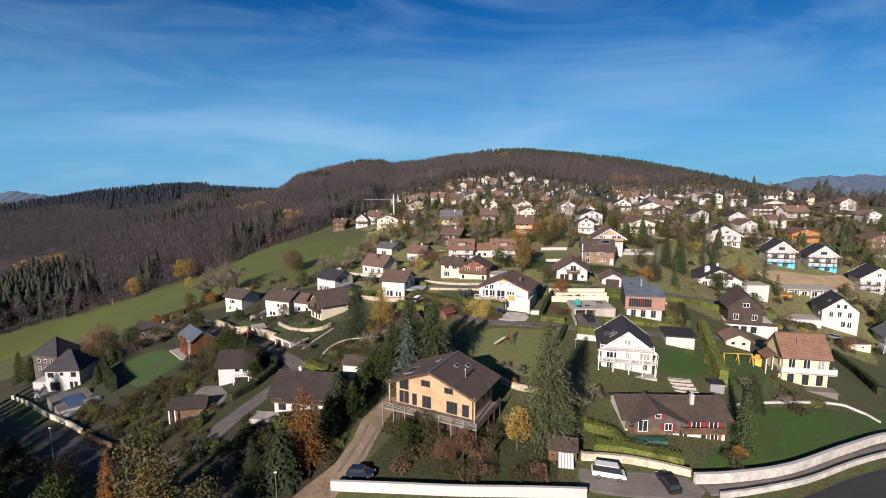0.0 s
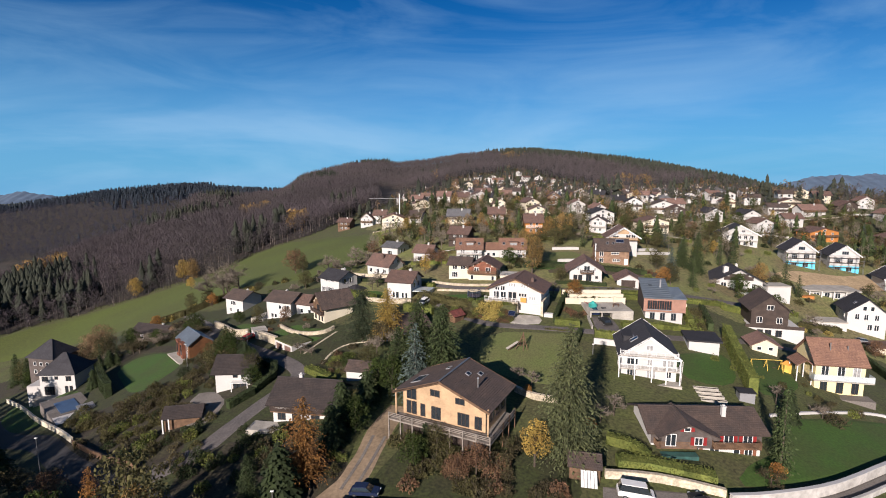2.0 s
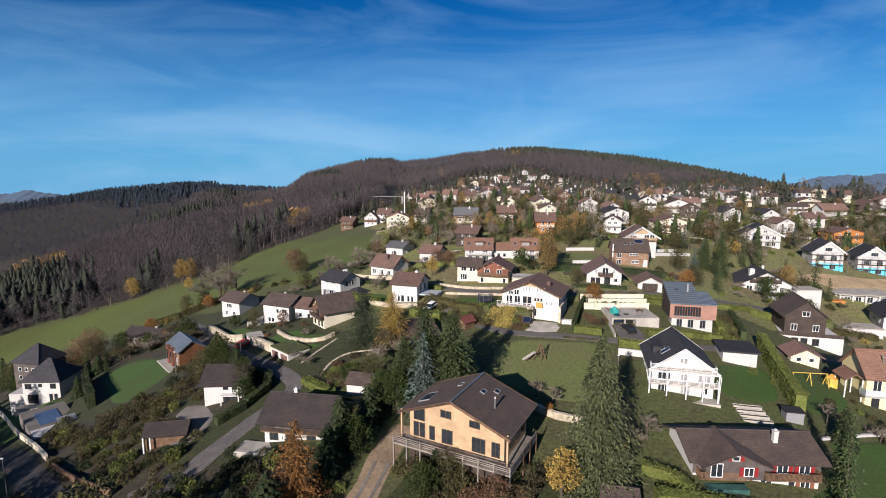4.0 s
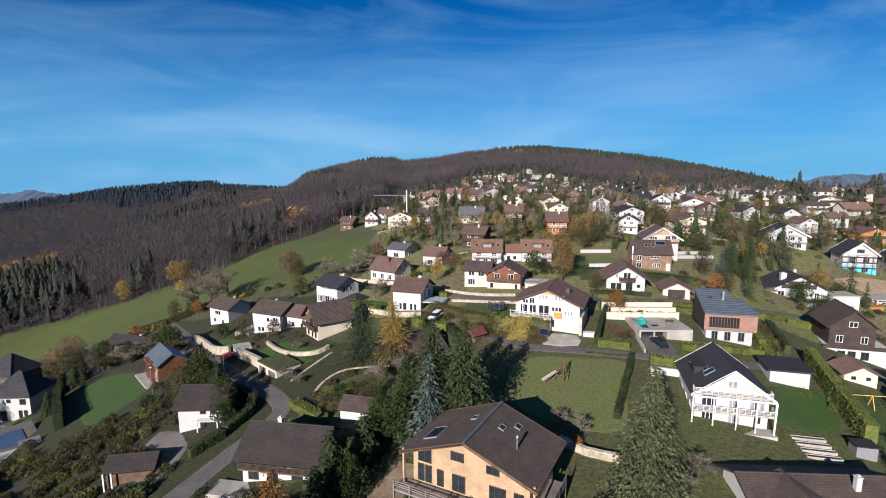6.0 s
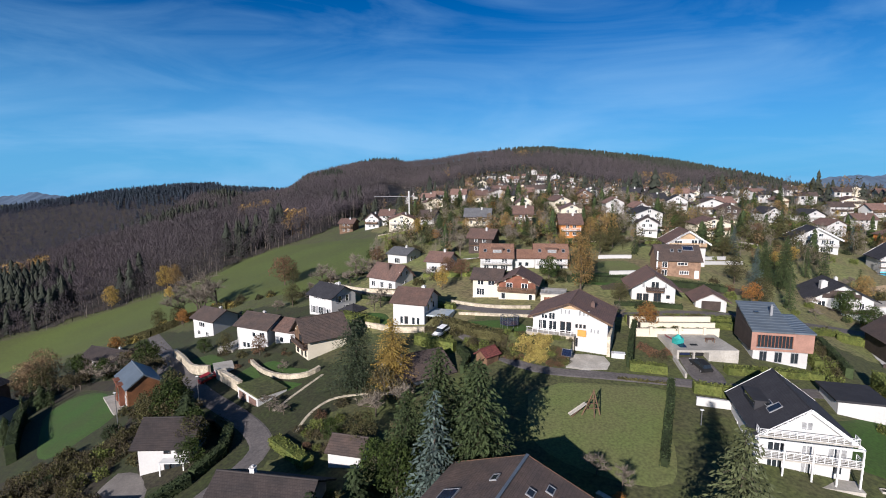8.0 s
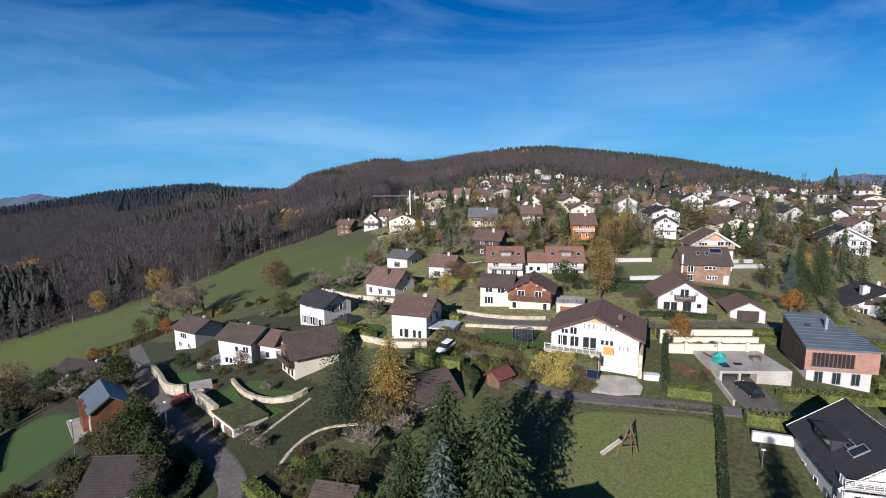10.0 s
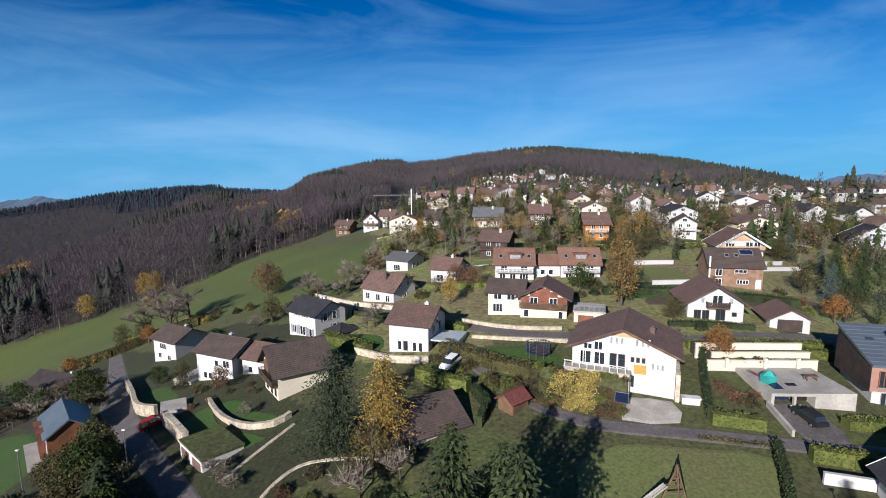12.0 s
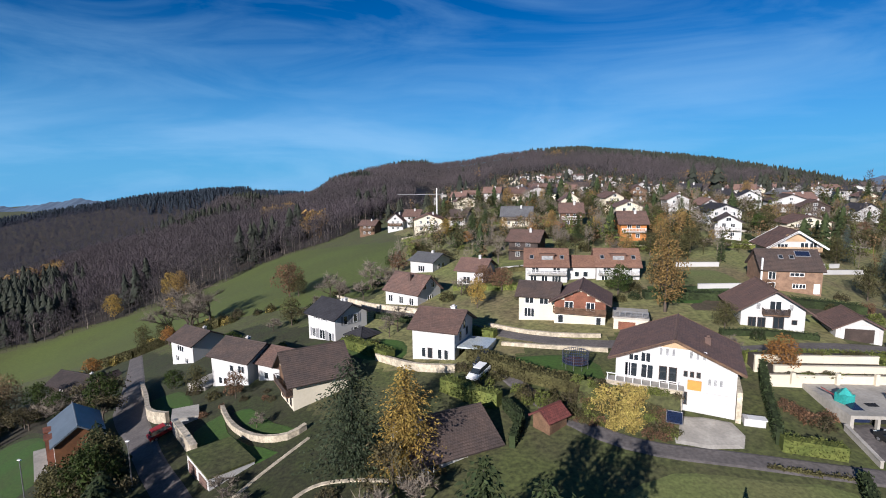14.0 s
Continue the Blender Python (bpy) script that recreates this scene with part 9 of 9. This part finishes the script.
GROVE = random.Random(33)
kinds = ("green", "olive", "birch_ochre", "bare", "bare_leafy", "rust", "spruce_slim", "spruce", "bare_wide", "orange", "bush", "bush_dark", "bush_olive", "bush_brown", "yellow", "blue_spruce", "bush_rust", "cypress")
lots = (4, 8, 3, 6, 5, 2, 2, 1, 5, 2, 10, 3, 9, 6, 2, 1, 2, 1)
count = 0
joined = []
ROADS = [resample(r, 4) for r in (((-48, 200), (-18, 170), (-4.6, 159), (10, 152.2), (32, 149.8), (58, 154.6), (92, 164)), ((0, 136), (7, 128), (20, 123.7), (42, 121.2), (72, 127)))]
for _ in range(9000):
    x, y = GROVE.uniform(-60, 240), GROVE.uniform(150, 345)
    if count >= 640 or x < -34 - 0.05 * (y - 190) and y > 188:
        continue
    if any(math.hypot(x - a, y - b) < r + 1.6 for a, b, r in SITES) or any((np.hypot(q[:, 0] - x, q[:, 1] - y) < 3.2).any() for q in ROADS):
        continue
    if 24 < x < 46 and 168 < y < 182 or 122 < x < 186 and 196 < y < 222:
        continue
    # keep the fronts of houses clear of tall trees
    kind = GROVE.choices(kinds, lots)[0]
    if "bush" not in kind and any(abs(x - a) < r and b - r - 11 < y < b for a, b, r in SITES):
        kind = GROVE.choice(("bush", "bush_dark", "bush_olive", "bush_brown"))
    s = GROVE.uniform(0.55, 1.0) * (1 if "bush" not in kind else 1.4)
    if 33 < x < 49 and 174 < y < 197 or 68 < x < 86 and 188 < y < 203 and "bush" not in kind:
        continue
    if "bush" in kind and y > 168:
        joined.append((kind, x, y, s))
    else:
        plant(kind, x, y, s, s * GROVE.uniform(0.85, 1.15))
    count += 1
for kind in sorted({k for k, *_ in joined}):
    me = PLANT[kind][1]
    co = np.empty(3 * len(me.vertices))
    me.vertices.foreach_get("co", co)
    co = co.reshape(-1, 3)
    V, Fc = [], []
    for k, x, y, s in joined:
        if k == kind:
            o = len(V)
            V += (co * s + np.array([x, y, gz(x, y)])).tolist()
            Fc += (np.arange(len(co)).reshape(-1, 4) + o).tolist()
    tagged(new("hillside_shrub", soup("hillside_shrub", V, Fc, PLANT[kind][1].materials[0])), TALE[kind][1] + " scattered between the hillside houses", "shrub", kind="stuff")
# garden trees between the far roofs
rngv = np.random.default_rng(44)
pv = np.column_stack([rngv.uniform(-60, 620, 10500), rngv.uniform(335, 1000, 10500)])
pv = pv[(pv[:, 1] < np.interp(pv[:, 0], EDGE_X, EDGE_Y) + 6) & (pv[:, 0] < 0.95 * pv[:, 1] - 20)]
far_sites = np.array([s for s in SITES if s[1] > 300])
clear = np.ones(len(pv), bool)
for a, b, r in far_sites:
    clear &= ~((np.abs(pv[:, 0] - a) < r) & (pv[:, 1] > b - r - 12) & (pv[:, 1] < b + r)) | ((rngv.uniform(size=len(pv)) < 0.3) & (pv[:, 1] < b - r))
pv = pv[clear]
pick = rngv.uniform(size=len(pv))
hv = rngv.uniform(3.5, 10, len(pv)) * np.where(rngv.uniform(size=len(pv)) < 0.12, 1.6, 1.0)
for lo, hi, kd, mt, nm, tx in ((0, 0.44, "bare", "forest_far", "bare_garden_trees", "leafless garden trees between distant houses"), (0.44, 0.6, "conifer", "forest_con", "garden_conifers", "dark conifers between distant houses"),
                               (0.6, 0.82, "leafy", "olive", "green_garden_trees", "olive green trees between distant houses"), (0.82, 0.97, "leafy", "autumn_brown", "golden_garden_trees", "golden autumn trees between distant houses"), (0.97, 1.0, "leafy", "orange", "orange_garden_trees", "orange autumn trees between distant houses")):
    mk = (pick >= lo) & (pick < hi)
    forest(nm, tx, pv[mk], hv[mk] * (1.25 if kd == "conifer" else 1), kd, M[mt], int(lo * 100) + 50, 0.5)
# garden trees on the nearer slope
pn = np.column_stack([rngv.uniform(-36, 260, 1700), rngv.uniform(205, 336, 1700)])
ok = pn[:, 0] > -34 - 0.05 * (pn[:, 1] - 190)
for a, b, r in SITES:
    ok &= (np.hypot(pn[:, 0] - a, pn[:, 1] - b) > r + 1) & (~((np.abs(pn[:, 0] - a) < r) & (pn[:, 1] > b - r - 9) & (pn[:, 1] < b)) | (rngv.uniform(size=len(pn)) < 0.25))
ok &= ~((pn[:, 0] > 120) & (pn[:, 0] < 188) & (pn[:, 1] < 224))
pn = pn[ok]
pick = rngv.uniform(size=len(pn))
hn = rngv.uniform(3.5, 9, len(pn))
for lo, hi, kd, mt, nm, tx in ((0, 0.4, "bare", "twig", "leafless_garden_trees", "leafless trees in the hillside gardens"), (0.4, 0.74, "leafy", "olive", "olive_garden_trees", "olive green trees in the hillside gardens"),
                               (0.74, 0.86, "leafy", "autumn_brown", "ochre_garden_trees", "ochre trees in the hillside gardens"), (0.86, 0.93, "leafy", "hedge", "light_garden_trees", "light green trees in the hillside gardens"), (0.93, 1.0, "conifer", "spruce", "small_garden_conifers", "small conifers in the hillside gardens")):
    mk = (pick >= lo) & (pick < hi)
    forest(nm, tx, pn[mk], hn[mk] * (1.3 if kd == "conifer" else 1), kd, M[mt], int(lo * 100) + 90)
